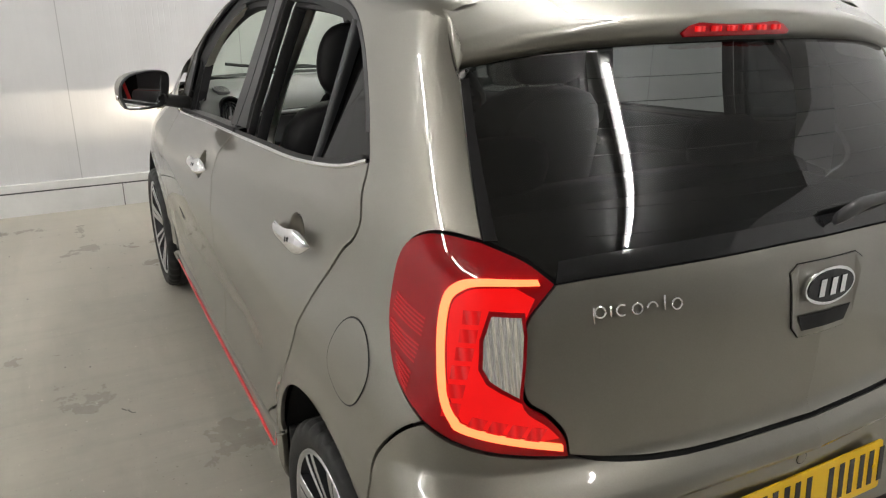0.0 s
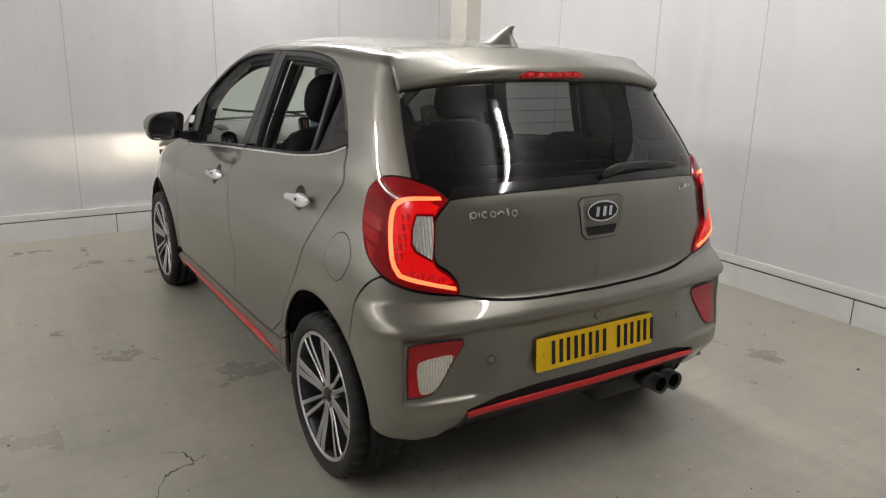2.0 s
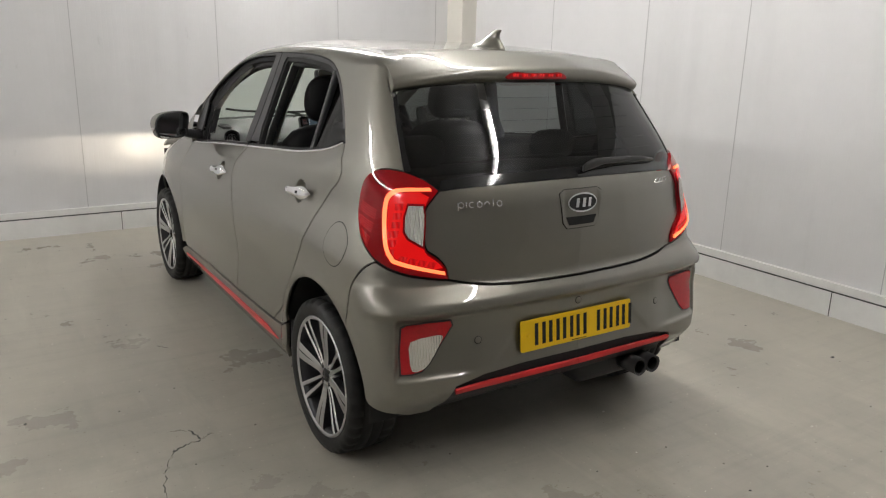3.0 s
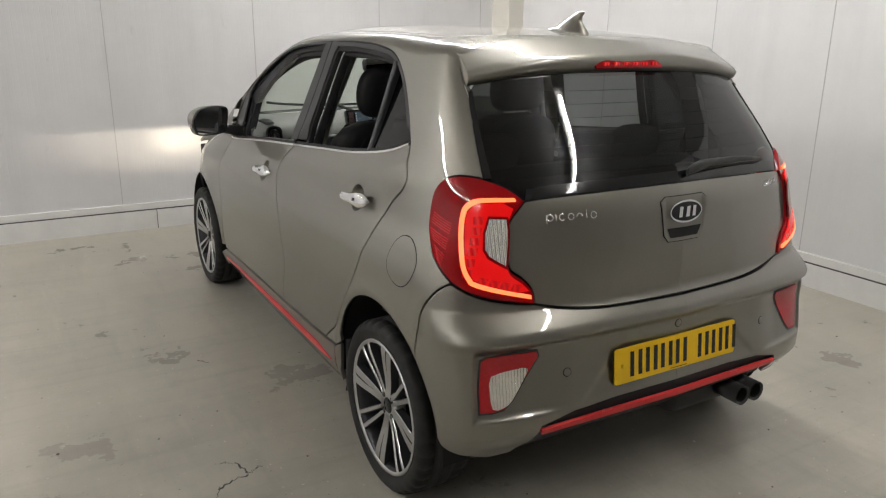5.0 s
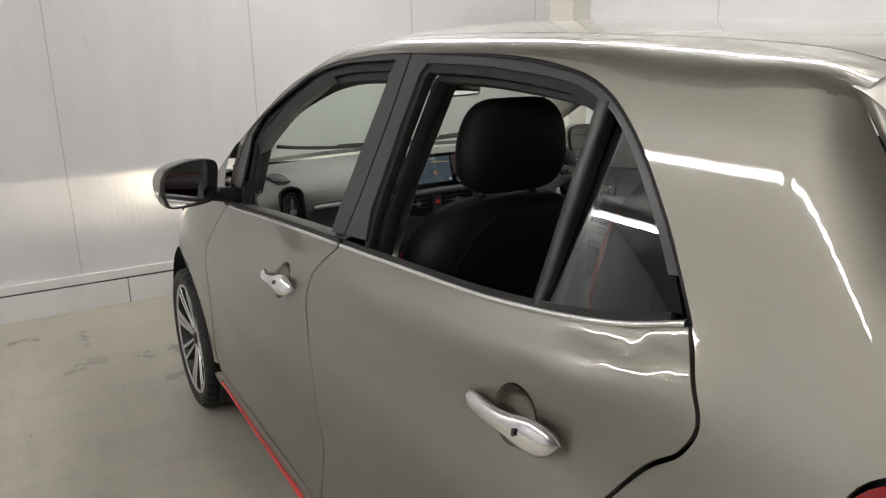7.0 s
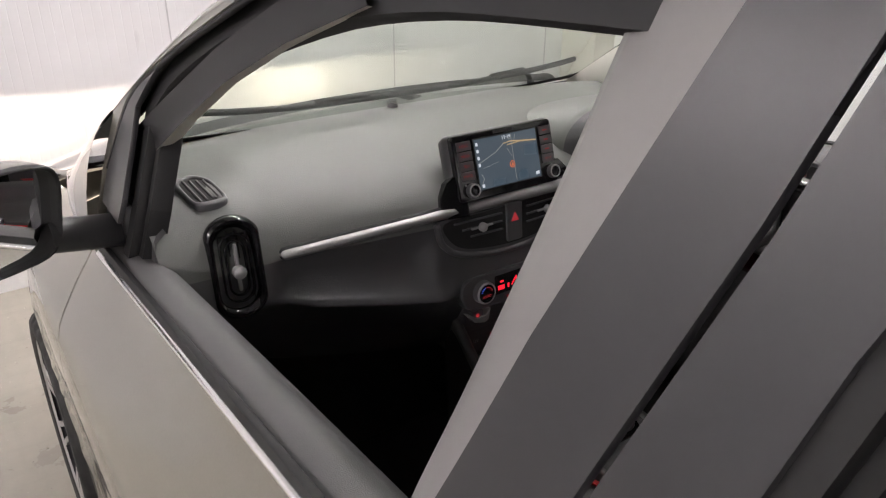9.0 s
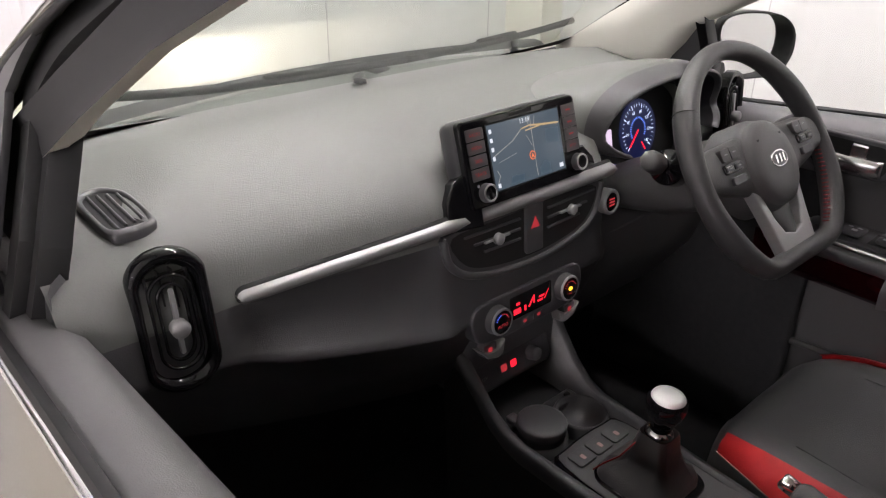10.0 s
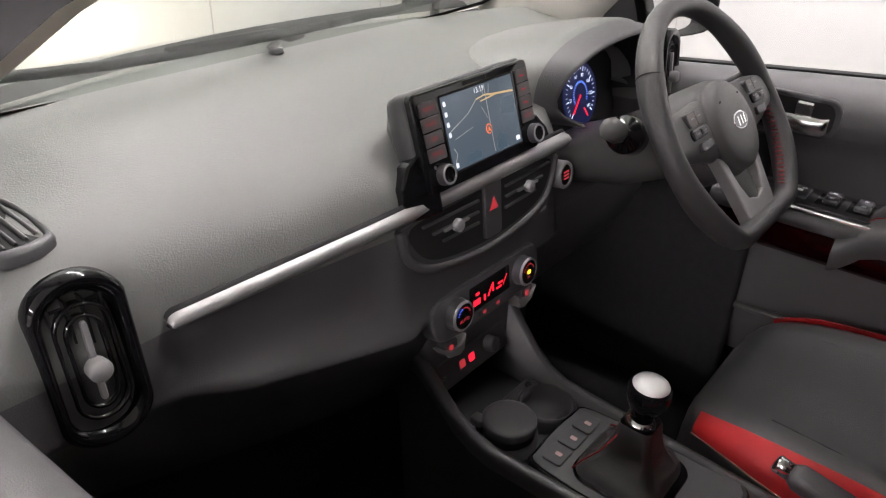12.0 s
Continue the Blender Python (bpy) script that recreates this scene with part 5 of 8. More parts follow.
word = [hoop(-0.466, 0.992, 0.0085), [(-0.476, 0.975), (-0.476, 1.000)], [(-0.449, 0.984), (-0.449, 1.001)], hoop(-0.431, 0.992, 0.0085, 50, 310), hoop(-0.405, 0.992, 0.0085), hoop(-0.379, 0.991, 0.0085, 0, 180), [(-0.357, 0.985), (-0.357, 1.008)], hoop(-0.335, 0.992, 0.0088)]
wire_letters(word, 0.0020, hatch, "script_bar", "chrome script along the tailgate")
wire_letters([[(0.400 + 0.024 * k, 1.004), (0.416 + 0.024 * k, 1.018)] for k in range(4)] + [[(0.40, 1.003), (0.476, 1.006)]], 0.0026, hatch, "trim_mark", "small chrome trim mark")

# number plate with plain bars
plate_m = Matrix.Translation((0, -0.522, 0.530)) @ Matrix.Rotation(radians(90 - 6), 4, "X")


def plate_box(x0, z0, x1, z1, y0, y1, mat, parent, name, label="", r=0.0):
    pts = rounded(x0, z0, x1, z1, r) if r else [(x1, z1), (x0, z1), (x0, z0), (x1, z0)]
    return part(name, extrude_poly(pts, y1 - y0, plate_m @ Matrix.Translation((0, 0, y0))), mat, parent, label, smooth=False)


part("plate_holder", box_bm((-0.22, -0.5215, 0.495), (0.22, -0.500, 0.545), 0.004), TRIM, car)
plate = plate_box(-0.26, -0.0555, 0.26, 0.0555, 0.0, 0.004, PLATE, car, "number_plate", "yellow rear number plate with plain dark bars", 0.008)
xs = [-0.195 + 0.0635 * k + (0.035 if k > 3 else 0) for k in range(7)]
for k, x in enumerate(xs):
    for (a, b, c, d) in ((0, -0.039, 0.015, 0.039), (0.033, -0.039, 0.048, 0.039)):
        plate_box(x + a - 0.004, b, x + c - 0.004, d, 0.0042, 0.0052, BLACKGLOSS, plate, "character_bar")
for x in (-0.228, 0.236):
    part("plate_screw", extrude_poly(oval(x, 0, 0.007, 0.007, 14), 0.003, plate_m @ Matrix.Translation((0, 0, 0.004)), 0.001), PLATE, plate)
plate_box(-0.03, -0.051, 0.04, -0.049, 0.0042, 0.0048, BLACKGLOSS, plate, "maker_mark")

# parking sensors, exhausts
for x, z in ((0.0, 0.622), (-0.42, 0.545), (0.42, 0.545)):
    p, n = on_tail(x, z)
    bm = extrude_poly(oval(0, 0, 0.0115, 0.0115, 20), 0.003, p_m(p, n) @ Matrix.Translation((0, 0, -0.001)), 0.0015)
    part("parking_sensor", bm, PAINT, bumper)
    part("sensor_gap", extrude_poly(oval(0, 0, 0.0135, 0.0135, 20), 0.001, p_m(p, n) @ Matrix.Translation((0, 0, -0.0004))), CUPDARK, bumper)
for x in (0.355, 0.425):
    bm = revolve([(0.0, 0.028), (-0.002, 0.033), (-0.006, 0.035), (0.12, 0.035), (0.12, 0.030), (0.0, 0.0285)], 28, "Y")
    bm.transform(Matrix.Translation((x, -0.515, 0.285)))
    part("exhaust_tip", bm, EXHAUST, car, "polished dark exhaust tip")
    part("exhaust_bore", revolve([(0.0, 0.0), (0.0, 0.0300)], 20, "Y"), CUPDARK, car).location = (x, -0.44, 0.285)
part("silencer", box_bm((0.12, -0.42, 0.22), (0.50, -0.22, 0.33), 0.03, 3), TRIM, car)

# fuel flap
fc = ring([(-0.061, 0.815), (-0.072, 0.862), (-0.108, 0.893), (-0.158, 0.900), (-0.207, 0.883), (-0.240, 0.845), (-0.232, 0.800), (-0.195, 0.768), (-0.145, 0.756), (-0.092, 0.772)], 4)
sheet("fuel_flap_gap", grown(fc, 0.0015), CUPDARK, side_panel, "", off=0.0006, rim=0, gap=0, res=0.02)
sheet("fuel_flap", inset(fc, 0.0018), PAINT, side_panel, "round fuel flap", off=0.0012, rim=0.0008, gap=0, res=0.02)


# mirrors
def mirror_unit(s):
    pts = ring([(-0.0775, -0.045), (-0.06, -0.068), (0.035, -0.070), (0.068, -0.052), (0.080, 0.0), (0.084, 0.045), (0.068, 0.064), (0.02, 0.070), (-0.045, 0.060), (-0.078, 0.03), (-0.086, -0.01)], 3)

    def at(p, k, d):
        """A place on the housing: k scales the outline, d goes forward from the glass."""
        x = 1.12 * p[0] * k
        return Vector((s * (-0.822 + x - 0.35 * d), 1.845 + 0.42 * x + d, 1.040 + 1.02 * p[1] * k))
    shell = part("mirror", loft([[at(p, k, d) + Vector((0, 0, h)) for p in pts] for d, k, h in ((0.003, 0.97, 0), (0.013, 1.0, 0), (0.028, 1.0, 0), (0.058, 0.95, 0.002), (0.088, 0.82, 0.004), (0.113, 0.58, 0.006), (0.123, 0.25, 0.006))], closed=True), PAINT, car, "body-coloured door mirror")
    part("mirror_rim", loft([[at(p, k, d) for p in pts] for k, d in ((1.004, 0.016), (1.0, 0.004), (0.985, -0.001), (0.955, 0.0), (0.940, 0.004), (0.930, 0.045))], closed=True), RUBBERSEAL, shell, "black mirror bezel")
    bm = bmesh.new()
    turn = 0.10 if s > 0 else -0.14
    bm.faces.new([bm.verts.new(at(p, 0.934, 0.014) + Vector((0, turn * p[0], 0))) for p in pts])
    part("mirror_glass", bm, MIRROR, shell, "mirror glass", smooth=False)
    part("mirror_arm", loft([[Vector((s * x, y + 0.034 * math.cos(a), z + 0.026 * math.sin(a))) for a in np.linspace(0, 2 * math.pi, 13)[:-1]] for x, y, z in ((-0.655, 1.925, 0.972), (-0.70, 1.920, 0.978), (-0.755, 1.905, 0.992))], closed=True), TRIM, shell)
    e = at((-0.086, -0.02), 1.0, 0.035)
    part("indicator", box_bm((e.x - 0.005, e.y - 0.022, e.z - 0.010), (e.x + 0.005, e.y + 0.022, e.z + 0.008), 0.003), CLEARLENS, shell)


mirror_unit(1)
mirror_unit(-1)


# mud flaps ahead of the rear wheels
for s in (-1, 1):
    part("mud_flap", loft([[Vector((s * x, y + d, z)) for x, d in ((0.735, 0.0), (0.742, 0.005), (0.735, 0.010), (0.60, 0.010), (0.60, 0.0))] for y, z in ((0.372, 0.175), (0.352, 0.24), (0.340, 0.32), (0.338, 0.40))], closed=True, cap=True), RUBBERSEAL, car, "black rubber mud flap")


# wheels
def wheel(x, y, side):
    """side -1: the outer face looks to -x."""
    prof = [(-0.080, 0.222), (-0.092, 0.238), (-0.0975, 0.256), (-0.095, 0.273), (-0.086, 0.285), (-0.074, 0.2900), (-0.052, 0.2910), (-0.050, 0.283), (-0.042, 0.283), (-0.040, 0.2912),
            (-0.012, 0.2915), (-0.010, 0.283), (-0.001, 0.283), (0.001, 0.2915), (0.030, 0.2912), (0.032, 0.283), (0.040, 0.283), (0.042, 0.291), (0.074, 0.290), (0.086, 0.285), (0.095, 0.270),
            (0.0975, 0.25), (0.09, 0.230), (0.080, 0.215)]

    def tread(i, j, r):
        return r - 0.009 if r > 0.284 and (j < 7 or j > 16) and i % 4 == 0 else r
    tyre = part("wheel", revolve(prof, 144, "X", tread), RUBBER, car, "low-profile tyre on a twin-spoke alloy wheel")
    tyre.matrix_local = Matrix.Translation((x, y, 0.291)) @ (Matrix.Rotation(math.pi, 4, "Z") if side > 0 else Matrix.Identity(4))
    part("rim", revolve([(-0.086, 0.221), (-0.089, 0.226), (-0.085, 0.228), (-0.080, 0.217), (-0.066, 0.208), (0.06, 0.196), (0.078, 0.212), (0.078, 0.219)], 72, "X"), DARKALLOY, tyre, "dark alloy barrel")
    part("rim_edge", revolve([(-0.0855, 0.2145), (-0.0905, 0.2205), (-0.0905, 0.2262), (-0.087, 0.2275)], 72, "X"), ALLOY, tyre, "machined rim edge")
    part("brake_disc", revolve([(0.01, 0.05), (0.01, 0.12), (0.022, 0.12), (0.022, 0.05)], 40, "X"), DISC, tyre, "steel brake disc")
    part("wheel_back", revolve([(0.06, 0.0), (0.06, 0.200)], 40, "X"), CUPDARK, tyre)

    def spoke(a, w0, w1, r0=0.045, r1=0.2185, off=0.0, bow=0.0):
        def row(r, w, xx):
            return [Vector((xx, off_at(r) - w, r)), Vector((xx, off_at(r) + w, r))]

        def off_at(r):
            return off * (0.35 + 0.65 * (r - r0) / (r1 - r0))
        front, back = [], []
        for k in range(9):
            t = k / 8
            r = r0 + (r1 - r0) * t
            w = w0 + (w1 - w0) * t
            face = -0.068 - 0.018 * smooth(0.0, 1.0, t)
            front.append((face, r, w, off_at(r)))
        bm = bmesh.new()
        R = []
        for face, r, w, o in front:
            R.append([bm.verts.new(p) for p in ((face + 0.028, o - w - 0.003, r), (face + 0.002, o - w, r), (face, o - w + 0.0015, r), (face, o + w - 0.0015, r), (face + 0.002, o + w, r), (face + 0.028, o + w + 0.003, r))])
        cols = []
        for p, q in zip(R, R[1:]):
            for c in range(5):
                f = bm.faces.new((p[c], p[c + 1], q[c + 1], q[c]))
                f.material_index = 0 if c in (1, 2, 3) else 1
        bmesh.ops.recalc_face_normals(bm, faces=bm.faces[:])
        bm.transform(Matrix.Rotation(radians(a), 4, "X"))
        ob = part("spoke", bm, ALLOY, tyre, smooth=False)
        ob.data.materials.append(DARKALLOY)
        return ob
    for k in range(8):
        a = 45 * k + 8
        if k % 2 == 0:
            for o in (-1, 1):
                spoke(a, 0.0090, 0.0165, off=o * 0.0200)
            spoke(a, 0.005, 0.004, off=0, r0=0.06, r1=0.21).data.materials[0] = DARKALLOY
        else:
            for o in (-1, 1):
                spoke(a, 0.0062, 0.0082, off=o * 0.026)
    part("hub", revolve([(-0.064, 0.026), (-0.066, 0.030), (-0.066, 0.052), (-0.058, 0.060), (-0.03, 0.062)], 40, "X"), ALLOY, tyre, "machined hub face")
    part("hub_cap", revolve([(-0.0705, 0.0), (-0.0700, 0.022), (-0.066, 0.027), (-0.05, 0.028)], 32, "X"), BLACKGLOSS, tyre, "black centre cap")
    for k in range(4):
        a = radians(90 * k + 45)
        bm = revolve([(-0.069, 0.0), (-0.069, 0.0065), (-0.064, 0.008), (-0.058, 0.008)], 6, "X")
        bm.transform(Matrix.Translation((0, 0.041 * math.cos(a), 0.041 * math.sin(a))))
        part("wheel_bolt", bm, CHROMEDARK, tyre)
        bm = revolve([(-0.0664, 0.0), (-0.0664, 0.0115)], 16, "X")
        bm.transform(Matrix.Translation((0, 0.041 * math.cos(a), 0.041 * math.sin(a))))
        part("bolt_well", bm, CUPDARK, tyre)
    return tyre


for y in (0.0, FAXLE):
    wheel(-0.683, y, -1)
    wheel(0.683, y, 1)
    for s in (-1, 1):
        rows = [[Vector((s * x, y + 0.372 * math.cos(a), 0.305 + 0.372 * math.sin(a))) for x in (0.752, 0.42)] for a in np.linspace(radians(-6), radians(186), 30)]
        part("wheel_liner", loft(rows), CUPDARK, car)
        part("wheel_well", loft([[Vector((s * 0.42, y, 0.305)), Vector((s * 0.42, y + 0.372 * math.cos(a), 0.305 + 0.372 * math.sin(a)))] for a in np.linspace(radians(-6), radians(186), 30)]), CUPDARK, car)
    part("mud_flap", box_bm((-0.75, y + 0.330, 0.19), (-0.58, y + 0.352, 0.40), 0.004), TRIM, car)
    part("mud_flap", box_bm((0.58, y + 0.330, 0.19), (0.75, y + 0.352, 0.40), 0.004), TRIM, car)

# dark inner shell behind the gaps, floor pan
shell = [(u, 0.21) for u in np.linspace(0.36, 2.0, 10)] + [(2.0, 0.93)] + [(y, BELT(y) - 0.03) for y in np.linspace(1.9, 0.1, 20)] + [(0.02, 0.98), (0.10, 0.80), (0.33, 0.52), (0.36, 0.40)]
d_shell = sheet_data(shell, skin, -1, off=-0.014, rim=0.0, gap=0, res=0.06, holes=[cup_ring(*handle_pos[k], r=0.046) for k in ("front", "rear")])
for mirror in ("", "copy"):
    mesh_part("inner_shell", d_shell, CUPDARK, car, "", mirror)
tshell = [(-0.40, 0.36), (-0.45, 0.34), (-0.6, 0.35), (-UR, 0.35), (-UR, 1.02), (-0.58, 1.01), (-0.48, 1.06), (-0.36, 1.08), (-0.30, 1.04), (-0.30, 0.9), (-0.37, 0.79), (-0.38, 0.5)]
mesh_part("inner_shell", sheet_data(tshell, skin, -1, off=-0.022, rim=0.0, gap=0, res=0.06), CUPDARK, car, "", "join")
part("floor_pan", box_bm((-0.70, -0.28, 0.235), (0.70, 2.90, 0.26), 0.01), CUPDARK, car)
part("rear_axle", tube([(-0.6, 0.0, 0.26), (0.6, 0.0, 0.26)], 0.04, 10), CUPDARK, car)


# ---- the cabin ----
def frame_at(o, right, up):
    r, u = Vector(right).normalized(), Vector(up).normalized()
    n = r.cross(u).normalized()
    u = n.cross(r)
    return Matrix(((r.x, u.x, n.x, o[0]), (r.y, u.y, n.y, o[1]), (r.z, u.z, n.z, o[2]), (0, 0, 0, 1)))


def plate_on(M, pts, z0, z1, mat, parent, name, label="", bevel=0.0, smooth=False):
    """A flat prism in the plane of M, from z0 to z1 along its normal."""
    return part(name, extrude_poly(pts, z1 - z0, M @ Matrix.Translation((0, 0, z0)), bevel), mat, parent, label, smooth)


def rect(cx, cy, w, h):
    return [(cx + w / 2, cy + h / 2), (cx - w / 2, cy + h / 2), (cx - w / 2, cy - h / 2), (cx + w / 2, cy - h / 2)]


def rrect(cx, cy, w, h, r):
    return rounded(cx - w / 2, cy - h / 2, cx + w / 2, cy + h / 2, r)


def words(text, size, M, mat, parent, name="lettering"):
    """A word in the built-in font as a flat mesh, centred on M."""
    cu = bpy.data.curves.new("word", "FONT")
    cu.body, cu.size, cu.align_x, cu.align_y, cu.resolution_u = text, size, "CENTER", "CENTER", 2
    ob = new("word", cu)
    me = bpy.data.meshes.new_from_object(ob.evaluated_get(bpy.context.evaluated_depsgraph_get()))
    bpy.data.objects.remove(ob)
    me.transform(M)
    me.materials.clear()
    me.materials.append(mat)
    out = new(name, me)
    out.parent = parent
    return out


def bar_between(a, b, w, M, z0, z1, mat, parent, name):
    d = Vector((b[0] - a[0], b[1] - a[1]))
    n = Vector((-d.y, d.x)).normalized() * w / 2
    return plate_on(M, [(a[0] + n.x, a[1] + n.y), (a[0] - n.x, a[1] - n.y), (b[0] - n.x, b[1] - n.y), (b[0] + n.x, b[1] + n.y)], z0, z1, mat, parent, name)


# dashboard: a lofted body from pillar to pillar
CREASE = curve([-0.64, -0.577, -0.489, -0.377, -0.208, -0.08, 0.10, 0.64], [0.868, 0.862, 0.850, 0.823, 0.787, 0.768, 0.775, 0.80])
UNDER = curve([-0.64, -0.564, -0.438, -0.279, -0.091, 0.10, 0.64], [0.815, 0.806, 0.763, 0.722, 0.690, 0.70, 0.72])


def dash_row(x):
    k = 0.33 * x * x
    e = smooth(0.50, 0.62, abs(x))
    lump = math.exp(-((x + 0.515) / 0.075) ** 2) + math.exp(-((x - 0.60) / 0.06) ** 2)
    mid = min(1.0, max(0.0, (x + 0.455) / 0.28)) * (1 - smooth(0.19, 0.24, x))
    f = -0.004 * lump - 0.036 * mid
    top = 1.030 - 0.012 * e
    g = smooth(0.43, 0.52, abs(x))
    lip = (1 - smooth(-0.21, -0.16, x)) * smooth(-0.475, -0.43, x)
    rec = 0.085 * smooth(0.183, 0.20, x) * (1 - smooth(0.49, 0.51, x))
    c, b = CREASE(x), UNDER(x)
    h = 0.918 - c
    lp = smooth(-0.45, -0.39, x) * (1 - smooth(-0.17, -0.12, x))
    return [Vector((x, y, z)) for y, z in (
        (2.275 - k, 1.012), (2.18 - 0.7 * k, 1.028), (2.06, top + 0.010), (1.95, top + 0.006 - 0.014 * g), (1.885, top - 0.006 - 0.003 * g), (1.838 + 0.2 * f + 0.6 * rec, top - 0.024 + 0.011 * g),
        (1.808 + f + rec, 0.982), (1.793 + f + rec, 0.958), (1.785 + f + rec, 0.938), (1.781 + f + rec, 0.918), (1.777 + f + rec + 0.010 * lip, 0.918 - 0.3 * h), (1.775 + f + rec + 0.017 * lip, 0.918 - 0.6 * h),
        (1.772 + f + 0.004 * lip - 0.006 * lp, c + 0.012), (1.772 + f - 0.014 * lp, c + 0.003), (1.775 + f - 0.014 * lp, c - 0.004), (1.780 + f - 0.008 * lp, c - 0.010), (1.790 + 0.8 * f, (b + c) / 2 - 0.02), (1.812 + 0.6 * f, b - 0.05), (1.822, b - 0.058), (1.93, b - 0.07), (2.02, b - 0.14), (2.02, 0.25))]


xs = np.r_[np.linspace(-0.635, -0.40, 26), np.linspace(-0.385, -0.18, 12), np.linspace(-0.175, -0.11, 8), np.linspace(-0.09, 0.18, 12), np.linspace(0.185, 0.25, 8), np.linspace(0.27, 0.635, 24)]
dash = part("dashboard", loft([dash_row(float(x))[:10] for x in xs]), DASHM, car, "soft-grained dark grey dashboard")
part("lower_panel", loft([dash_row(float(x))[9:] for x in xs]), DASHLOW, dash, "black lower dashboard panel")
# silver strip
rows = []
for i, t in enumerate([0.0, 0.002, 0.005, 0.010, 0.016] + list(np.linspace(0.04, 0.96, 24)) + [0.985, 0.995, 1.0]):
    x = -0.452 + 0.64 * t
    k = min(1.0, max(0.0, (x + 0.445) / 0.27))
    y = 1.778 - 0.034 * k - 0.006 * smooth(-0.17, 0.18, x)
    z = 0.9275 + 0.015 * k + 0.002 * smooth(-0.17, 0.18, x)
    h = 0.0088 + 0.0035 * smooth(0.35, 0.7, t)
    h *= max(0.12, math.sqrt(1 - (1 - min(1.0, min(t, 1 - t) * 64)) ** 2))
    rows.append([Vector((x, y + 0.004, z + h)), Vector((x, y - 0.008, z + h * 0.75)), Vector((x, y - 0.0125, z)), Vector((x, y - 0.009, z - h * 0.75)), Vector((x, y + 0.003, z - h))])
part("strip_groove", loft([[r[0] + Vector((0, -0.001, 0.0030)), r[0] + Vector((0, -0.0045, 0.0010)), r[2] + Vector((0, 0.008, 0)), r[4] + Vector((0, -0.0035, -0.0010)), r[4] + Vector((0, 0, -0.0030))] for r in rows], cap=False), RUBBERSEAL, dash)
part("silver_strip", loft(rows, cap=False), SILVER, dash, "satin silver trim strip")

# oval end vents
OV = [(0.028 * math.cos(a) * (1 + 0.0), 0.028 * math.sin(a) + (0.040 if math.sin(a) > 0 else -0.040)) for a in np.linspace(0, 2 * math.pi, 33)[:-1]]


def oval_vent(M):
    """A tall black oval vent with nested slats and a silver slider."""
    def loop(sx, sy, z):
        return [M @ Vector((p[0] * sx * 1.40, p[1] * sy * 1.17, z)) for p in OV]
    body = part("side_vent", loft([loop(1.06, 1.04, -0.012), loop(1.06, 1.04, 0.004), loop(1.0, 1.0, 0.008), loop(0.93, 0.955, 0.009), loop(0.82, 0.87, 0.004), loop(0.74, 0.80, -0.004), loop(0.70, 0.78, -0.02)], closed=True), PIANO, dash, "gloss black oval air vent")
    plate_on(M, [(p[0] * 1.0, p[1] * 0.95) for p in OV], -0.028, -0.024, CUPDARK, body, "vent_throat")
    for k, sc in enumerate((0.62, 0.42)):
        a = [loop(sc, 0.70 - 0.13 * k, 0.0), loop(sc, 0.70 - 0.13 * k, 0.005), loop(sc - 0.07, 0.67 - 0.13 * k, 0.005), loop(sc - 0.07, 0.67 - 0.13 * k, -0.02)]
        part("vent_ring", loft(a, closed=True), PIANO, body)
    for dx in (-0.022, -0.007, 0.007, 0.022):
        plate_on(M, rect(dx, 0, 0.0022, 0.115), -0.02, -0.002, RUBBERSEAL, body, "vent_slat")
    for dy in (-0.05, -0.025, 0.0, 0.025, 0.05):
        plate_on(M, rect(0, dy, 0.05, 0.002), -0.022, -0.008, RUBBERSEAL, body, "vent_slat")
    plate_on(M, rrect(0.0, 0.002, 0.0055, 0.076, 0.0025), 0.004, 0.009, SILVER, body, "slider", "silver vent slider", 0.001)
    part("slider_knob", revolve_on(M @ Matrix.Translation((0, -0.004, 0.006)), [(0.0, 0.010), (0.012, 0.0105), (0.015, 0.008), (0.0155, 0.0)]), SILVER, body, "silver vent knob")
    return body


def revolve_on(M, prof, seg=24):
    bm = revolve(prof, seg, "Z")
    bm.transform(M)
    return bm


oval_vent(frame_at((-0.524, 1.778, 0.926), (1, -0.10, 0), (0.04, 0.16, 1)))
oval_vent(frame_at((0.600, 1.765, 0.950), (1, 0.10, 0), (0, 0.10, 1)))
# demister vents on the ends
for s in (-1, 1):
    M = frame_at((s * 0.529, 1.893, 1.0195), (1, 0, 0), (0, 1, 0.06))
    shape = ring([(0.028, 0.040), (0.016, 0.056), (-0.004, 0.058), (-0.022, 0.034), (-0.025, -0.010), (-0.023, -0.050), (-0.012, -0.058), (0.010, -0.060), (0.027, -0.052), (0.030, -0.010)], 3)
    shape = [(p[0] * s, p[1]) for p in shape]

    def lap(k, z):
        return [M @ Vector((p[0] * k, (p[1] - 0.004) * k + 0.004, z)) for p in (shape if s > 0 else shape[::-1])]
    v = part("demister_vent", loft([lap(1.08, -0.008), lap(1.07, 0.0015), lap(1.02, 0.0045), lap(0.93, 0.0045), lap(0.86, 0.002), lap(0.84, -0.002)], closed=True), BLACKSATIN, dash, "slatted demister vent in a rounded frame")
    part("vent_throat", loft([lap(0.90, 0.0004), lap(0.4, 0.0005), lap(0.0, 0.0005)], closed=True), CUPDARK, v)
    for k in range(4):
        dx, half = -0.0155 + 0.0103 * k, 0.040 + 0.003 * k
        part("vent_slat", loft([[M @ Vector((s * (dx + t), y, z)) for t, z in ((-0.0022, 0.0006), (-0.0010, 0.0036), (0.0010, 0.0036), (0.0022, 0.0006))] for y in (-half, 0.0, half - 0.004)]), BLACKSATIN, v)
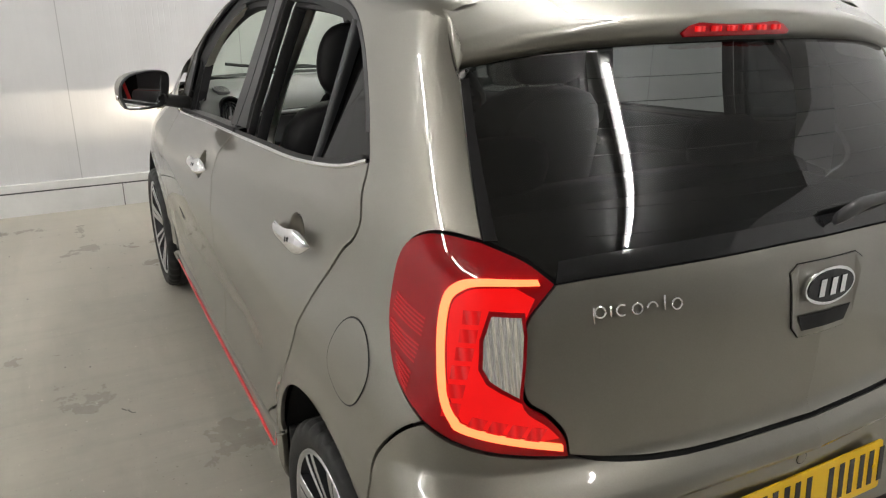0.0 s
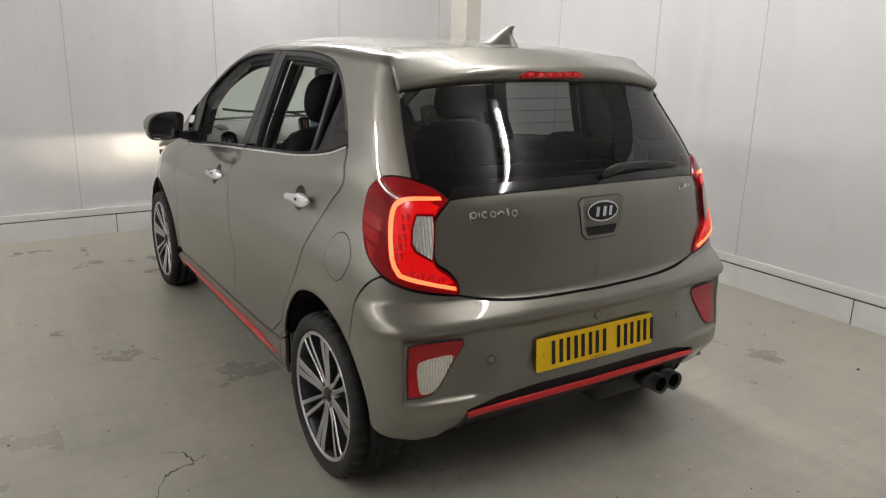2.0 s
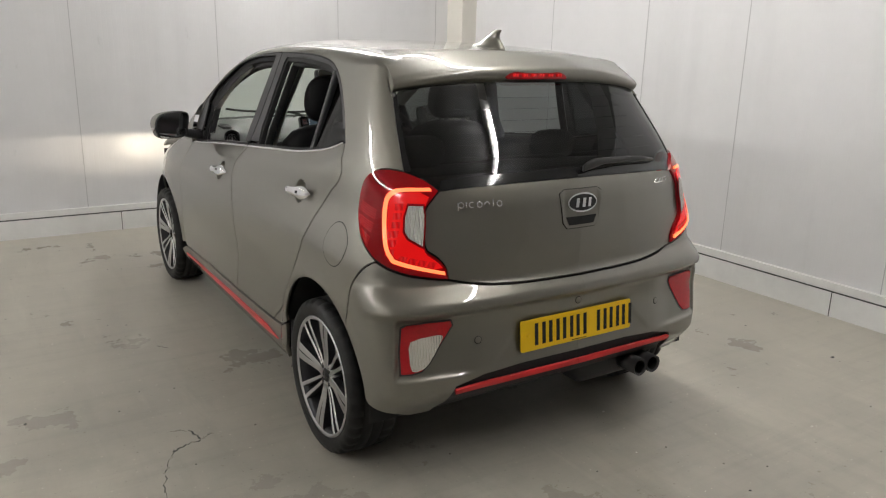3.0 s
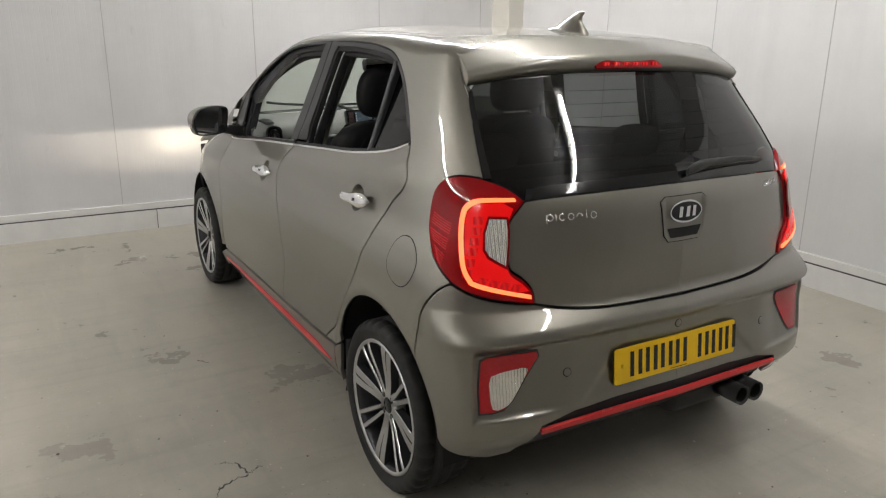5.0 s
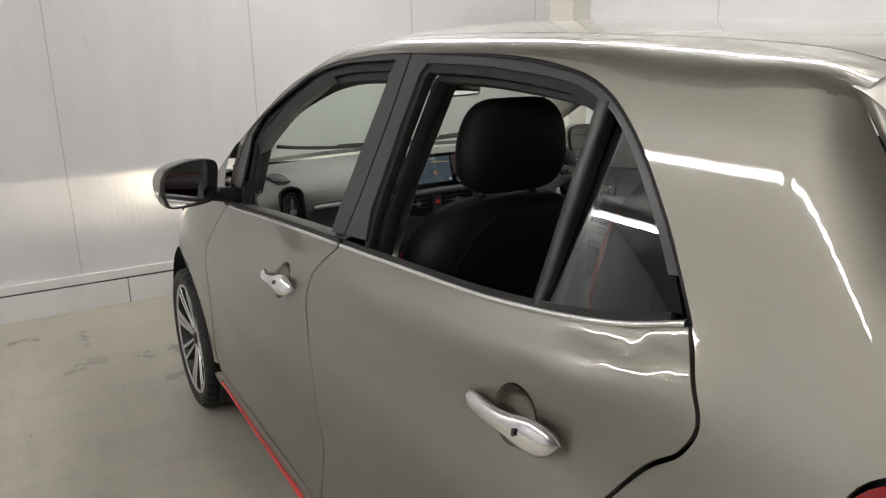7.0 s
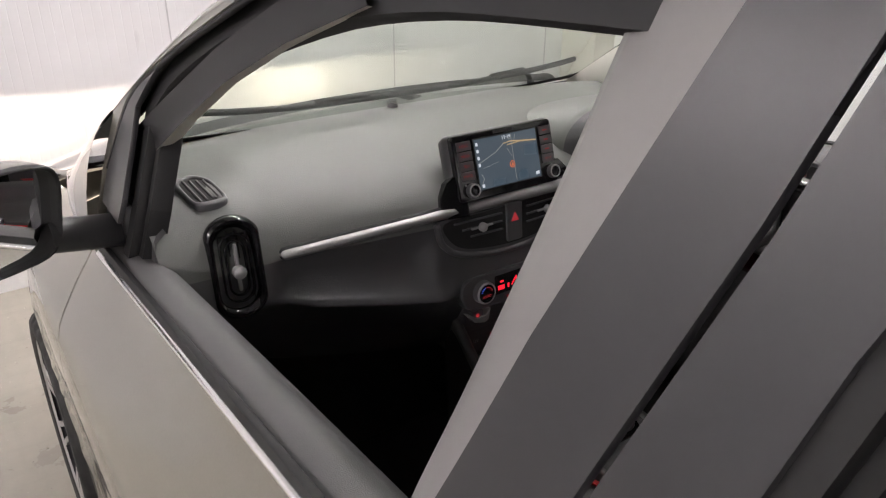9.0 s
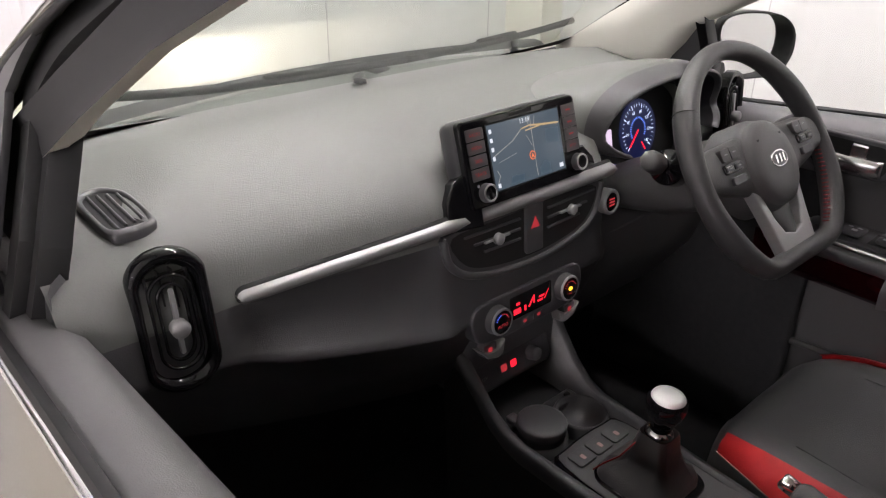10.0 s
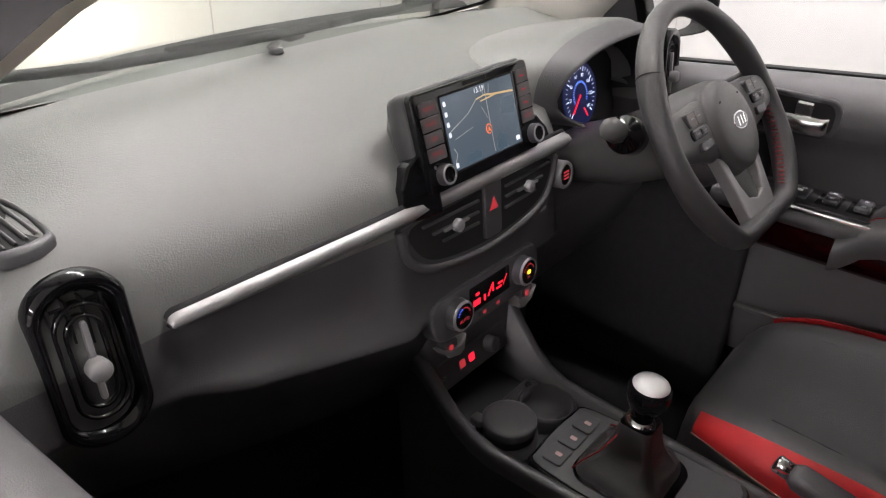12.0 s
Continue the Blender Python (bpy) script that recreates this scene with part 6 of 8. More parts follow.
# windscreen-base line, sensor dot and airbag embossing
part("dash_sensor", revolve_on(Matrix.Translation((-0.02, 2.13, 1.036)), [(0.0, 0.012), (0.006, 0.011), (0.008, 0.0)]), BLACKSATIN, dash)
ws_edge = [[Vector((x, 2.245 - 0.33 * x * x + d, 1.022 + h)) for d, h in ((0, 0.006), (0.012, 0.014), (0.035, 0.016))] for x in np.linspace(-0.53, 0.50, 60)]
part("screen_shroud", loft(ws_edge), RUBBERSEAL, dash)

AM = frame_at((-0.415, 1.792, 0.952), (1, -0.12, 0), (0, 0.45, 1))
words("AIRBAG", 0.013, AM @ Matrix.Translation((0, 0, 0.0006)), DASHLOW, dash, "airbag_lettering")

# floating display
SM = frame_at((-0.009, 1.749, 1.014), (1, 0, 0), (0, 0.30, 0.955))
disp = plate_on(SM, rrect(0, 0, 0.234, 0.120, 0.008), -0.012, 0.0, PIANO, dash, "touchscreen", "floating gloss black touchscreen unit showing a map", 0.003)
rows = [[SM @ Vector((p[0] * sx, p[1] * sy - dy, z)) for p in rrect(0, 0, 0.234, 0.120, 0.010)] for sx, sy, dy, z in ((1.0, 1.0, 0, -0.010), (1.025, 1.04, 0, -0.013), (1.025, 1.04, 0, -0.026), (1.0, 1.0, 0.002, -0.040), (0.86, 0.86, 0.012, -0.060), (0.7, 0.7, 0.02, -0.085))]
part("screen_housing", loft(rows, closed=True, cap=True), BLACKSATIN, disp)
plate_on(SM, rect(0.0035, 0.002, 0.150, 0.096), 0.0002, 0.0006, CUPDARK, disp, "screen_border")
plate_on(SM, rect(0.0035, 0.002, 0.145, 0.0905), 0.0007, 0.0012, SCREEN, disp, "map_screen", "lit map display")
Z0, Z1 = 0.0014, 0.0017
for a, b, w, mt in (((-0.064, 0.004), (-0.047, 0.010), 0.0012, ROAD), ((-0.047, 0.010), (-0.024, 0.018), 0.0012, ROAD), ((-0.024, 0.018), (-0.004, 0.031), 0.0014, ROAD), ((-0.004, 0.031), (0.014, 0.033), 0.0018, ROADO),
                    ((0.014, 0.033), (0.034, 0.030), 0.0024, ROADO), ((0.034, 0.030), (0.074, 0.026), 0.0026, ROADO), ((0.004, 0.027), (0.020, 0.028), 0.0018, ROADO), ((0.020, 0.028), (0.040, 0.0295), 0.0018, ROADO),
                    ((0.016, 0.046), (0.0155, -0.026), 0.0009, ROAD), ((0.0155, -0.026), (0.016, -0.040), 0.0009, ROAD), ((-0.062, -0.016), (-0.058, -0.024), 0.0010, ROAD), ((-0.058, -0.024), (-0.064, -0.034), 0.0010, ROAD),
                    ((0.004, 0.020), (0.013, 0.004), 0.0007, ROAD), ((-0.056, -0.006), (-0.020, 0.000), 0.0006, ROAD), ((0.012, 0.033), (0.008, 0.046), 0.0008, ROAD), ((0.022, 0.033), (0.026, 0.044), 0.0006, ROAD)):
    bar_between(a, b, w, SM, Z0, Z1, mt, disp, "map_road")
for pts in ([(0.022, -0.041), (0.045, -0.041), (0.045, -0.026), (0.034, -0.022), (0.022, -0.030)], [(-0.040, -0.041), (-0.012, -0.041), (-0.010, -0.031), (-0.036, -0.029)], [(0.042, 0.002), (0.072, -0.002), (0.072, 0.020), (0.044, 0.022)]):
    plate_on(SM, pts, 0.00125, 0.00135, MAPLAND, disp, "map_area")
plate_on(SM, oval(0.0105, -0.0095, 0.0060, 0.0064, 20), 0.0018, 0.0020, ORANGE, disp, "position_ring")
plate_on(SM, oval(0.0105, -0.0095, 0.0048, 0.0052, 20), 0.0021, 0.0022, SCREEN, disp, "position_field")
plate_on(SM, [(0.0105, -0.0060), (0.0075, -0.0132), (0.0105, -0.0114), (0.0135, -0.0132)], 0.0023, 0.0024, ORANGE, disp, "position_arrow")
for k in range(4):
    plate_on(SM, rrect(-0.064, 0.0385 - 0.0125 * k, 0.0048, 0.006, 0.0015), Z0, Z1, ICON, disp, "map_icon")
plate_on(SM, rrect(0.068, -0.036, 0.008, 0.006, 0.001), Z0, Z1, ICON, disp, "map_icon")
plate_on(SM, rrect(-0.062, -0.037, 0.005, 0.006, 0.001), Z0, Z1, ICON, disp, "map_icon")
words("13:19", 0.0095, SM @ Matrix.Translation((0.004, 0.0415, 0.0019)), ICON, disp, "clock_digits")
for k, wd in enumerate(("RADIO", "MEDIA", "SEEK", "TRACK")):
    yy = 0.0400 - 0.0178 * k
    plate_on(SM, rrect(-0.0925, yy, 0.032, 0.0162, 0.0015), 0.0003, 0.0018, BLACKSATIN, disp, "side_button", "", 0.0006)
    words(wd, 0.0066, SM @ Matrix.Translation((-0.0925, yy, 0.0020)), REDTEXT, disp)
plate_on(SM, oval(-0.100, -0.0285, 0.0022, 0.0022, 12), 0.0004, 0.0007, ICONDIM, disp, "power_mark")
for k, wd in enumerate(("", "", "", "SETUP")):
    yy = 0.0400 - 0.0178 * k
    plate_on(SM, rrect(0.0985, yy, 0.028, 0.0162, 0.0015), 0.0003, 0.0018, BLACKSATIN, disp, "side_button", "", 0.0006)
    if wd:
        words(wd, 0.0055, SM @ Matrix.Translation((0.0985, yy, 0.0020)), REDTEXT, disp)
    else:
        plate_on(SM, rect(0.0985, yy, 0.010, 0.0025), 0.0019, 0.0021, REDTEXT, disp, "button_mark")
plate_on(SM, rrect(0.0, 0.0545, 0.046, 0.0055, 0.001), 0.0002, 0.0008, CUPDARK, disp, "disc_slot")
for x in (-0.0885, 0.1045):
    K = SM @ Matrix.Translation((x, -0.040, 0))
    kn = part("rotary_knob", revolve_on(K, [(0.0, 0.0132), (0.009, 0.0128), (0.0105, 0.0124)]), BLACKSATIN, disp, "black rotary knob with silver ring")
    part("knob_ring", revolve_on(K, [(0.0104, 0.0125), (0.0115, 0.0118), (0.0112, 0.0098), (0.0104, 0.0094)]), SILVER, kn)
    part("knob_face", revolve_on(K, [(0.0106, 0.0096), (0.0102, 0.0080), (0.0104, 0.0)]), PIANO, kn)
# gloss pods beside the display
plate_on(frame_at((-0.140, 1.748, 0.968), (1, -0.25, 0), (0.12, 0.35, 1)), [(-0.022, -0.038), (0.035, -0.038), (0.035, 0.040), (0.016, 0.040), (-0.004, 0.026), (-0.018, 0.002)], -0.02, 0.004, PIANO, dash, "gloss_corner", "gloss black panel beside the display", 0.003)
plate_on(frame_at((0.138, 1.748, 0.962), (1, 0.15, 0), (-0.12, 0.35, 1)), [(-0.035, -0.030), (0.018, -0.030), (0.012, 0.006), (-0.010, 0.030), (-0.035, 0.034)], -0.02, 0.004, PIANO, dash, "gloss_corner", "", 0.003)
# centre vents with hazard button
CM = frame_at((0.002, 1.741, 0.903), (1, 0, 0), (0, 0.10, 1))
cv_out = ring([(-0.172, 0.026), (-0.158, -0.018), (-0.118, -0.044), (-0.03, -0.058), (0.06, -0.055), (0.132, -0.034), (0.158, 0.022), (0.08, 0.032), (-0.08, 0.030)], 4)
cvent = plate_on(CM, cv_out, -0.02, 0.006, BLACKSATIN, dash, "centre_vents", "black centre air vents", 0.003)
lip_path = line([(-0.172, 0.022), (-0.160, -0.018), (-0.118, -0.045), (-0.03, -0.059), (0.06, -0.056), (0.134, -0.035), (0.160, 0.020)], 6)
part("vent_lip", tube([CM @ Vector((x * 1.02, y * 1.03, 0.004)) for x, y in lip_path], 0.0062, 10), DASHLOW, cvent, "raised grey lip under the vents")
cv_in = [(x * 0.93, y * 0.84 - 0.0005) for x, y in cv_out]
plate_on(CM, cv_in, 0.0062, 0.0068, CUPDARK, cvent, "vent_throat")
for s in (-1, 1):
    for k in range(3):
        plate_on(CM, [(s * 0.030, 0.014 - 0.0155 * k + 0.002), (s * 0.030, 0.014 - 0.0155 * k - 0.001), (s * (0.140 - 0.018 * k), 0.016 - 0.0155 * k - 0.001), (s * (0.140 - 0.018 * k), 0.016 - 0.0155 * k + 0.002)][::s], 0.0068, 0.0105, BLACKSATIN, cvent, "vent_slat")
    plate_on(CM, rrect(s * 0.080, 0.0, 0.050, 0.0035, 0.0015), 0.0105, 0.0135, SILVER, cvent, "slider", "", 0.0006)
    part("slider_knob", revolve_on(CM @ Matrix.Translation((s * 0.080, 0.0, 0.0115)), [(0.0, 0.0085), (0.007, 0.0085), (0.009, 0.006), (0.0095, 0.0)]), SILVER, cvent)
haz = plate_on(CM, rrect(-0.002, -0.006, 0.036, 0.078, 0.005), 0.0062, 0.0125, BLACKSATIN, cvent, "hazard_button", "black hazard button with red triangle", 0.0015)
plate_on(CM, [(-0.002, 0.012), (-0.0115, -0.006), (0.0075, -0.006)], 0.0127, 0.0131, REDTEXT, haz, "hazard_triangle")
# engine start button
K = frame_at((0.187, 1.736, 0.886), (1, 0, 0), (0, 0.15, 1))
st = part("start_button", revolve_on(K, [(-0.01, 0.0215), (0.006, 0.0215), (0.009, 0.0200), (0.0095, 0.0165), (0.007, 0.0155)]), SILVER, dash, "round start button with silver ring")
part("button_face", revolve_on(K, [(0.0072, 0.0158), (0.0080, 0.0)]), PIANO, st)
for dy in (0.005, 0.0, -0.005):
    plate_on(K, rect(0, dy, 0.014, 0.0028), 0.0084, 0.0087, REDTEXT, st, "button_mark")

# heater panel
HM = frame_at((0.004, 1.732, 0.768), (1, 0, 0), (0, 0.12, 1))
hp = ring([(-0.118, 0.026), (-0.06, 0.032), (0.06, 0.032), (0.116, 0.026), (0.120, -0.014), (0.085, -0.036), (-0.085, -0.036), (-0.122, -0.014)], 4)
panel_h = plate_on(HM, hp, -0.02, 0.004, BLACKSATIN, dash, "heater_panel", "black climate panel with red readout", 0.003)
plate_on(HM, rrect(0, 0.003, 0.094, 0.038, 0.003), 0.0042, 0.0048, PIANO, panel_h, "readout_window")
for cx, w, cy, h in ((-0.032, 0.016, -0.004, 0.009), (-0.014, 0.004, -0.004, 0.009), (0.006, 0.003, 0.004, 0.014), (0.020, 0.012, -0.003, 0.003), (0.024, 0.012, 0.003, 0.003), (-0.030, 0.008, 0.008, 0.004)):
    plate_on(HM, rect(cx, cy, w, h), 0.0050, 0.0053, REDLIT, panel_h, "readout_bar")
bar_between((-0.006, -0.006), (0.004, 0.008), 0.003, HM, 0.0050, 0.0053, REDLIT, panel_h, "readout_bar")
bar_between((0.030, -0.004), (0.040, 0.010), 0.0012, HM, 0.0050, 0.0053, REDLIT, panel_h, "readout_bar")
for cx in (-0.016, 0.016):
    plate_on(HM, rrect(cx, -0.026, 0.024, 0.012, 0.002), 0.0042, 0.0052, BLACKSATIN, panel_h, "heater_button", "", 0.0004)
    plate_on(HM, oval(cx, -0.026, 0.004, 0.0028, 10), 0.0054, 0.0057, REDTEXT, panel_h, "button_mark")
for s in (-1, 1):
    K = HM @ Matrix.Translation((s * 0.0775, 0.0, 0.0))
    kn = part("heater_knob", revolve_on(K, [(0.0, 0.0235), (0.012, 0.0222), (0.0165, 0.0218)]), BLACKSATIN, panel_h, "black heater knob with silver rim")
    part("knob_ring", revolve_on(K, [(0.0164, 0.0219), (0.0185, 0.0212), (0.0195, 0.0198), (0.0185, 0.0180)]), SILVER, kn)
    part("knob_face", revolve_on(K, [(0.0187, 0.0182), (0.0180, 0.016), (0.0182, 0.0)]), PIANO, kn)
    T = K @ Matrix.Translation((0, 0, 0.0188))
    if s < 0:
        words("AUTO", 0.0075, T @ Matrix.Translation((0, -0.006, 0)), REDTEXT, kn)
    else:
        plate_on(T, oval(0, 0.0, 0.005, 0.0035, 12), 0, 0.0003, AMBER, kn, "button_mark")
        words("A/C", 0.0050, T @ Matrix.Translation((0, -0.008, 0)), REDTEXT, kn)
    for k in range(9):
        a = radians(20 + 17.5 * k)
        plate_on(T, rect(0.0125 * math.cos(a), 0.0125 * math.sin(a), 0.0022, 0.0014), 0, 0.0003, REDTEXT if (k < 5 or s > 0) else BLUETEXT, kn, "scale_mark")
    lev = HM @ Matrix.Translation((s * 0.088, -0.052, -0.002))
    b = plate_on(lev, [(-0.026, 0.012), (-0.012, -0.006), (0.010, -0.012), (0.020, -0.008), (0.026, 0.014), (0.014, 0.004), (-0.004, 0.002)] if s < 0 else [(-0.026, 0.014), (-0.020, -0.008), (-0.010, -0.012), (0.012, -0.006), (0.026, 0.012), (0.004, 0.002), (-0.014, 0.004)], -0.01, 0.010, SILVER, panel_h, "demist_key", "silver-edged demist key", 0.002)
    plate_on(lev, rrect(0.004 * -s * -1, 0.006, 0.026, 0.020, 0.003), -0.008, 0.006, BLACKSATIN, b, "key_face")
    plate_on(lev, rrect(0.004 * s, 0.006, 0.008, 0.008, 0.002), 0.0062, 0.0066, REDTEXT, b, "button_mark")
# lower stack with sockets
LM = frame_at((-0.012, 1.745, 0.650), (1, 0, 0), (0, 0.30, 1))
low = plate_on(LM, rrect(0, 0, 0.180, 0.044, 0.006), -0.02, 0.0, BLACKSATIN, dash, "socket_panel", "", 0.002)
for x, c in ((-0.018, REDTEXT), (0.004, REDLIT)):
    plate_on(LM, rrect(x, 0.0, 0.013, 0.012, 0.002), 0.0002, 0.0006, c, low, "socket_mark")
words("12V", 0.0085, LM @ Matrix.Translation((-0.062, -0.002, 0.0004)), ICONDIM, low, "socket_lettering")
part("socket_knob", revolve_on(LM @ Matrix.Translation((0.046, 0.002, 0)), [(0.0, 0.013), (0.014, 0.012), (0.016, 0.009), (0.0165, 0.0)]), BLACKSATIN, low)
part("stack_body", box_bm((-0.105, 1.752, 0.60), (0.105, 1.95, 0.83), 0.015, 3), DASHLOW, dash)

# instrument binnacle
rows = []
for y, cx, rx, zc, rz, lo in ((1.985, 0.350, 0.205, 0.985, 0.046, 0.05), (1.93, 0.350, 0.198, 0.985, 0.062, 0.05), (1.86, 0.350, 0.190, 0.985, 0.082, 0.05), (1.800, 0.350, 0.182, 0.985, 0.093, 0.05), (1.790, 0.350, 0.180, 0.985, 0.0935, 0.05), (1.783, 0.350, 0.177, 0.985, 0.0915, 0.05),
                              (1.737, 0.358, 0.172, 0.985, 0.087, 0.046), (1.731, 0.358, 0.169, 0.985, 0.084, 0.044), (1.733, 0.358, 0.165, 0.985, 0.080, 0.042), (1.742, 0.360, 0.160, 0.984, 0.076, 0.040), (1.79, 0.366, 0.150, 0.978, 0.074, 0.045), (1.835, 0.372, 0.142, 0.970, 0.074, 0.05)):
    row = []
    for a in np.linspace(radians(222), radians(-42), 49):
        c, w = math.cos(a), math.sin(a)
        up = max(0.0, w)
        q = smooth(1.80, 1.74, y)
        back = q * (0.028 * (1 - up) - 0.050 * max(0.0, -w))
        row.append(Vector((cx + rx * math.copysign(abs(c) ** 0.85, c), y + back, zc + (rz * up ** 0.72 if w > 0 else 1.1 * lo * w))))
    rows.append(row)
hood_rows = rows
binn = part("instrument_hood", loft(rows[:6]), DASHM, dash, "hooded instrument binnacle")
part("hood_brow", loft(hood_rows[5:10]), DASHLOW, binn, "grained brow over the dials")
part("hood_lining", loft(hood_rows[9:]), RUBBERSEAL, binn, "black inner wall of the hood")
GM = frame_at((0.396, 1.826, 0.937), (1, 0, 0), (0, 0.22, 0.975))
plate_on(GM, oval(-0.022, 0.004, 0.142, 0.098, 40), -0.01, 0.0, CUPDARK, binn, "dial_face", "dark instrument face")
dial = plate_on(GM, oval(-0.012, 0.008, 0.056, 0.056, 36), 0.0002, 0.002, DIALBLUE, binn, "speedometer", "lit blue-white dial with red needle")
for k in range(29):
    a = radians(225 - 270 * k / 28)
    big = k % 4 == 0
    r0, r1 = (0.040 if big else 0.043), 0.048
    bar_between((-0.012 + r0 * math.cos(a), 0.008 + r0 * math.sin(a)), (-0.012 + r1 * math.cos(a), 0.008 + r1 * math.sin(a)), 0.0014 if big else 0.0008, GM, 0.0022, 0.0025, DIALWHITE, dial, "dial_tick")
for k in range(1, 8):
    a = radians(225 - 270 * k * 4 / 28)
    words(str(20 * k), 0.0085, GM @ Matrix.Translation((-0.012 + 0.0335 * math.cos(a), 0.008 + 0.0335 * math.sin(a), 0.0024)), DIALWHITE, dial, "dial_number")
for k in range(24):
    a = radians(210 - 240 * k / 23)
    bar_between((-0.012 + 0.020 * math.cos(a), 0.008 + 0.020 * math.sin(a)), (-0.012 + 0.024 * math.cos(a), 0.008 + 0.024 * math.sin(a)), 0.0016, GM, 0.0022, 0.0025, DIALBLUE2, dial, "dial_tick")
bar_between((-0.012, 0.008), (-0.012 - 0.028, 0.008 - 0.028), 0.0026, GM, 0.0028, 0.0036, REDLIT, dial, "needle")
bar_between((-0.004, -0.016), (0.006, -0.032), 0.002, GM, 0.0028, 0.0036, REDLIT, dial, "needle")
plate_on(GM, rrect(-0.104, 0.006, 0.030, 0.036, 0.003), 0.0002, 0.001, LCD, binn, "trip_display", "lit pale trip display")
plate_on(GM, [(-0.135, -0.030), (-0.06, -0.046), (-0.05, -0.066), (-0.115, -0.062)], 0.0002, 0.001, VIOLET, binn, "trim_glow")

# steering column, stalks
rows = []
for y, w, h, z in ((1.600, 0.058, 0.052, 0.945), (1.612, 0.074, 0.060, 0.938), (1.68, 0.084, 0.060, 0.908), (1.74, 0.094, 0.046, 0.886), (1.83, 0.110, 0.030, 0.860)):
    rows.append([Vector((0.335 + w * math.copysign(abs(math.cos(a)) ** 0.7, math.cos(a)), y, z + h * math.copysign(abs(math.sin(a)) ** 0.7, math.sin(a)))) for a in np.linspace(0, 2 * math.pi, 37)[:-1]])
col = part("steering_column", loft(rows, closed=True, cap=True), COLUMNM, car, "dark plastic steering column shroud")
st = part("stalk", tube([(0.262, 1.668, 0.945), (0.232, 1.665, 0.955), (0.224, 1.664, 0.958), (0.2239, 1.664, 0.958), (0.205, 1.661, 0.965), (0.188, 1.659, 0.972)], [0.030, 0.029, 0.026, 0.014, 0.012, 0.012], 22), PIANO, col, "control stalk with turning end")
part("stalk_end", tube([(0.194, 1.660, 0.970), (0.190, 1.659, 0.972), (0.164, 1.655, 0.984), (0.158, 1.654, 0.987), (0.156, 1.6535, 0.988)], [0.013, 0.0175, 0.0170, 0.014, 0.004], 8), COLUMNM, st)
part("stalk", tube([(0.40, 1.632, 0.950), (0.44, 1.625, 0.962), (0.48, 1.612, 0.985), (0.52, 1.60, 1.0)], [0.022, 0.012, 0.012, 0.009], 12), BLACKSATIN, col, "control stalk")
part("under_panel", loft([[Vector((x, 1.78, 0.83)), Vector((x, 1.765, 0.76)), Vector((x, 1.80, 0.66)), Vector((x, 1.88, 0.55))] for x in (0.13, 0.25, 0.45, 0.62)]), COLUMNM, dash)

# steering wheel
WM = frame_at((0.330, 1.559, 0.974), (1, 0, 0), (0, 0.577, 0.817))
rim_path = []
for a in np.linspace(0, 2 * math.pi, 73)[:-1]:
    x, y = 0.182 * math.cos(a), 0.182 * math.sin(a)
    rim_path.append((x, max(y, -0.152)))


def wheel_rim():
    bm = bmesh.new()
    rows = []
    n = len(rim_path)
    P = [Vector((*p, 0.0)) for p in rim_path]
    P = [(P[i - 1] + 2 * P[i] + P[(i + 1) % n]) / 4 for i in range(n)]
    for i in range(n):
        d = (P[(i + 1) % n] - P[i - 1]).normalized()
        s = Vector((d.y, -d.x, 0))
        a0 = math.atan2(P[i].y, P[i].x)
        r = 0.0165 + 0.0025 * math.exp(-((abs(math.degrees(a0)) - 30) / 18) ** 2) + 0.0025 * math.exp(-((abs(math.degrees(a0)) - 150) / 18) ** 2)
        rows.append([WM @ (P[i] + s * (r * 0.92 * math.cos(b)) + Vector((0, 0, r * 1.05 * math.sin(b)))) for b in np.linspace(0, 2 * math.pi, 15)[:-1]])
    rows.append(rows[0])
    return loft(rows, closed=True)


sw = part("steering_wheel", wheel_rim(), LEATHER, car, "black leather flat-bottomed steering wheel with red stitching")
for s in (-1, 1):
    for k in range(26):
        a = radians(-52 + 62 * k / 25)
        p = Vector((s * (0.182 - 0.0165) * math.cos(a), (0.182 - 0.0165) * math.sin(a), 0.0))
        q = p + Vector((s * 0.004, 0.003, 0.006))
        part("stitch", tube([WM @ (p + Vector((0, 0, 0.006))), WM @ (p + Vector((-s * 0.0012, 0.002, -0.004)))], 0.0009, 4), REDSTITCH, sw)
PADC = Vector((-0.006, -0.004))
hubr = [[WM @ Vector((PADC.x + 0.062 * sc * math.cos(a), PADC.y + (0.064 + 0.003 * (math.sin(a) < 0)) * sc * math.sin(a), z + 0.006)) for a in np.linspace(0, 2 * math.pi, 41)[:-1]]
        for sc, z in ((1.14, -0.060), (1.12, -0.012), (1.06, -0.002), (1.035, -0.002), (1.03, 0.004), (0.99, 0.012), (0.90, 0.0165), (0.6, 0.019), (0.3, 0.020), (0.0, 0.0205))]
part("airbag_cover", loft(hubr, closed=True), COLUMNM, sw, "round dark horn pad")
PM = WM @ Matrix.Translation((PADC.x, PADC.y, 0.006))
plate_on(PM, oval(0, 0.0, 0.0235, 0.0135, 28), 0.0190, 0.0215, CHROME, sw, "wheel_badge", "oval badge with plain bars", 0.001)
plate_on(PM, oval(0, 0.0, 0.0212, 0.0112, 28), 0.0216, 0.0219, DARKBADGE, sw, "badge_field")
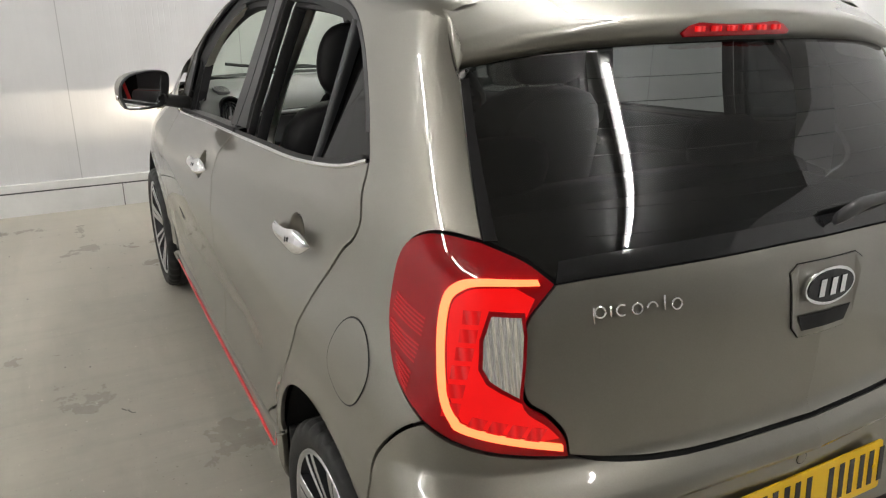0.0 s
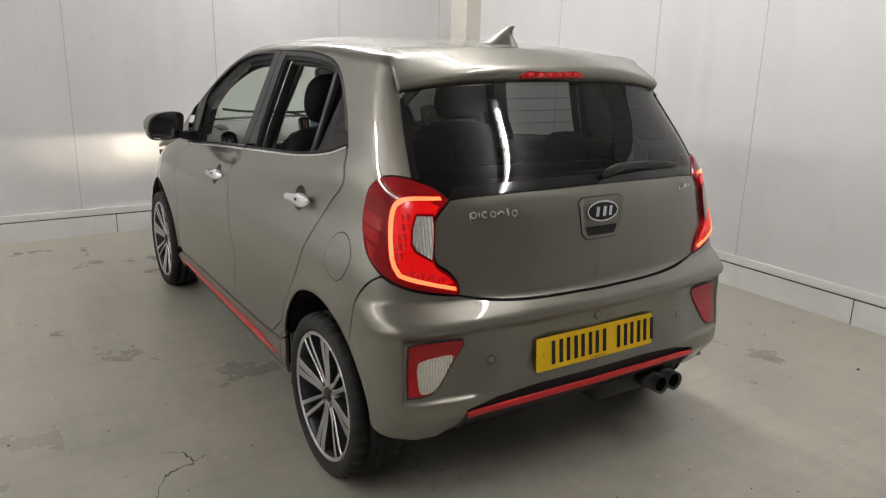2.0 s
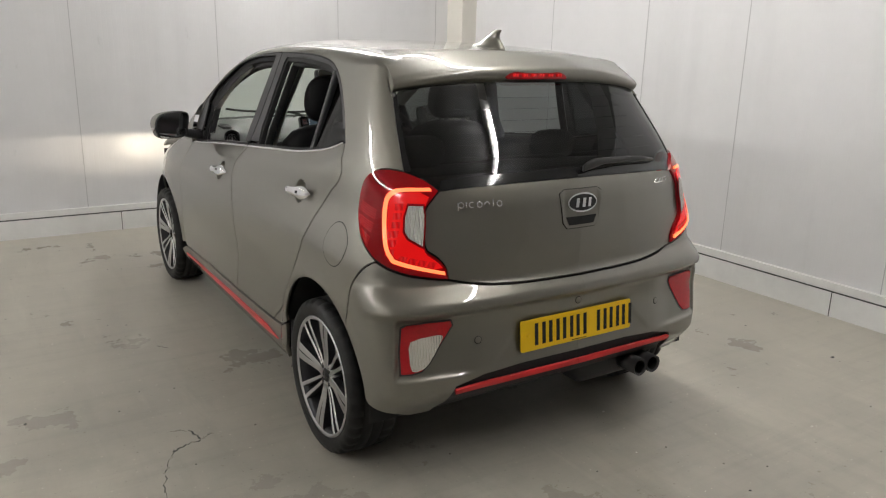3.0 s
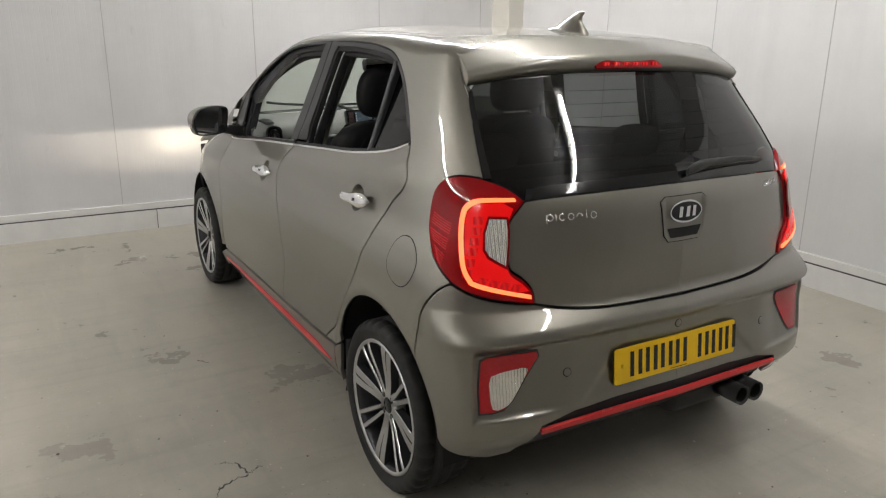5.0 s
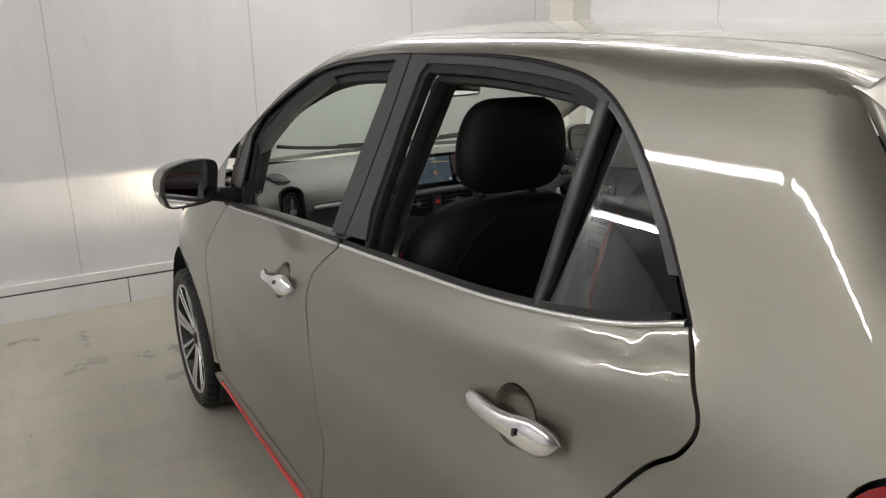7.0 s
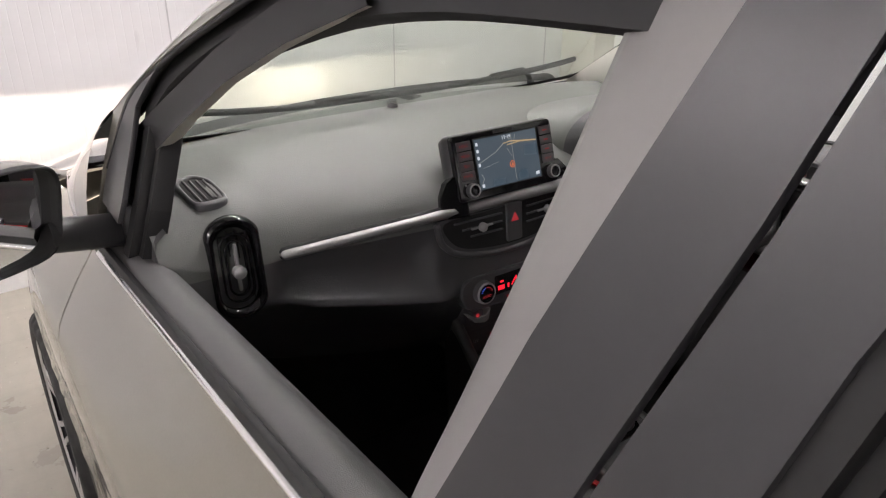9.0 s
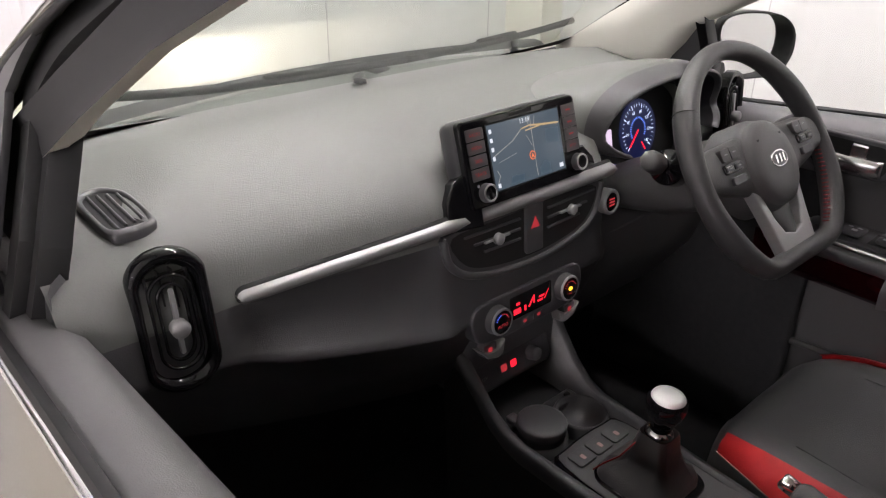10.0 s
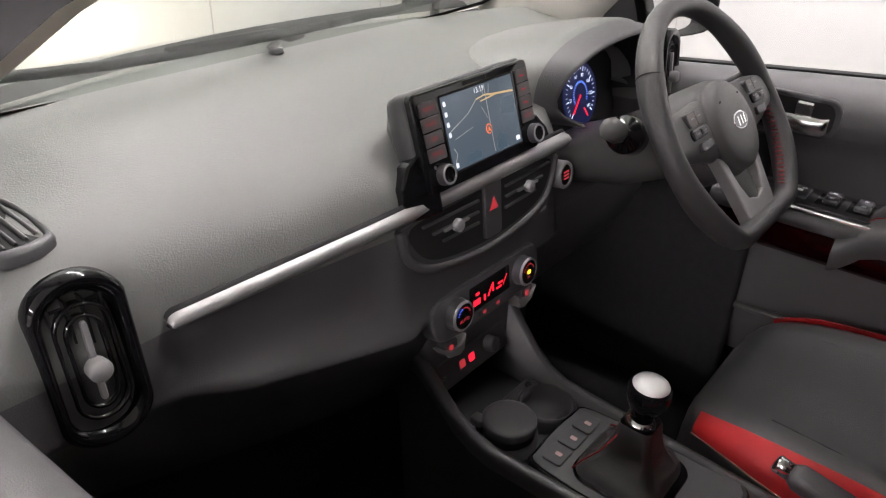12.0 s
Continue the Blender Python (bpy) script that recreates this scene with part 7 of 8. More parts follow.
for x0 in (-0.012, -0.001, 0.009):
    plate_on(PM, [(x0 - 0.0020, -0.0065), (x0 + 0.0020, -0.0065), (x0 + 0.0042, 0.0065), (x0 + 0.0002, 0.0065)], 0.0220, 0.0228, CHROME, sw, "badge_bar")
for x0, y0 in ((-0.03, 0.036), (0.03, 0.036), (0.0, -0.042)):
    plate_on(PM, rect(x0, y0, 0.012, 0.003), 0.0172, 0.0178, CUPDARK, sw, "pad_mark")
for s in (-1, 1):
    sp_bm = loft([[WM @ Vector((s * x, yc + h * math.copysign(abs(math.cos(a)) ** 0.7, math.cos(a)), zc + d * math.copysign(abs(math.sin(a)) ** 0.8, math.sin(a)))) for a in np.linspace(0, 2 * math.pi, 25)[:-1]] for x, yc, h, zc, d in ((0.03, 0.0, 0.050, -0.008, 0.020), (0.072, 0.004, 0.044, -0.008, 0.018), (0.088, 0.006, 0.041, -0.006, 0.018), (0.128, 0.010, 0.036, -0.004, 0.017), (0.150, 0.012, 0.030, -0.003, 0.015), (0.174, 0.012, 0.026, -0.001, 0.012))], closed=True)
    part("spoke", sp_bm, COLUMNM, sw, "wheel spoke with switches")
    for dx, dy, w, h, mt in ((0.109, 0.030, 0.046, 0.020, COLUMNM), (0.112, 0.010, 0.046, 0.015, PIANO), (0.106, -0.010, 0.036, 0.013, BLACKSATIN)):
        plate_on(WM, rrect(s * dx, dy, w, h, 0.005), 0.004, 0.0165, mt, sw, "wheel_switch", "", 0.0015)
    plate_on(WM, rect(s * 0.109, 0.030, 0.0012, 0.019), 0.0166, 0.0169, CUPDARK, sw, "switch_gap")
    for k in (-1, 1):
        plate_on(WM, rect(s * 0.109 + k * 0.011, 0.031, 0.008, 0.0016), 0.0167, 0.0169, ICONDIM, sw, "switch_mark")
        plate_on(WM, rrect(s * 0.112 + k * 0.012, 0.010, 0.017, 0.0075, 0.001), 0.0166, 0.0190, BLACKSATIN, sw, "rocker", "", 0.001)
        plate_on(WM, rect(s * 0.112 + k * 0.012, 0.010, 0.007, 0.0014), 0.0191, 0.0193, ICONDIM, sw, "switch_mark")
vee = [(-0.070, -0.036), (-0.052, -0.044), (-0.040, -0.086), (-0.026, -0.112), (0.0, -0.119), (0.026, -0.112), (0.040, -0.086), (0.052, -0.044), (0.070, -0.036), (0.058, -0.090), (0.050, -0.140), (0.040, -0.150), (-0.040, -0.150), (-0.050, -0.140), (-0.058, -0.090)]
plate_on(WM, vee, -0.014, 0.004, SATINGREY, sw, "lower_spoke", "satin silver split lower spoke", 0.003)
part("hub_lobe", loft([[WM @ Vector((w * math.cos(a), y, z + 0.010 * math.sin(a))) for a in np.linspace(0, 2 * math.pi, 17)[:-1]] for y, w, z in ((-0.05, 0.046, -0.016), (-0.085, 0.036, -0.012), (-0.115, 0.022, -0.008), (-0.130, 0.010, -0.006))], closed=True, cap=True), COLUMNM, sw)
part("leather_joint", tube([WM @ Vector((0.182 * math.cos(radians(146)) + 0.0180 * math.cos(b) * math.cos(radians(146)), 0.182 * math.sin(radians(146)) + 0.0180 * math.cos(b) * math.sin(radians(146)), 0.0190 * math.sin(b))) for b in np.linspace(0, 2 * math.pi, 21)[:-1]], 0.0007, 4, True), CUPDARK, sw)


# centre console with gear lever
def console_row(y, top, w, side):
    return [Vector((-w + 0.03, y, 0.26)), Vector((-w + 0.004, y, top + side - 0.030)), Vector((-w, y, top + side)), Vector((-w + 0.010, y, top + side + 0.004)), Vector((-w + 0.018, y, top + side)), Vector((-w + 0.022, y, top)), Vector((0, y, top)),
            Vector((w - 0.022, y, top)), Vector((w - 0.018, y, top + side)), Vector((w - 0.010, y, top + side + 0.004)), Vector((w, y, top + side)), Vector((w, y, top - 0.05)), Vector((w + 0.02, y, 0.26))]


CONSOLE = ((1.80, 0.560, 0.118, 0.160), (1.76, 0.560, 0.115, 0.135), (1.73, 0.560, 0.112, 0.100), (1.70, 0.560, 0.110, 0.066), (1.67, 0.560, 0.107, 0.044), (1.64, 0.560, 0.105, 0.034), (1.60, 0.566, 0.103, 0.026), (1.55, 0.570, 0.101, 0.020), (1.50, 0.572, 0.098, 0.016), (1.36, 0.572, 0.092, 0.012), (1.20, 0.570, 0.085, 0.008), (0.9, 0.55, 0.085, 0.004), (0.75, 0.55, 0.085, 0.0), (0.70, 0.30, 0.085, 0.0))
cons = part("centre_console", loft([console_row(*r)[1:12] for r in CONSOLE]), BLACKSATIN, car, "dark plastic centre console with cup holders")
for side in (slice(0, 2), slice(11, 13)):
    part("console_side", loft([console_row(*r)[side] for r in CONSOLE]), CARPET, cons, "carpeted console side")
part("console_tray", box_bm((-0.085, 1.70, 0.558), (0.085, 1.80, 0.566), 0.003), RUBBERSEAL, cons)
part("cup_well", revolve_on(Matrix.Translation((0.046, 1.640, 0.562)), [(0.0, 0.046), (0.022, 0.045), (0.026, 0.042), (0.024, 0.039), (0.001, 0.037), (0.0005, 0.0)], 36), BLACKSATIN, cons, "round cup holder")
part("cup_well", revolve_on(Matrix.Translation((-0.040, 1.652, 0.560)), [(0.0, 0.046), (0.020, 0.045), (0.022, 0.040)], 36), BLACKSATIN, cons)
part("cup_lid", revolve_on(Matrix.Translation((-0.040, 1.650, 0.566)), [(0.0, 0.036), (0.026, 0.037), (0.027, 0.0385), (0.029, 0.0395), (0.040, 0.0395), (0.043, 0.0375), (0.044, 0.032), (0.0445, 0.0)], 40), BLACKSATIN, cons, "round black lidded ashtray cup")
part("lid_tab", box_bm((-0.074, 1.676, 0.594), (-0.056, 1.696, 0.606), 0.003), BLACKSATIN, cons)
part("cup_divider", box_bm((0.010, 1.676, 0.562), (0.085, 1.700, 0.582), 0.006), BLACKSATIN, cons)
part("cup_stud", revolve_on(Matrix.Translation((0.066, 1.686, 0.582)), [(0.0, 0.006), (0.003, 0.005), (0.0035, 0.0)], 12), CUPDARK, cons)
BM = frame_at((-0.002, 1.500, 0.584), (1, 0, 0), (0, 1, 0.02))
bez_pts = ring([(-0.078, 0.075), (-0.045, 0.098), (0.045, 0.098), (0.078, 0.075), (0.080, -0.10), (0.070, -0.16), (-0.070, -0.16), (-0.080, -0.10)], 4)
bezel = plate_on(BM, bez_pts, -0.015, 0.004, PIANO, cons, "lever_bezel", "gloss black gear lever surround", 0.003)
plate_on(BM, [(x * 0.94, y * 0.95) for x, y in bez_pts], 0.0042, 0.0055, BLACKSATIN, bezel, "bezel_plate")
plate_on(BM, rrect(0.0, -0.022, 0.126, 0.130, 0.03), 0.0056, 0.0075, PIANO, bezel, "gaiter_frame", "", 0.001)
for k in (-1, 0, 1):
    plate_on(BM, rrect(k * 0.040, 0.068, 0.037, 0.030, 0.005), 0.0056, 0.0085, BLACKSATIN, bezel, "seat_heat_button", "", 0.001)
    plate_on(BM, rrect(k * 0.040, 0.066, 0.007, 0.010, 0.002), 0.0087, 0.0090, REDDIM, bezel, "button_mark")
gait = [[BM @ Vector((p[0] * sx + 0.010 * min(1.0, j / 4), p[1] * sy - 0.018 - 0.0 * sy, z + 0.004 * math.sin(9 * i + j * 2.1) * (0.2 < j / 6 < 0.75))) for i, p in enumerate(rrect(0, 0, 0.118, 0.120, 0.025))] for j, (sx, sy, z) in enumerate(((0.97, 0.97, 0.006), (0.95, 0.95, 0.014), (0.84, 0.86, 0.022), (0.62, 0.66, 0.030), (0.50, 0.52, 0.046), (0.44, 0.44, 0.064), (0.40, 0.40, 0.080), (0.37, 0.37, 0.086)))]
gaiter = part("gear_gaiter", loft(gait, closed=True), LEATHER, cons, "black leather gaiter with red stitching")
for s in (-1, 1):
    pts3 = [BM @ Vector((s * 0.059 * sx, 0.06 * sy - 0.018, z + 0.002)) for sx, sy, z in ((0.92, 0.92, 0.012), (0.76, 0.78, 0.024), (0.48, 0.54, 0.038), (0.30, 0.30, 0.068))]
    part("gaiter_seam", tube(pts3, 0.0012, 5), REDSTITCH, gaiter)
KM = Matrix.Translation((0.010, 1.482, 0.664)) @ Matrix.Rotation(radians(4), 4, "X") @ Matrix.Diagonal((1, 1, 0.90, 1))
part("lever_ring", revolve_on(KM, [(0.0, 0.0195), (0.003, 0.0215), (0.008, 0.0200), (0.012, 0.0150)]), CHROME, cons, "chrome lever ring")
knob = part("gear_knob", revolve_on(KM, [(0.011, 0.0150), (0.022, 0.0165), (0.034, 0.0215), (0.046, 0.0265), (0.058, 0.0285), (0.068, 0.0280), (0.074, 0.0250)], 36), PIANO, cons, "black gear knob with silver cap")
part("knob_cap", revolve_on(KM, [(0.0735, 0.0240), (0.0765, 0.0225), (0.0785, 0.0150), (0.0792, 0.0)], 36), BRUSHED, cons, "brushed silver cap")
# handbrake
hb = part("handbrake", tube([(0.045, 1.02, 0.600), (0.043, 1.15, 0.637), (0.041, 1.24, 0.659), (0.039, 1.292, 0.672), (0.039, 1.300, 0.674)], [0.016, 0.018, 0.0185, 0.0175, 0.013], 16), LEATHER, car, "black handbrake lever with silver button")
part("brake_button", tube([(0.039, 1.298, 0.6735), (0.038, 1.318, 0.679), (0.038, 1.321, 0.680)], [0.0115, 0.0115, 0.008], 14), CHROME, hb, "silver button")


# seats
def seat(x, name, label):
    def sec(y, z, wid, bol, low):
        pts = [(-wid * 0.98, low), (-wid - 0.004, z - 0.10), (-wid - 0.003, z - 0.055), (-wid + 0.006, z - 0.020), (-wid + 0.022, z + 0.004 + bol * 0.7), (-wid + 0.045, z + 0.012 + bol), (-wid * 0.64, z + 0.010 + bol * 0.7), (-wid * 0.5, z + 0.008), (-wid * 0.25, z + 0.009), (0, z + 0.010)]
        return [Vector((x + a, y, b)) for a, b in pts] + [Vector((x - a, y, b)) for a, b in pts[-2::-1]]
    HALF = curve([0.92, 1.10, 1.22, 1.30, 1.38, 1.43, 1.46, 1.478, 1.488], [0.228, 0.228, 0.224, 0.217, 0.204, 0.188, 0.168, 0.135, 0.085])
    TOPZ = curve([0.92, 1.10, 1.22, 1.30, 1.38, 1.43, 1.46, 1.478, 1.488], [0.575, 0.585, 0.596, 0.604, 0.607, 0.599, 0.584, 0.562, 0.530])
    RISE = curve([0.92, 1.10, 1.22, 1.32, 1.42, 1.488], [0.020, 0.030, 0.024, 0.010, 0.0, 0.0])
    ys = [1.488, 1.484, 1.478, 1.470, 1.46, 1.445, 1.43, 1.41, 1.38, 1.34, 1.30, 1.25, 1.20, 1.12, 1.04, 0.92]
    se = part(name, loft([sec(y, TOPZ(y), HALF(y), RISE(y), 0.33) for y in ys]), SEATLIT, car, label)
    # red side pieces, piped with thread, and the centre panel's seams
    for s in (-1, 1):
        rows, edge = [], []
        for i in range(17):
            t = i / 16
            y = 1.448 - 0.34 * t
            w, z, b = HALF(y), TOPZ(y), RISE(y)
            k = math.sin(min(1.0, t * 2.2 + 0.03) * math.pi / 2)
            a0 = Vector((x + s * (w + 0.0015), y, z - 0.016 * k - 0.010))
            a1 = Vector((x + s * (w - 0.005), y, z - 0.014 * k))
            a2 = Vector((x + s * (w - 0.020), y, z + 0.008 + b * 0.7))
            a3 = Vector((x + s * (w - 0.020 - 0.012 * k), y, z + 0.0130 + b))
            rows.append([a0, a1 + Vector((s * 0.004, 0, 0.002)), a2 + Vector((s * 0.004, 0, 0.003)), a3 + Vector((0, 0, 0.0015))])
            edge.append(a0 + Vector((s * 0.002, 0, 0)))
        part("red_insert", loft(rows), REDLEATHER, se, "red leather bolster insert")
        part("seam", tube(edge, 0.0014, 5), SEAMTHREAD, se)
        part("seat_seam", tube([(x + s * 0.6 * HALF(y), y, TOPZ(y) + 0.0095 + 0.4 * RISE(y)) for y in (1.36, 1.28, 1.2, 1.1, 1.0)], 0.0016, 5), CUPDARK, se)

    def back(z, y, wid, th, fw):
        pts = [(wid, y + 0.02), (wid * 0.98, y - th * 0.6), (wid * 0.72, y - th), (0, y - th - 0.012), (-wid * 0.72, y - th), (-wid * 0.98, y - th * 0.6), (-wid, y + 0.02), (-wid * 0.95, y + fw), (-wid * 0.7, y + fw * 0.8), (-wid * 0.45, y), (0, y - 0.006), (wid * 0.45, y), (wid * 0.7, y + fw * 0.8), (wid * 0.95, y + fw)]
        return [Vector((x + a, b, z)) for a, b in ring(pts, 2)]
    b_rows = [back(0.50, 0.965, 0.22, 0.09, 0.03), back(0.60, 0.955, 0.238, 0.10, 0.05), back(0.75, 0.925, 0.250, 0.10, 0.06), back(0.88, 0.895, 0.250, 0.10, 0.055), back(0.98, 0.875, 0.243, 0.095, 0.045), back(1.05, 0.862, 0.225, 0.088, 0.03), back(1.095, 0.853, 0.185, 0.075, 0.012), back(1.118, 0.845, 0.125, 0.055, 0.0), back(1.126, 0.838, 0.05, 0.02, 0.0)]
    bk = part("backrest", loft(b_rows, closed=True, cap=True), SEATDARK, se, "black leather backrest")
    part("back_seam", tube([(x + a, 0.80 + 0.10 * (1.05 - z) - 0.034, z) for a, z in ((-0.215, 0.72), (-0.20, 0.90), (-0.17, 1.0), (-0.13, 1.06), (-0.08, 1.095))], 0.002, 5), CUPDARK, se)
    for s in (-1, 1):
        part("red_edge", tube([(x + s * 0.225, 1.005, 0.66), (x + s * 0.238, 0.985, 0.76), (x + s * 0.238, 0.952, 0.88), (x + s * 0.228, 0.925, 0.98), (x + s * 0.20, 0.895, 1.05)], [0.005, 0.012, 0.012, 0.010, 0.004], 8), REDLEATHER, se, "red bolster piping")
    h_rows = []
    for k in range(15):
        t = -1 + 2 * k / 14
        zz = 1.240 + 0.104 * math.sin(t * math.pi / 2)
        q = math.cos(t * math.pi / 2) ** 0.42
        wd = (0.142 - 0.016 * t) * q
        dp = 0.055 * q
        yc = 0.815 - 0.03 * (zz - 1.24)
        h_rows.append([Vector((x + math.copysign(abs(math.cos(a)) ** 0.75, math.cos(a)) * wd, yc + math.copysign(abs(math.sin(a)) ** 0.8, math.sin(a)) * dp, zz)) for a in np.linspace(0, 2 * math.pi, 33)[:-1]])
    part("headrest", loft(h_rows, closed=True, cap=False), SEATDARK, se, "black leather headrest")
    part("headrest_seam", tube([(x - 0.005, 0.765 - 0.03 * (z - 1.24) - d, z) for z, d in ((1.150, -0.012), (1.19, -0.0015), (1.24, 0.003), (1.29, 0.0), (1.325, -0.012))], 0.0018, 5), CUPDARK, se)
    for s in (-1, 1):
        part("headrest_post", tube([(x + s * 0.07, 0.835, 1.08), (x + s * 0.07, 0.822, 1.18)], 0.006, 10), CHROMEDARK, se)
        part("post_collar", revolve_on(Matrix.Translation((x + s * 0.07, 0.835, 1.112)), [(0.0, 0.017), (0.012, 0.015), (0.016, 0.008)], 16), RUBBERSEAL, se)
    return se


seat(-0.335, "passenger_seat", "black leather front seat with red bolster piping")
seat(0.315, "driver_seat", "black leather front seat with red bolster inserts")
# rear bench
rows = [[Vector((x, y, z + 0.01 * math.cos(3 * x))) for y, z in ((0.72, 0.42), (0.73, 0.53), (0.66, 0.57), (0.45, 0.55), (0.30, 0.54), (0.22, 0.62), (0.16, 0.80), (0.10, 0.98), (0.07, 1.03), (0.02, 1.03), (0.0, 0.98), (0.02, 0.5))] for x in np.linspace(-0.60, 0.60, 19)]
bench = part("rear_bench", loft(rows), SEATDARK, car, "black rear bench seat")
for x in (-0.33, 0.33):
    h_rows = [[Vector((x + 0.12 * q * math.cos(a), 0.065 + 0.05 * q * math.sin(a), z)) for a in np.linspace(0, 2 * math.pi, 21)[:-1]] for z, q in ((1.03, 0.5), (1.045, 0.9), (1.09, 1.0), (1.13, 0.9), (1.15, 0.6), (1.155, 0.1))]
    part("rear_headrest", loft(h_rows, closed=True), SEATDARK, bench)
part("parcel_shelf", box_bm((-0.56, -0.36, 0.985), (0.56, 0.0, 1.005), 0.006), CARPET, car, "black parcel shelf")
part("cabin_floor", box_bm((-0.66, 0.0, 0.23), (0.66, 2.05, 0.27), 0.01), CARPET, car, "black carpet")
part("boot_floor", box_bm((-0.55, -0.42, 0.50), (0.55, 0.02, 0.53), 0.01), CARPET, car)
part("firewall", box_bm((-0.62, 2.03, 0.24), (0.62, 2.06, 1.0), 0.01), CARPET, car)
for s in (-1, 1):
    part("kick_panel", box_bm((min(s * 0.60, s * 0.63), 1.55, 0.24), (max(s * 0.60, s * 0.63), 2.12, 0.88), 0.008), CARPET, car)
part("pedal", box_bm((0.215, 1.93, 0.36), (0.27, 1.95, 0.44), 0.006), BLACKSATIN, car)
part("pedal", box_bm((0.32, 1.93, 0.36), (0.37, 1.95, 0.43), 0.006), BLACKSATIN, car)


# door linings and pillars
def lining(name, y0, y1, mirror, label="", mat=LINING, drop=0.0):
    rows = []
    for y in np.linspace(y0, y1, 26):
        b = BELT(y) - drop
        w = half_width(y, b + drop)
        low = 0.40 if y > 0.5 else 0.40 + 0.9 * (0.5 - y)
        s = -1 if not mirror else 1
        rows.append([Vector((s * (w - d), y, z)) for d, z in ((0.010, b + 0.002), (0.022, b + 0.010), (0.040, b + 0.012), (0.058, b + 0.007), (0.076, b - 0.009), (0.088, b - 0.035), (0.090, b - 0.058), (0.088, b - 0.078), (0.080, b - 0.088), (0.060, b - 0.102), (0.046, b - 0.14), (0.046, 0.78), (0.056, 0.60), (0.060, 0.5), (0.040, low))])
    return part(name, loft(rows), mat, car, label)


for mirror in ("", "copy"):
    s = -1 if not mirror else 1
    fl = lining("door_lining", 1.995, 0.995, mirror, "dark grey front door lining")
    rl = lining("door_lining", 0.93, 0.06, mirror, "black rear door lining", SEATDARK, 0.022)
    # inner handle cup with satin lever
    M = frame_at((s * (0.598 if mirror else 0.622), 1.530, 0.930 if mirror else 0.900), (0, -s, 0), (0, 0, 1))
    plate_on(M, rrect(0, 0, 0.150, 0.070, 0.022), -0.006, 0.004, BLACKSATIN, fl, "handle_bowl", "", 0.003)
    plate_on(M, rrect(0, 0, 0.132, 0.054, 0.018), 0.0042, 0.005, CUPDARK, fl, "handle_hollow")
    part("inner_handle", loft([[M @ Vector((x, y0_ + 0.016 * math.cos(a), zz + 0.008 * math.sin(a))) for a in np.linspace(0, 2 * math.pi, 13)[:-1]] for x, y0_, zz in ((-0.055, -0.010, 0.006), (-0.03, -0.012, 0.012), (0.01, -0.012, 0.016), (0.05, -0.012, 0.012), (0.060, -0.010, 0.006))], closed=True, cap=True), SATIN, fl, "satin metal door release")
    plate_on(M, rrect(0.018 * s, 0.014, 0.028, 0.024, 0.004), 0.005, 0.016, SATIN, fl, "lock_tab", "", 0.003)
    # armrest with switches over a dark red gloss band
    rows = [[Vector((s * (0.640 - d), y, z + 0.02 * smooth(1.35, 1.15, y))) for d, z in ((0.0, 0.792), (0.06, 0.792), (0.100, 0.788), (0.110, 0.774), (0.102, 0.755), (0.0, 0.72))] for y in np.linspace(1.62, 1.02, 14)]
    arm = part("armrest", loft(rows), LINING, fl)
    part("switch_plate", box_bm((min(s * 0.548, s * 0.634), 1.33, 0.7905), (max(s * 0.548, s * 0.634), 1.60, 0.7955), 0.002), BLACKSATIN, fl)
    part("switch_rim", box_bm((min(s * 0.533, s * 0.541), 1.33, 0.784), (max(s * 0.533, s * 0.541), 1.60, 0.7935), 0.003), SATIN, fl)
    if mirror:
        for y0 in (1.385, 1.435):
            part("switch_well", box_bm((0.566, y0 - 0.020, 0.7956), (0.618, y0 + 0.018, 0.7962)), CUPDARK, fl)
            for x0 in (0.572, 0.597):
                part("window_switch", box_bm((x0, y0 - 0.016, 0.7962), (x0 + 0.020, y0 + 0.008, 0.806), 0.003), BLACKSATIN, fl)
                part("switch_mark", box_bm((x0 + 0.006, y0 - 0.008, 0.8061), (x0 + 0.013, y0 - 0.001, 0.8064)), ICON2, fl)
        part("lock_switch", box_bm((0.566, 1.468, 0.7956), (0.612, 1.505, 0.803), 0.003), BLACKSATIN, fl)
        part("switch_mark", box_bm((0.585, 1.480, 0.8031), (0.594, 1.490, 0.8034)), ICON2, fl)
        for k in range(2):
            part("switch_mark", box_bm((0.600, 1.476 + 0.016 * k, 0.8031), (0.605, 1.484 + 0.016 * k, 0.8034)), ICON2, fl)
        part("mirror_switch", revolve_on(Matrix.Translation((0.592, 1.545, 0.7955)), [(0.0, 0.018), (0.006, 0.017), (0.008, 0.014), (0.0085, 0.0)], 24), BLACKSATIN, fl)
    rows = [[Vector((s * (0.640 - d), y, z)) for d, z in ((0.098, 0.768), (0.094, 0.735), (0.080, 0.700), (0.055, 0.680))] for y in np.linspace(1.64, 1.12, 10)]
    part("gloss_band", loft(rows), REDGLOSS, fl, "dark red gloss door band")
    rows = [[Vector((s * (0.640 - d), y, z + 0.016 * smooth(1.39, 1.30, y) - 0.035 * smooth(1.345, 1.40, y))) for d, z in ((0.0, 0.795), (0.04, 0.802), (0.085, 0.800), (0.108, 0.790), (0.118, 0.770), (0.112, 0.735), (0.06, 0.715))] for y in (1.40, 1.39, 1.375, 1.355, 1.33, 1.28, 1.20, 1.10, 1.02)]
    part("arm_pad", loft(rows), LINING, fl, "soft dark armrest pad")
    part("arm_seam", tube([r[2] + Vector((0, 0, 0.0006)) for r in rows[2:]], 0.0013, 5), REDSTITCH, fl)
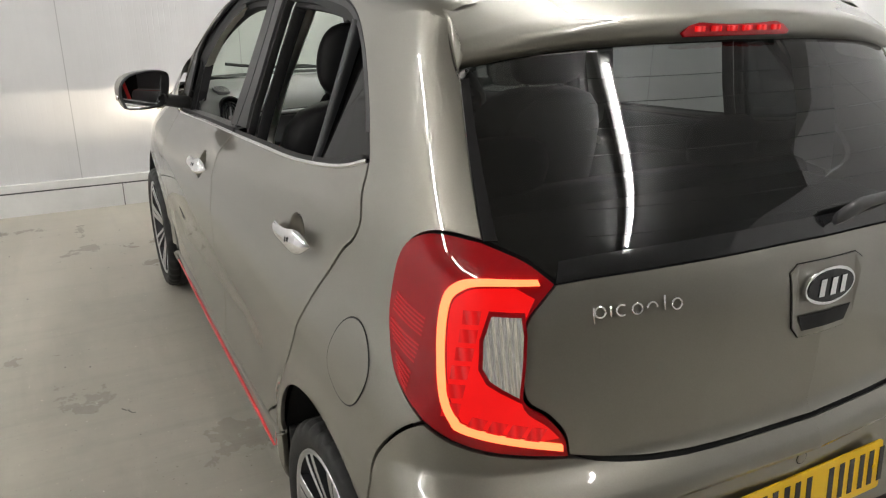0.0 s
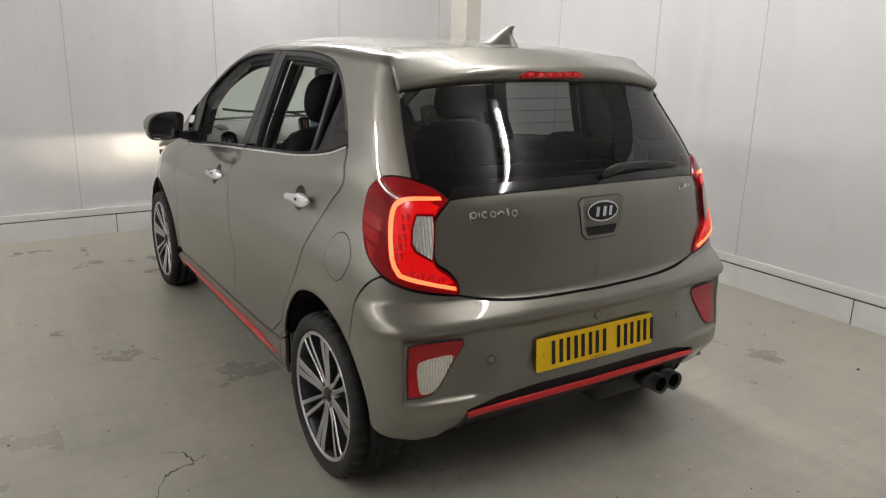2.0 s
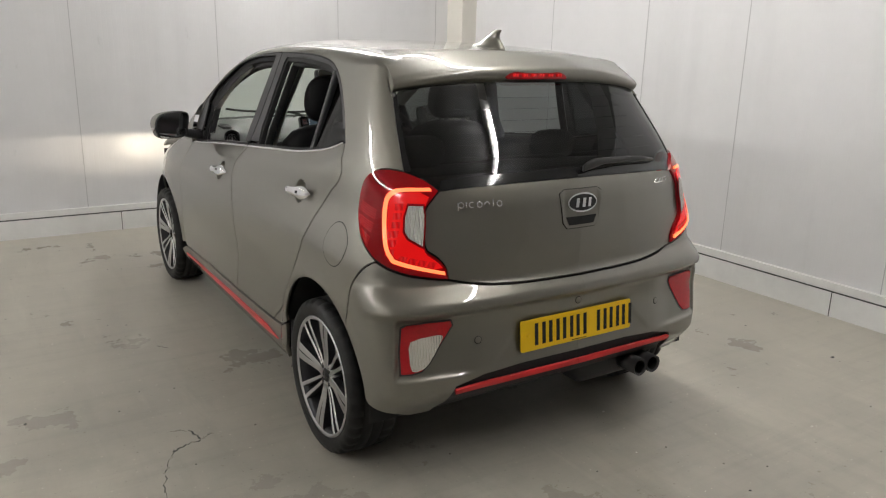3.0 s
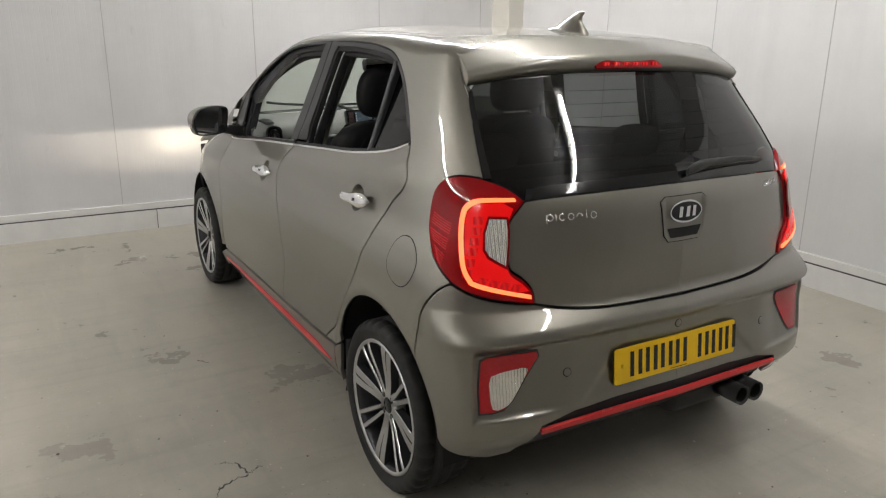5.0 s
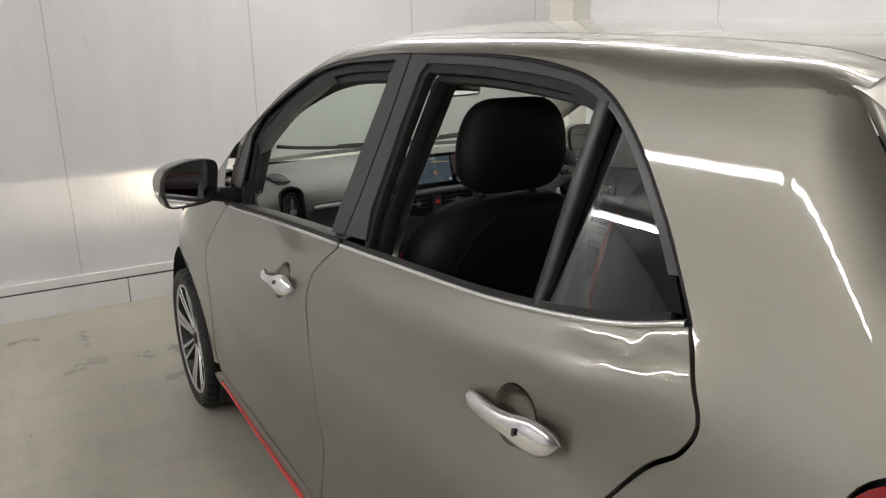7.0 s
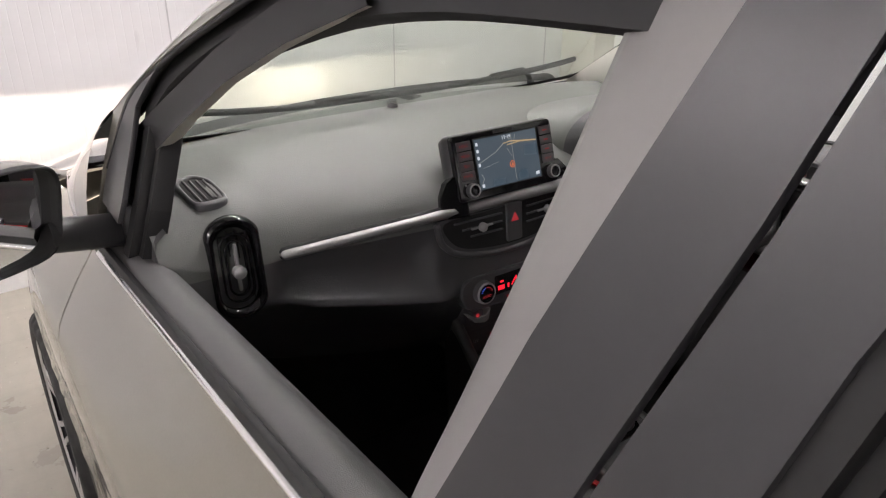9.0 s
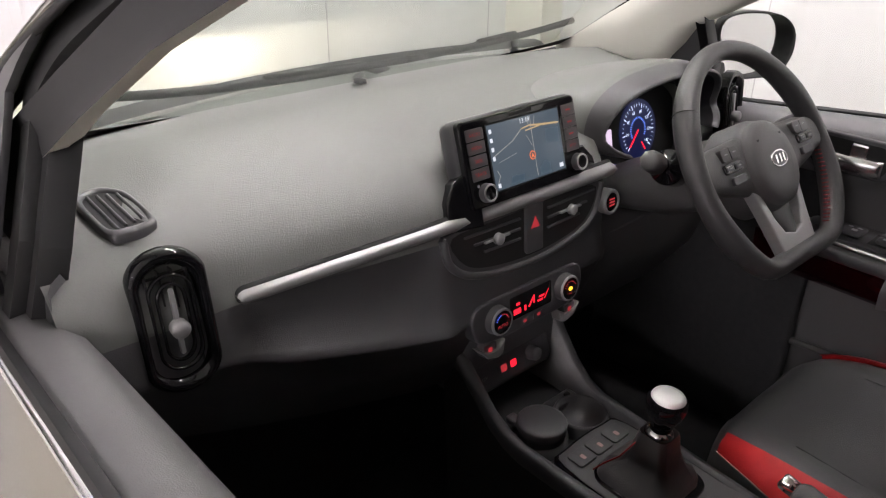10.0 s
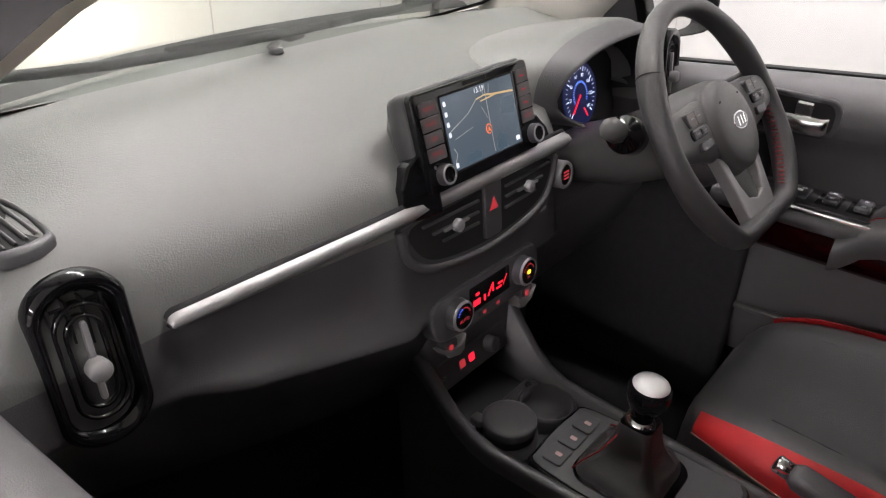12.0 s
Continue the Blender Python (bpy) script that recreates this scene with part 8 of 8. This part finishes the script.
    part("sill_seal", tube([(s * 0.615, y, z) for y, z in ((1.86, 0.74), (1.785, 0.622), (1.746, 0.581), (1.715, 0.546), (1.691, 0.527), (1.65, 0.520), (1.609, 0.519), (1.453, 0.530), (1.2, 0.54), (1.0, 0.56))], 0.0075, 8), COLUMNM, fl, "grey door-opening seal")
    # pillar trims
    def strip(name, pts, mat, wdir, w):
        rows = []
        for p in pts:
            P = Vector((s * p[0], p[1], p[2]))
            a = Vector((s * wdir[0], wdir[1], wdir[2]))
            rows.append([P - a * w, P - a * w * 0.6 + Vector((-s * 0.010, -0.004, 0)), P + Vector((-s * 0.014, -0.005, 0)), P + a * w * 0.6 + Vector((-s * 0.010, -0.002, 0)), P + a * w])
        return part(name, loft(rows), mat, car)
    seal_rows, trim_rows = [], []
    for o, m, g in zip(((0.622, 1.965, 0.965), (0.604, 1.911, 1.037), (0.600, 1.850, 1.108), (0.592, 1.725, 1.177), (0.580, 1.575, 1.256), (0.566, 1.428, 1.319), (0.548, 1.300, 1.365)),
                       ((0.590, 2.030, 0.985), (0.565, 1.972, 1.031), (0.560, 1.903, 1.093), (0.556, 1.780, 1.166), (0.550, 1.630, 1.243), (0.540, 1.500, 1.300), (0.522, 1.360, 1.356)),
                       ((0.560, 2.160, 0.990), (0.548, 2.107, 1.026), (0.545, 2.020, 1.085), (0.540, 1.900, 1.170), (0.532, 1.740, 1.262), (0.522, 1.585, 1.338), (0.508, 1.430, 1.392))):
        O, I, G = (Vector((s * p[0], p[1], p[2])) for p in (o, m, g))
        oy, oz = o[1] + 0.045, o[2] + 0.03
        P = Vector((s * (half_width(min(oy, 1.99), oz) - 0.016), oy, oz))
        seal_rows.append([P, (P + O) / 2 + Vector((-s * 0.004, -0.006, -0.003)), O])
        trim_rows.append([O, O.lerp(I, 0.35) + Vector((-s * 0.006, -0.006, 0)), O.lerp(I, 0.75) + Vector((-s * 0.006, -0.004, 0)), I, I.lerp(G, 0.5) + Vector((-s * 0.004, 0, -0.002)), G, lid(s * 0.555, G.y + 0.02) - Vector((0, 0, 0.006))])
    part("pillar_seal", loft(seal_rows), RUBBERSEAL, car, "black door-opening seal along the pillar")
    part("pillar_trim", loft(trim_rows), HEADLINER, car, "pale grey windscreen pillar trim")
    part("dash_end_panel", loft([[Vector((s * x, y, z)) for y in (1.80, 1.90, 2.00, 2.12)] for x, z in ((0.640, 0.62), (0.640, 0.86), (0.638, 0.94), (0.632, 0.985), (0.615, 1.000))]), BLACKSATIN, car)
    strip("pillar_trim", [(0.615, 0.915, 0.90), (0.606, 0.902, 1.03), (0.560, 0.885, 1.18), (0.510, 0.870, 1.30), (0.465, 0.855, 1.41)], HEADLINER, (0.0, 1.0, 0.12), 0.042)
    strip("pillar_trim", [(0.60, 0.00, 1.02), (0.58, 0.0, 1.15), (0.545, 0.02, 1.28), (0.51, 0.08, 1.39)], HEADLINER, (0.05, 1.0, 0.12), 0.06)
    tri = [(1.84, 0.955), (1.985, 0.955), (1.97, 1.06), (1.86, 1.150)]
    tri_bm = bmesh.new()
    tri_bm.faces.new([tri_bm.verts.new((s * (half_width(y, z) - 0.045), y, z)) for y, z in (tri if s < 0 else tri[::-1])])
    part("sail_trim", tri_bm, BLACKSATIN, fl)

# headliner
rows = []
for y in np.linspace(0.0, 1.46, 26):
    rows.append([lid(x, y) - Vector((0, 0, 0.030 + 0.02 * smooth(0.35, 0.52, abs(x)))) for x in np.linspace(-roof_half(y) + 0.03, roof_half(y) - 0.03, 19)])
part("headliner", loft(rows), HEADLINER, car, "pale grey headliner")
rm = part("mirror_stalk", tube([(0.0, 1.66, 1.365), (0.0, 1.60, 1.33)], 0.008, 8), BLACKSATIN, car)
RM = frame_at((0.0, 1.585, 1.315), (1, 0.30, 0), (-0.03, 0.10, 1))
plate_on(RM, rrect(0, 0, 0.225, 0.066, 0.022), -0.02, 0.004, BLACKSATIN, rm, "rear_view_mirror", "black-framed rear view mirror", 0.004)
plate_on(RM, rrect(0, 0, 0.212, 0.054, 0.018), 0.0042, 0.0047, MIRROR, rm, "mirror_glass")
# front wipers at the foot of the screen
for x0, x1 in ((-0.47, 0.10), (0.04, 0.46)):
    rest = [Vector((x, 2.095 - 0.16 * x * x, lid(x, 2.095 - 0.16 * x * x).z + 0.006)) for x in np.linspace(x0, x1, 15)]
    w = part("front_wiper", tube(rest, 0.0065, 8), RUBBERSEAL, car, "black windscreen wiper")
    pivot = Vector((x1 + 0.02, 2.235, lid(x1, 2.235).z + 0.004))
    part("wiper_arm", tube([pivot, pivot.lerp(rest[9], 0.5) + Vector((0, 0, 0.012)), rest[9] + Vector((0, 0, 0.006)), rest[6] + Vector((0, 0, 0.006))], [0.010, 0.008, 0.006, 0.005], 6), RUBBERSEAL, w)
